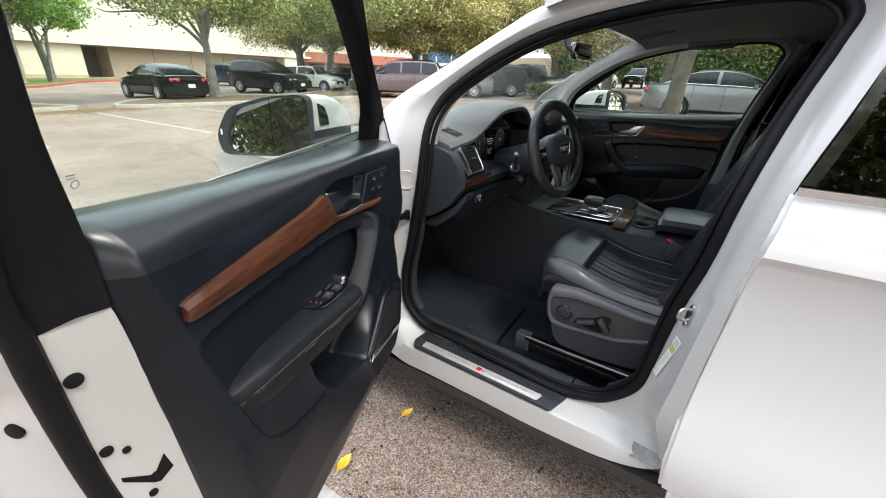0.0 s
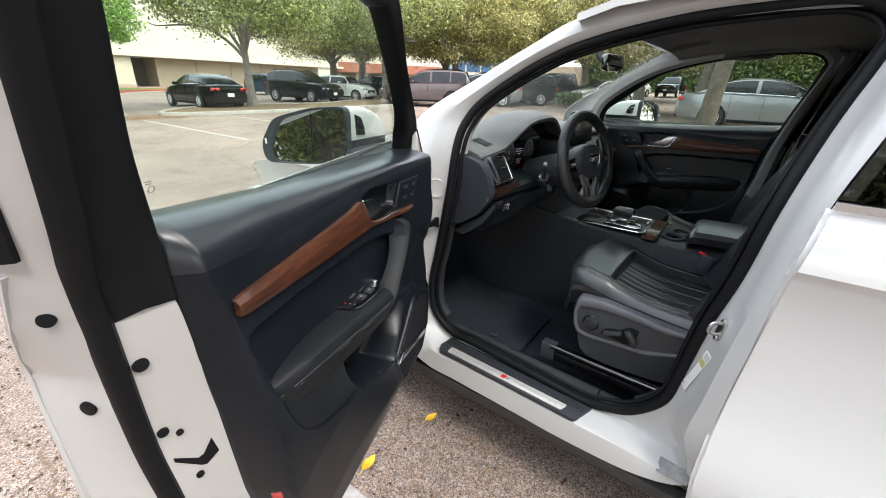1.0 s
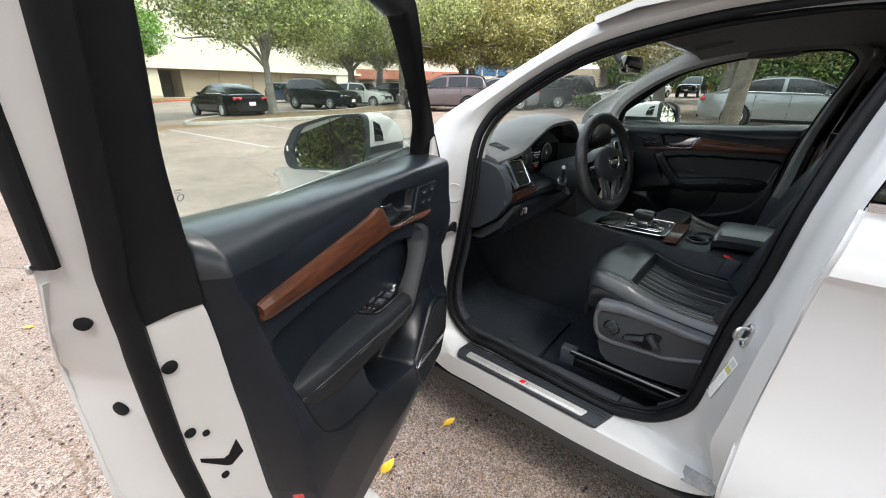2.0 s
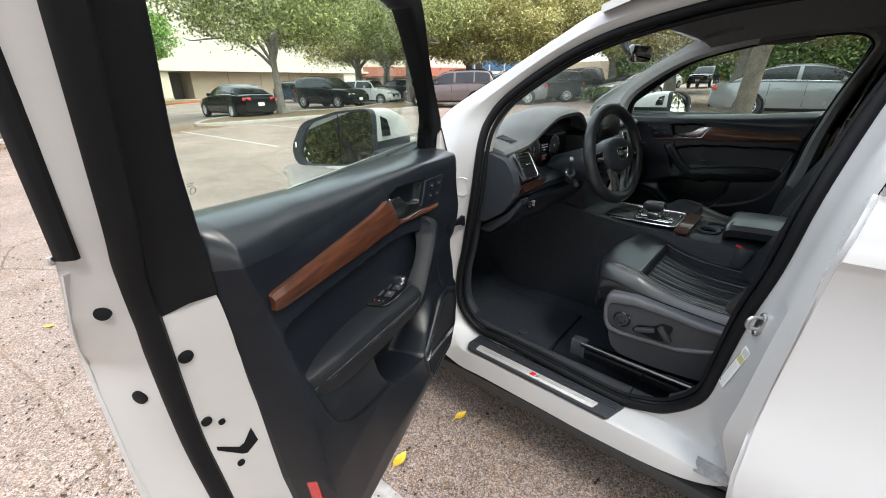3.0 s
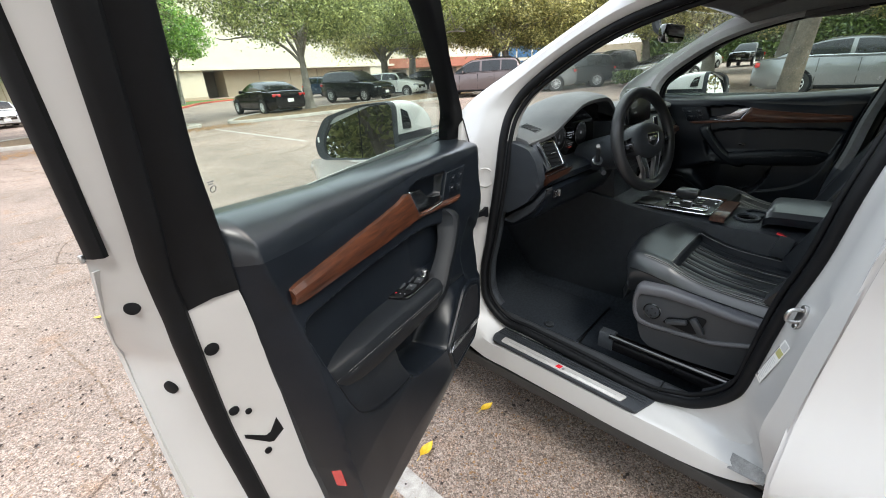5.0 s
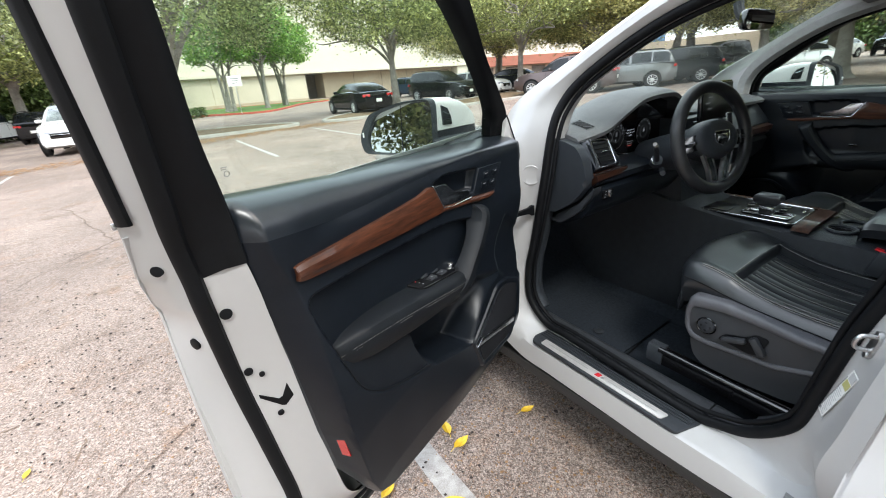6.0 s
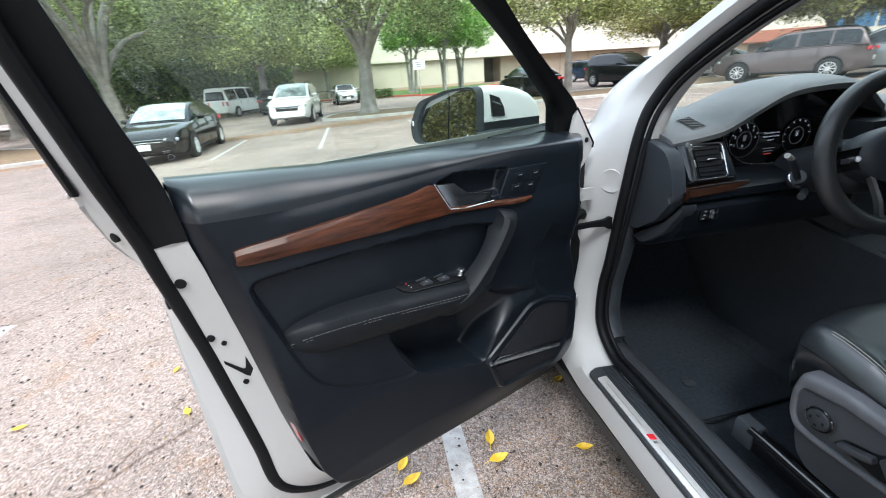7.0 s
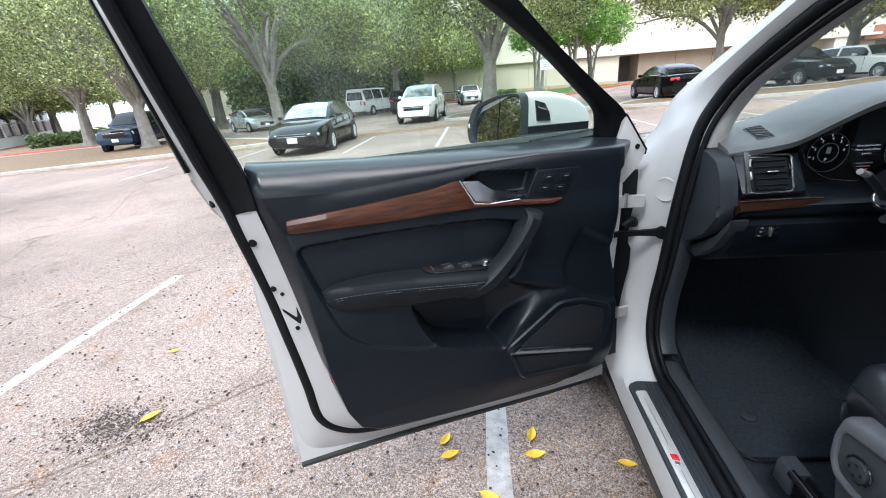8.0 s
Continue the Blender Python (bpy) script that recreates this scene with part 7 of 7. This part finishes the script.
    part("grille", box((W * 1.0, .06, .36 if shape == "pickup" else .20), (0, L * .496, zb - .08), .03), PIANO, car_ob)
    part("grille_bar", box((W * .9, .02, .018), (0, L * .502, zb - .05), .005), CHROME, car_ob)
    part("air_intake", box((W * 1.3, .06, .12), (0, L * .492, s["low"] + .17), .03), RUBBER, car_ob)
    part("number_plate", box((.30, .012, .15), (0, L * .503, s["low"] + .27), .004), PAPER, car_ob)
    part("number_plate", box((.30, .012, .15), (0, -L * .501, s["low"] + .42), .004), PAPER, car_ob)
    part("rear_bumper", box((W * 1.5, .07, .14), (0, -L * .492, s["low"] + .16), .03), RUBBER, car_ob)
    for side in (-1, 1):
        for wy in (s["wb"] * .5 + L * .01, -s["wb"] * .5 + L * .01):
            part("wheel_arch", disc(s["r"] * 1.13, .02, (side * (W - .012), wy, s["r"] * 1.04), "x", 24), RUBBER, car_ob)
            wheel_at(side * (W - .085), wy, car_ob, s["r"], .20, 10 if shape != "pickup" else 6, side)
        part("sill_trim", box((.05, s["wb"] - s["r"] * 2.5, .09), (side * W * .955, L * .01, s["low"] + .05), .015), RUBBER, car_ob)
        for fy in ((.16, -.03, -.20) if shape != "pickup" else (.15, -.03, -.19)):
            top, low = interp(fy, s["belt"]) - .06, s["low"] + .14
            part("door_seam", box((.022, .012, top - low), (side * W * .984, fy * L, (top + low) / 2), 0), RUBBER, car_ob)
        part("fog_light_recess", box((.22, .06, .09), (side * W * .66, L * .486, s["low"] + .18), .02), PIANO, car_ob)
    if shape == "suv" or shape == "van":
        for side in (-1, 1):
            part("roof_rail", tube(curve([(side * W * .60, tr + .15, H - .02), (side * W * .60, tr + .35, H + .035), (side * W * .60, tf - .35, H + .035), (side * W * .60, tf - .1, H - .02)], 4), .018, 6), RUBBER, car_ob)
    if shape == "pickup":
        part("bed_cover", box((W * 1.62, L * .34, .03), (0, -L * .31, interp(-.3, s["belt"]) + .03), .01), RUBBER, car_ob)
    return car_ob


SHADE_GLASS = material("windscreen_with_silver_sunshade", (0.035, 0.045, 0.048), 0.15, 0.2, coat=1.0, color2=(0.42, 0.48, 0.47), vary=0.35, scale=3.2)
parked_car("sedan", "black four-door sedan parked beside a tree, seen from behind", "sedan", P_BLACK, 9.35, 22.6, 91)
parked_car("compact_suv", "dark charcoal compact SUV parked facing the lane", "suv", P_DARK, 17.6, 25.8, -80)
parked_car("small_hatchback", "cream white small hatchback with dark roof edge", "hatch", P_WHITE, 22.6, 27.4, -72, scale=1.03)
parked_car("sedan", "dark slate sedan parked behind a tree", "sedan", P_DARK, 29.3, 29.6, -62)
parked_car("large_suv", "bronze mauve large SUV parked at an angle", "suv", P_MAUVE, 22.1, 18.2, 119, scale=1.06)
parked_car("hatchback", "blue compact crossover parked near the building", "suv", P_BLUE, 22.6, 38.0, -75, scale=.88)
parked_car("sedan", "glossy black sedan with a silver sunshade behind the windscreen", "sedan", P_BLACK, -5.38, 11.55, -88, shades=True)
parked_car("large_suv", "pearl white SUV with a dark grille, parked nose-out", "suv", P_WHITE, -3.05, 19.3, -94, shades=True)
parked_car("passenger_van", "white passenger van with rear doors to the lane", "van", P_WHITE, -7.6, 28.3, 72)
parked_car("compact_suv", "dark compact SUV parked between van and white SUV", "suv", P_BLACK, -4.9, 27.2, 80, scale=.93)
parked_car("hatchback", "dark hatchback parked under trees", "suv", P_BLACK, -13.6, 24.4, 112, scale=.9)
parked_car("sedan", "silver sedan parked behind the planting strip", "sedan", P_SILVER, -12.2, 20.4, -40)
parked_car("pickup_truck", "slate blue pickup truck with a broad chrome-edged grille", "pickup", P_BLUE, -20.55, 22.8, -72, 0, 1.10)
parked_car("sedan", "white sedan parked behind the hedge and trunks", "sedan", P_WHITE, -41.0, 40.5, 200, 0)
parked_car("hatchback", "light grey hatchback in the far row", "hatch", P_SILVER, -1.0, 32.6, -82)
parked_car("sedan", "red sedan in the far row", "sedan", P_RED, -16.6, 29.5, 75)
parked_car("large_suv", "grey SUV parked tail towards the lane", "suv", P_GREY, 26.6, 16.9, 119)
parked_car("large_suv", "dark SUV parked beside a grey one", "suv", P_DARK, 31.4, 16.4, 125)
parked_car("pickup_truck", "black pickup truck in the far row", "pickup", P_BLACK, 37.5, 15.6, 140)
parked_car("sedan", "silver sedan in the far row", "sedan", P_SILVER, 41.5, 12.6, 150)


parked_car("fastback_sedan", "mid grey fastback sedan parked side-on beyond a tree", "sedan", P_GREY, 16.8, -.72, -90, 0, 1.09)
parked_car("pickup_truck", "black pickup truck far across the lot", "pickup", P_BLACK, 47, 7.5, 178, slope(47, 7.5))
parked_car("jeep", "black off-roader far across the lot", "suv", P_BLACK, 50, 4.8, 178, slope(50, 4.8), .95)
parked_car("sedan", "white sedan far across the lot", "sedan", P_WHITE, 44, 10.5, 165, slope(44, 10.5))
parked_car("pickup_truck", "dark pickup truck far across the lot", "pickup", P_DARK, 52, 1.6, 178, slope(52, 1.6))


# ---- trees ----
def crown_mesh(seed, radius, height, base, leaf, count, mat, per, hollow=0.0):
    """Clumps of small leaves round limb ends, ragged and with gaps."""
    rng = np.random.default_rng(seed)
    clumps = []
    while len(clumps) < count:
        p = rng.uniform(-1, 1, 3)
        r = np.linalg.norm(p)
        lump = .78 + .22 * math.sin(3.1 * p[0] + seed) * math.cos(2.7 * p[1] + 2 * p[2] + seed)
        if r > lump or r < .42 or p[2] < -.50 or (p[2] < .05 and math.hypot(p[0], p[1]) < hollow):
            continue
        clumps.append((p[0] * radius, p[1] * radius, base + height * .42 + p[2] * height * .55 - .10 * radius * (p[0] ** 2 + p[1] ** 2)))
    c = np.repeat(np.array(clumps), per, axis=0)
    n = len(c)
    c = c + rng.normal(0, 1, (n, 3)) * np.array([.40, .40, .26]) * (radius / 5)
    a, b = rng.uniform(0, 2 * np.pi, n), rng.normal(0, .7, n)
    ax = np.stack([np.cos(a) * np.cos(b), np.sin(a) * np.cos(b), np.sin(b)], 1)
    side = np.cross(ax, rng.normal(0, 1, (n, 3)))
    side /= np.linalg.norm(side, axis=1, keepdims=True)
    ln = leaf * rng.uniform(.7, 1.3, (n, 1))
    v = np.stack([c - ax * ln, c + side * ln * .45, c + ax * ln, c - side * ln * .45], 1).reshape(-1, 3)
    me = bpy.data.meshes.new("crown")
    me.from_pydata(v.tolist(), [], np.arange(4 * n).reshape(-1, 4).tolist())
    me.materials.append(mat)
    return me


def trunk_bm(seed, height, r0, spread, stems=1, limbs=9, bend=None, rise=(.35, 1.0)):
    """Fluted trunk with a flared foot, forking into rising limbs."""
    rnd = random.Random(seed)
    pieces = []
    for k in range(stems):
        lx, ly = rnd.uniform(-.25, .25) * height * .5, rnd.uniform(-.25, .25) * height * .4
        lx, ly = bend or (lx, ly)
        ox, oy = (rnd.uniform(-.35, .35), rnd.uniform(-.35, .35)) if stems > 1 else (0, 0)
        rings = []
        for i in range(13):
            s = i / 12
            zz = height * s
            r = r0 * (1 - .45 * s) * (1 + .7 * math.exp(-s * 16)) * (1 if stems == 1 else .6)
            ring = []
            for q in range(18):
                t = 2 * math.pi * q / 18
                flute = 1 + .13 * math.sin(3 * t + seed + 2 * s) + .10 * math.sin(5 * t + 1.7 * seed) * (1 - .5 * s) + .22 * math.exp(-s * 14) * math.sin(4 * t + seed)
                ring.append((ox + lx * s * s + r * flute * math.cos(t), oy + ly * s * s + r * flute * math.sin(t), zz - .05))
            rings.append(ring)
        pieces.append(loft(rings))
        n = limbs if stems == 1 else max(3, limbs // stems)
        for j in range(n):
            a = 2 * math.pi * (j + rnd.uniform(-.3, .3)) / n
            s0 = rnd.uniform(.62, .97)
            p0 = Vector((ox + lx * s0 * s0, oy + ly * s0 * s0, height * s0))
            ln = spread * rnd.uniform(.65, 1.0)
            up = rnd.uniform(*rise)
            pts = [p0 + Vector((math.cos(a) * ln * q + rnd.uniform(-.12, .12) * ln * q, math.sin(a) * ln * q + rnd.uniform(-.12, .12) * ln * q, ln * (up * q ** .8 + .12 * math.sin(5 * q)))) for q in (0, .15, .35, .6, .85, 1.0)]
            rr = r0 * .42 * (.6 if stems > 1 else 1)
            path = curve(pts, 3)
            pieces.append(tube(path, [rr * (1 - .85 * i / (len(path) - 1)) for i in range(len(path))], 8))
            for side in (-1, 1):
                m0 = Vector(pts[3])
                tip = m0 + Vector((math.cos(a + side * .8) * ln * .5, math.sin(a + side * .8) * ln * .5, ln * .35))
                pieces.append(tube([m0, m0.lerp(tip, .5) + Vector((0, 0, .1)), tip], [rr * .4, rr * .25, rr * .06], 6))
    return join(*pieces)


def tree(name, label, seed, x, y, height, r0, radius, crown_h, base, leaf, count, mat, stems=1, turn=0, per=110, bark=BARK, bend=None, limbs=11, hollow=0.0, rise=(.35, 1.0)):
    x, y, z = lay(x, y)
    t = thing(name, label, "tree", pose(x, y, z, 0, 0, turn))
    part("trunk", trunk_bm(seed, height, r0, radius * .85, stems, limbs, bend, rise), bark, t, "fluted trunk with spreading limbs", smooth=60)
    part("crown", crown_mesh(seed, radius, crown_h, base, leaf, count, mat, per, hollow), mat, t, "loose crown of small leaves", smooth=0)
    return tagged(t, group="lot trees")


t_mid = tree("fig_tree", "fig tree with a pale grey trunk and loose green crown", 11, 11.2, 21.4, 3.3, .195, 4.9, 6.4, 2.5, .072, 280, LEAVES, turn=20, per=170)
t_big = tree("fig_tree", "large spreading fig tree with heavy pale limbs", 5, .15, 19.7, 3.2, .40, 6.2, 8.5, 2.5, .068, 400, LEAVES_OLIVE, limbs=15, per=190, hollow=.55, rise=(.75, 1.6))
t_olive = tree("fig_tree", "olive-green fig tree in a planting strip", 8, 33, 23.5, 2.9, .30, 5.2, 7.5, 1.7, .082, 250, LEAVES_GOLD, per=190)
t_far = tree("fig_tree", "green fig tree in the far planting", 17, -26, 20, 3.3, .28, 5.0, 6.8, 2.3, .11, 230, LEAVES, per=100)
t_bright = tree("slender_tree", "multi-stemmed slender tree with bright green crown", 14, 8.6, 41.5, 4.2, .26, 4.0, 6.6, 3.4, .13, 220, LEAVES_BRIGHT, stems=3, per=60)


def again(src, x, y, turn, scale=1.0, label="", flat=False):
    x, y, z = (x, y, slope(x, y)) if flat else lay(x, y)
    t = copy_thing(src, pose(x, y, z, 0, 0, turn) @ Matrix.Scale(scale, 4))
    t.matrix_basis = pose(x, y, z, 0, 0, turn) @ Matrix.Scale(scale, 4)
    return tagged(t, label)


again(t_mid, 24.0, 24.2, 130, 1.0)
again(t_bright, 5.4, 40.5, 70, .95)
again(t_bright, 11.2, 44.5, 200, .9)
for x, y, a, s in ((40, 30, 40, 1.1), (28.5, 36, 100, 1.15), (46, 24, 170, 1.1), (36, 40, 250, 1.2), (52, 18, 300, 1.1), (58, 28, 20, 1.3)):
    again(t_olive, x, y, a, s)
for x, y, a, s in ((-10.9, 20.8, 190, 1.15), (-24.8, 20.4, 260, 1.1)):
    again(t_big, x, y, a, s)
again(t_big, -18.4, 20.8, 75, .92, flat=True)
again(t_big, -31.0, 30.2, 20, 1.15, flat=True)
for x, y, a, s in ((-62, 68, 10, 1.7), (-50, 60, 120, 1.7), (-42, 54, 200, 1.6), (-52, 48, 250, 1.2), (-33, 52, 310, 1.5), (-26, 50, 70, 1.4), (-36, 45, 160, 1.2)):
    again(t_far, x, y, a, s, flat=True)
for x, y, a, s in ((-14.5, 28, 80, 1.35), (-7.5, 34, 160, 1.4), (-20, 30, 240, 1.6), (-30, 26, 310, 1.5), (-5.5, 26.5, 20, 1.05), (-10, 31, 60, 1.4), (-25, 22, 30, 1.5), (-17, 24, 200, 1.3), (-2.5, 44, 50, 1.1), (-12, 46, 120, 1.4), (-30, 48, 200, 1.6)):
    again(t_far, x, y, a, s)
for x, y, a, s in ((22, -5, 10, 1.0), (26.5, 2.5, 100, 1.0), (33, -9, 190, 1.1), (30, 6.5, 280, .95), (24, -14, 60, 1.1), (60, 6, 150, 1.4), (62, -6, 250, 1.4), (66, 16, 30, 1.4), (40, -14, 330, 1.3)):
    again(t_olive, x, y, a, s)
tree("fig_tree", "leaning brown-barked tree beside the white car", 21, 7.4, .07, 5.2, .125, 5.0, 6.0, 4.6, .055, 200, LEAVES, bark=BARK_BROWN, bend=(.1, -.7), per=170)


again(t_far, -9.0, -4.6, 60, 1.1)
again(t_olive, -12.5, .8, 10, 1.0)
again(t_big, -5.6, -8.6, 140, .90, "large fig tree whose crown hangs over the car")
again(t_far, -15, -9, 200, 1.2)
# Extra tree added behind the view to keep sky light off the jambs.
again(t_big, 1.0, -11.5, 35, 1.0, "large fig tree added behind the parked car to shade it")


def hedge(x0, y0, x1, y1, h, w, seed, q=.10, dense=420):
    rng = np.random.default_rng(seed)
    n = int(dense * math.hypot(x1 - x0, y1 - y0) * w)
    s = rng.random((n, 1))
    d = np.array([x1 - x0, y1 - y0])
    nn = np.array([-d[1], d[0]]) / np.linalg.norm(d)
    z0 = slope((x0 + x1) / 2, (y0 + y1) / 2)
    xy = np.array([x0, y0]) + s * d + rng.uniform(-.5, .5, (n, 1)) * w * nn
    c = np.concatenate([xy, rng.random((n, 1)) ** .6 * h * rng.uniform(.8, 1.05, (n, 1)) + z0], 1)
    ax = rng.normal(0, 1, (n, 3))
    ax /= np.linalg.norm(ax, axis=1, keepdims=True)
    sd = np.cross(ax, rng.normal(0, 1, (n, 3)))
    sd /= np.linalg.norm(sd, axis=1, keepdims=True)
    v = np.stack([c - ax * q, c + sd * q * .5, c + ax * q, c - sd * q * .5], 1).reshape(-1, 3)
    me = bpy.data.meshes.new("hedge")
    me.from_pydata(v.tolist(), [], np.arange(4 * n).reshape(-1, 4).tolist())
    me.materials.append(BUSH)
    return tagged(part("hedge", me, BUSH, smooth=0), "low clipped green hedge along a kerb", "hedge", kind="stuff")


hedge(-42, 35.2, -36.5, 38, 1.3, 1.5, 1, .14)
hedge(-1.5, 36.5, 3.0, 37.5, .8, 1.0, 2)
hedge(-22, 36.0, -5.0, 37.5, 4.6, 2.2, 6, .17, 620)
hedge(22, 8.5, 42, 11.5, .6, 1.0, 4)
hedge(62, -34, 63, 22, 6.0, 3.0, 7, .22, 640)


# ---- buildings ----
def wall_box(name, parent, x0, x1, y0, y1, z0, z1, mat, label=""):
    return part(name, box((x1 - x0, y1 - y0, z1 - z0), ((x0 + x1) / 2, (y0 + y1) / 2, (z0 + z1) / 2), .03, 1), mat, parent, label)


store = thing("department_store", "long cream stucco store with a ledge over recessed bays", "building", pose(2, 53.2, .15, 0, 0, 5))
wall_box("upper_wall", store, -14, 50, 0, 14, 3.4, 11.5, STUCCO, "plain cream upper wall")
wall_box("ledge", store, -14.2, 50.2, -.35, .3, 3.1, 3.4, STUCCO)
wall_box("base_wall", store, -14, 15.0, .15, 10, -.6, 3.1, STUCCO_WARM, "warm tan lower wall")
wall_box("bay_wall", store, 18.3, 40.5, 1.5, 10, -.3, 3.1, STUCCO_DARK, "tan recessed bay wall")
wall_box("recess_back", store, 15.0, 18.3, 4.0, 10, -.3, 3.1, VOID_SHADE)
wall_box("pier", store, 40.5, 43.5, -.1, 10, -.3, 3.1, STUCCO)
wall_box("door_frame", store, 17.9, 18.3, 1.4, 4.0, -.3, 3.1, STUCCO_DARK)
for px in (22.5, 27, 31.5, 36):
    wall_box("reveal_joint", store, px, px + .06, 1.47, 1.6, 0, 3.1, VOID_SHADE)
for px in (-8, -2, 4, 10):
    wall_box("panel_joint", store, px, px + .05, .135, .16, -.2, 3.1, STUCCO_DARK)
wall_box("plinth", store, -14, 15.0, .05, .15, -.6, .30, STUCCO_DARK)
wall_box("wall_joint", store, -14, 50, -.012, .02, 6.9, 6.96, STUCCO_DARK)
annex = thing("store_annex", "red-brown banded entrance block of the store", "building", pose(46.2, 57.6, .4, 0, 0, -18))
wall_box("fascia", annex, 0, 22, -.3, 8, 2.4, 3.9, BROWN_BAND, "red-brown fascia")
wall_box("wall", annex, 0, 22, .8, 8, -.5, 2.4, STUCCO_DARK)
wall_box("upper_wall", annex, 0, 22, .2, 8, 3.9, 9.5, STUCCO)
for px in (1.5, 6.5, 11.5, 16.5):
    wall_box("doorway", annex, px, px + 2.6, .72, .9, 0, 2.2, VOID_SHADE)


def tower(name, label, x, y, w, d, h, turn, floors, bays):
    t = thing(name, label, "building", pose(x, y, 0, 0, 0, turn))
    part("wall", box((w, d, h), (0, 0, h / 2), .05, 1), STUCCO, t)
    for f in range(floors):
        for b in range(bays):
            zc, xc = h * (f + .5) / floors, -w / 2 + w * (b + .5) / bays
            part("window", box((w / bays * .90, .2, h / floors * .82), (xc, -d / 2 - .03, zc), .02, 1), BLUE_GLASS, t)
    return t


tower("office_tower", "tall office tower with blue glass windows", 30, 92, 34, 20, 34, 5, 9, 10)
tower("office_tower", "office tower with blue glass windows behind trees", 86, 66, 30, 20, 30, -50, 8, 9)
pavilion = thing("low_pavilion", "low pavilion with white framed windows behind trees", "building", pose(-57, 49, slope(-57, 49), 0, 0, 122))
wall_box("roof_slab", pavilion, -16, 9.6, -.2, 6, 4.2, 4.5, STUCCO_DARK)
wall_box("dado_wall", pavilion, -16, 9.4, 0, 6, -.3, 1.5, SIGN_WHITE, "white lower wall")
wall_box("rail", pavilion, -16, 9.4, -.06, .10, 2.85, 2.97, SIGN_WHITE)
for i in range(9):
    wall_box("post", pavilion, -16 + 2.8 * i, -15.86 + 2.8 * i, -.06, .12, 1.5, 4.2, SIGN_WHITE)
    wall_box("window", pavilion, -15.84 + 2.8 * i, -13.24 + 2.8 * i, .15, .25, 1.5, 4.2, FAR_GLASS)
far_hall = thing("far_hall", "pale far building behind the parking rows", "building", pose(-6, 72, -.6, 0, 0, 8))
wall_box("wall", far_hall, -45, 7, 0, 10, 0, 6.5, STUCCO)
brick_hall = thing("far_store", "tan far building behind trees", "building", pose(78, 0, 1.0, 0, 0, 95))
wall_box("wall", brick_hall, -40, 40, 0, 10, 0, 3.4, STUCCO_DARK)
for i in range(12):
    wall_box("window", brick_hall, -38 + 6.5 * i, -34.5 + 6.5 * i, -10.06 + 10, .1, 1.0, 3.6, FAR_GLASS)

sign = thing("parking_sign", "white sign board on a thin post in the lawn", "sign", pose(5.1, 34.4, slope(5.1, 34.4) + .1, 0, 0, -5))
part("post", tube([(0, 0, 0), (0, 0, 2.35)], .03, 8), STEEL, sign)
part("board", box((.95, .03, .72), (0, -.05, 2.25), .01), SIGN_WHITE, sign)
for i in range(3):
    part("text_bar", box((.6 - .12 * i, .004, .05), (0, -.067, 2.42 - .15 * i)), PRINT_GREY, sign)
fence = thing("railing", "dark metal railing in front of the far building", "fence", pose(-4, 38.5, slope(-4, 38.5), 0, 0, 4))
part("rail", tube([(-5, 0, 1.05), (5, 0, 1.05)], .03, 6), RUBBER, fence)
part("rail", tube([(-5, 0, .15), (5, 0, .15)], .03, 6), RUBBER, fence)
for i in range(26):
    part("picket", tube([(-5 + .4 * i, 0, .15), (-5 + .4 * i, 0, 1.05)], .015, 4), RUBBER, fence)
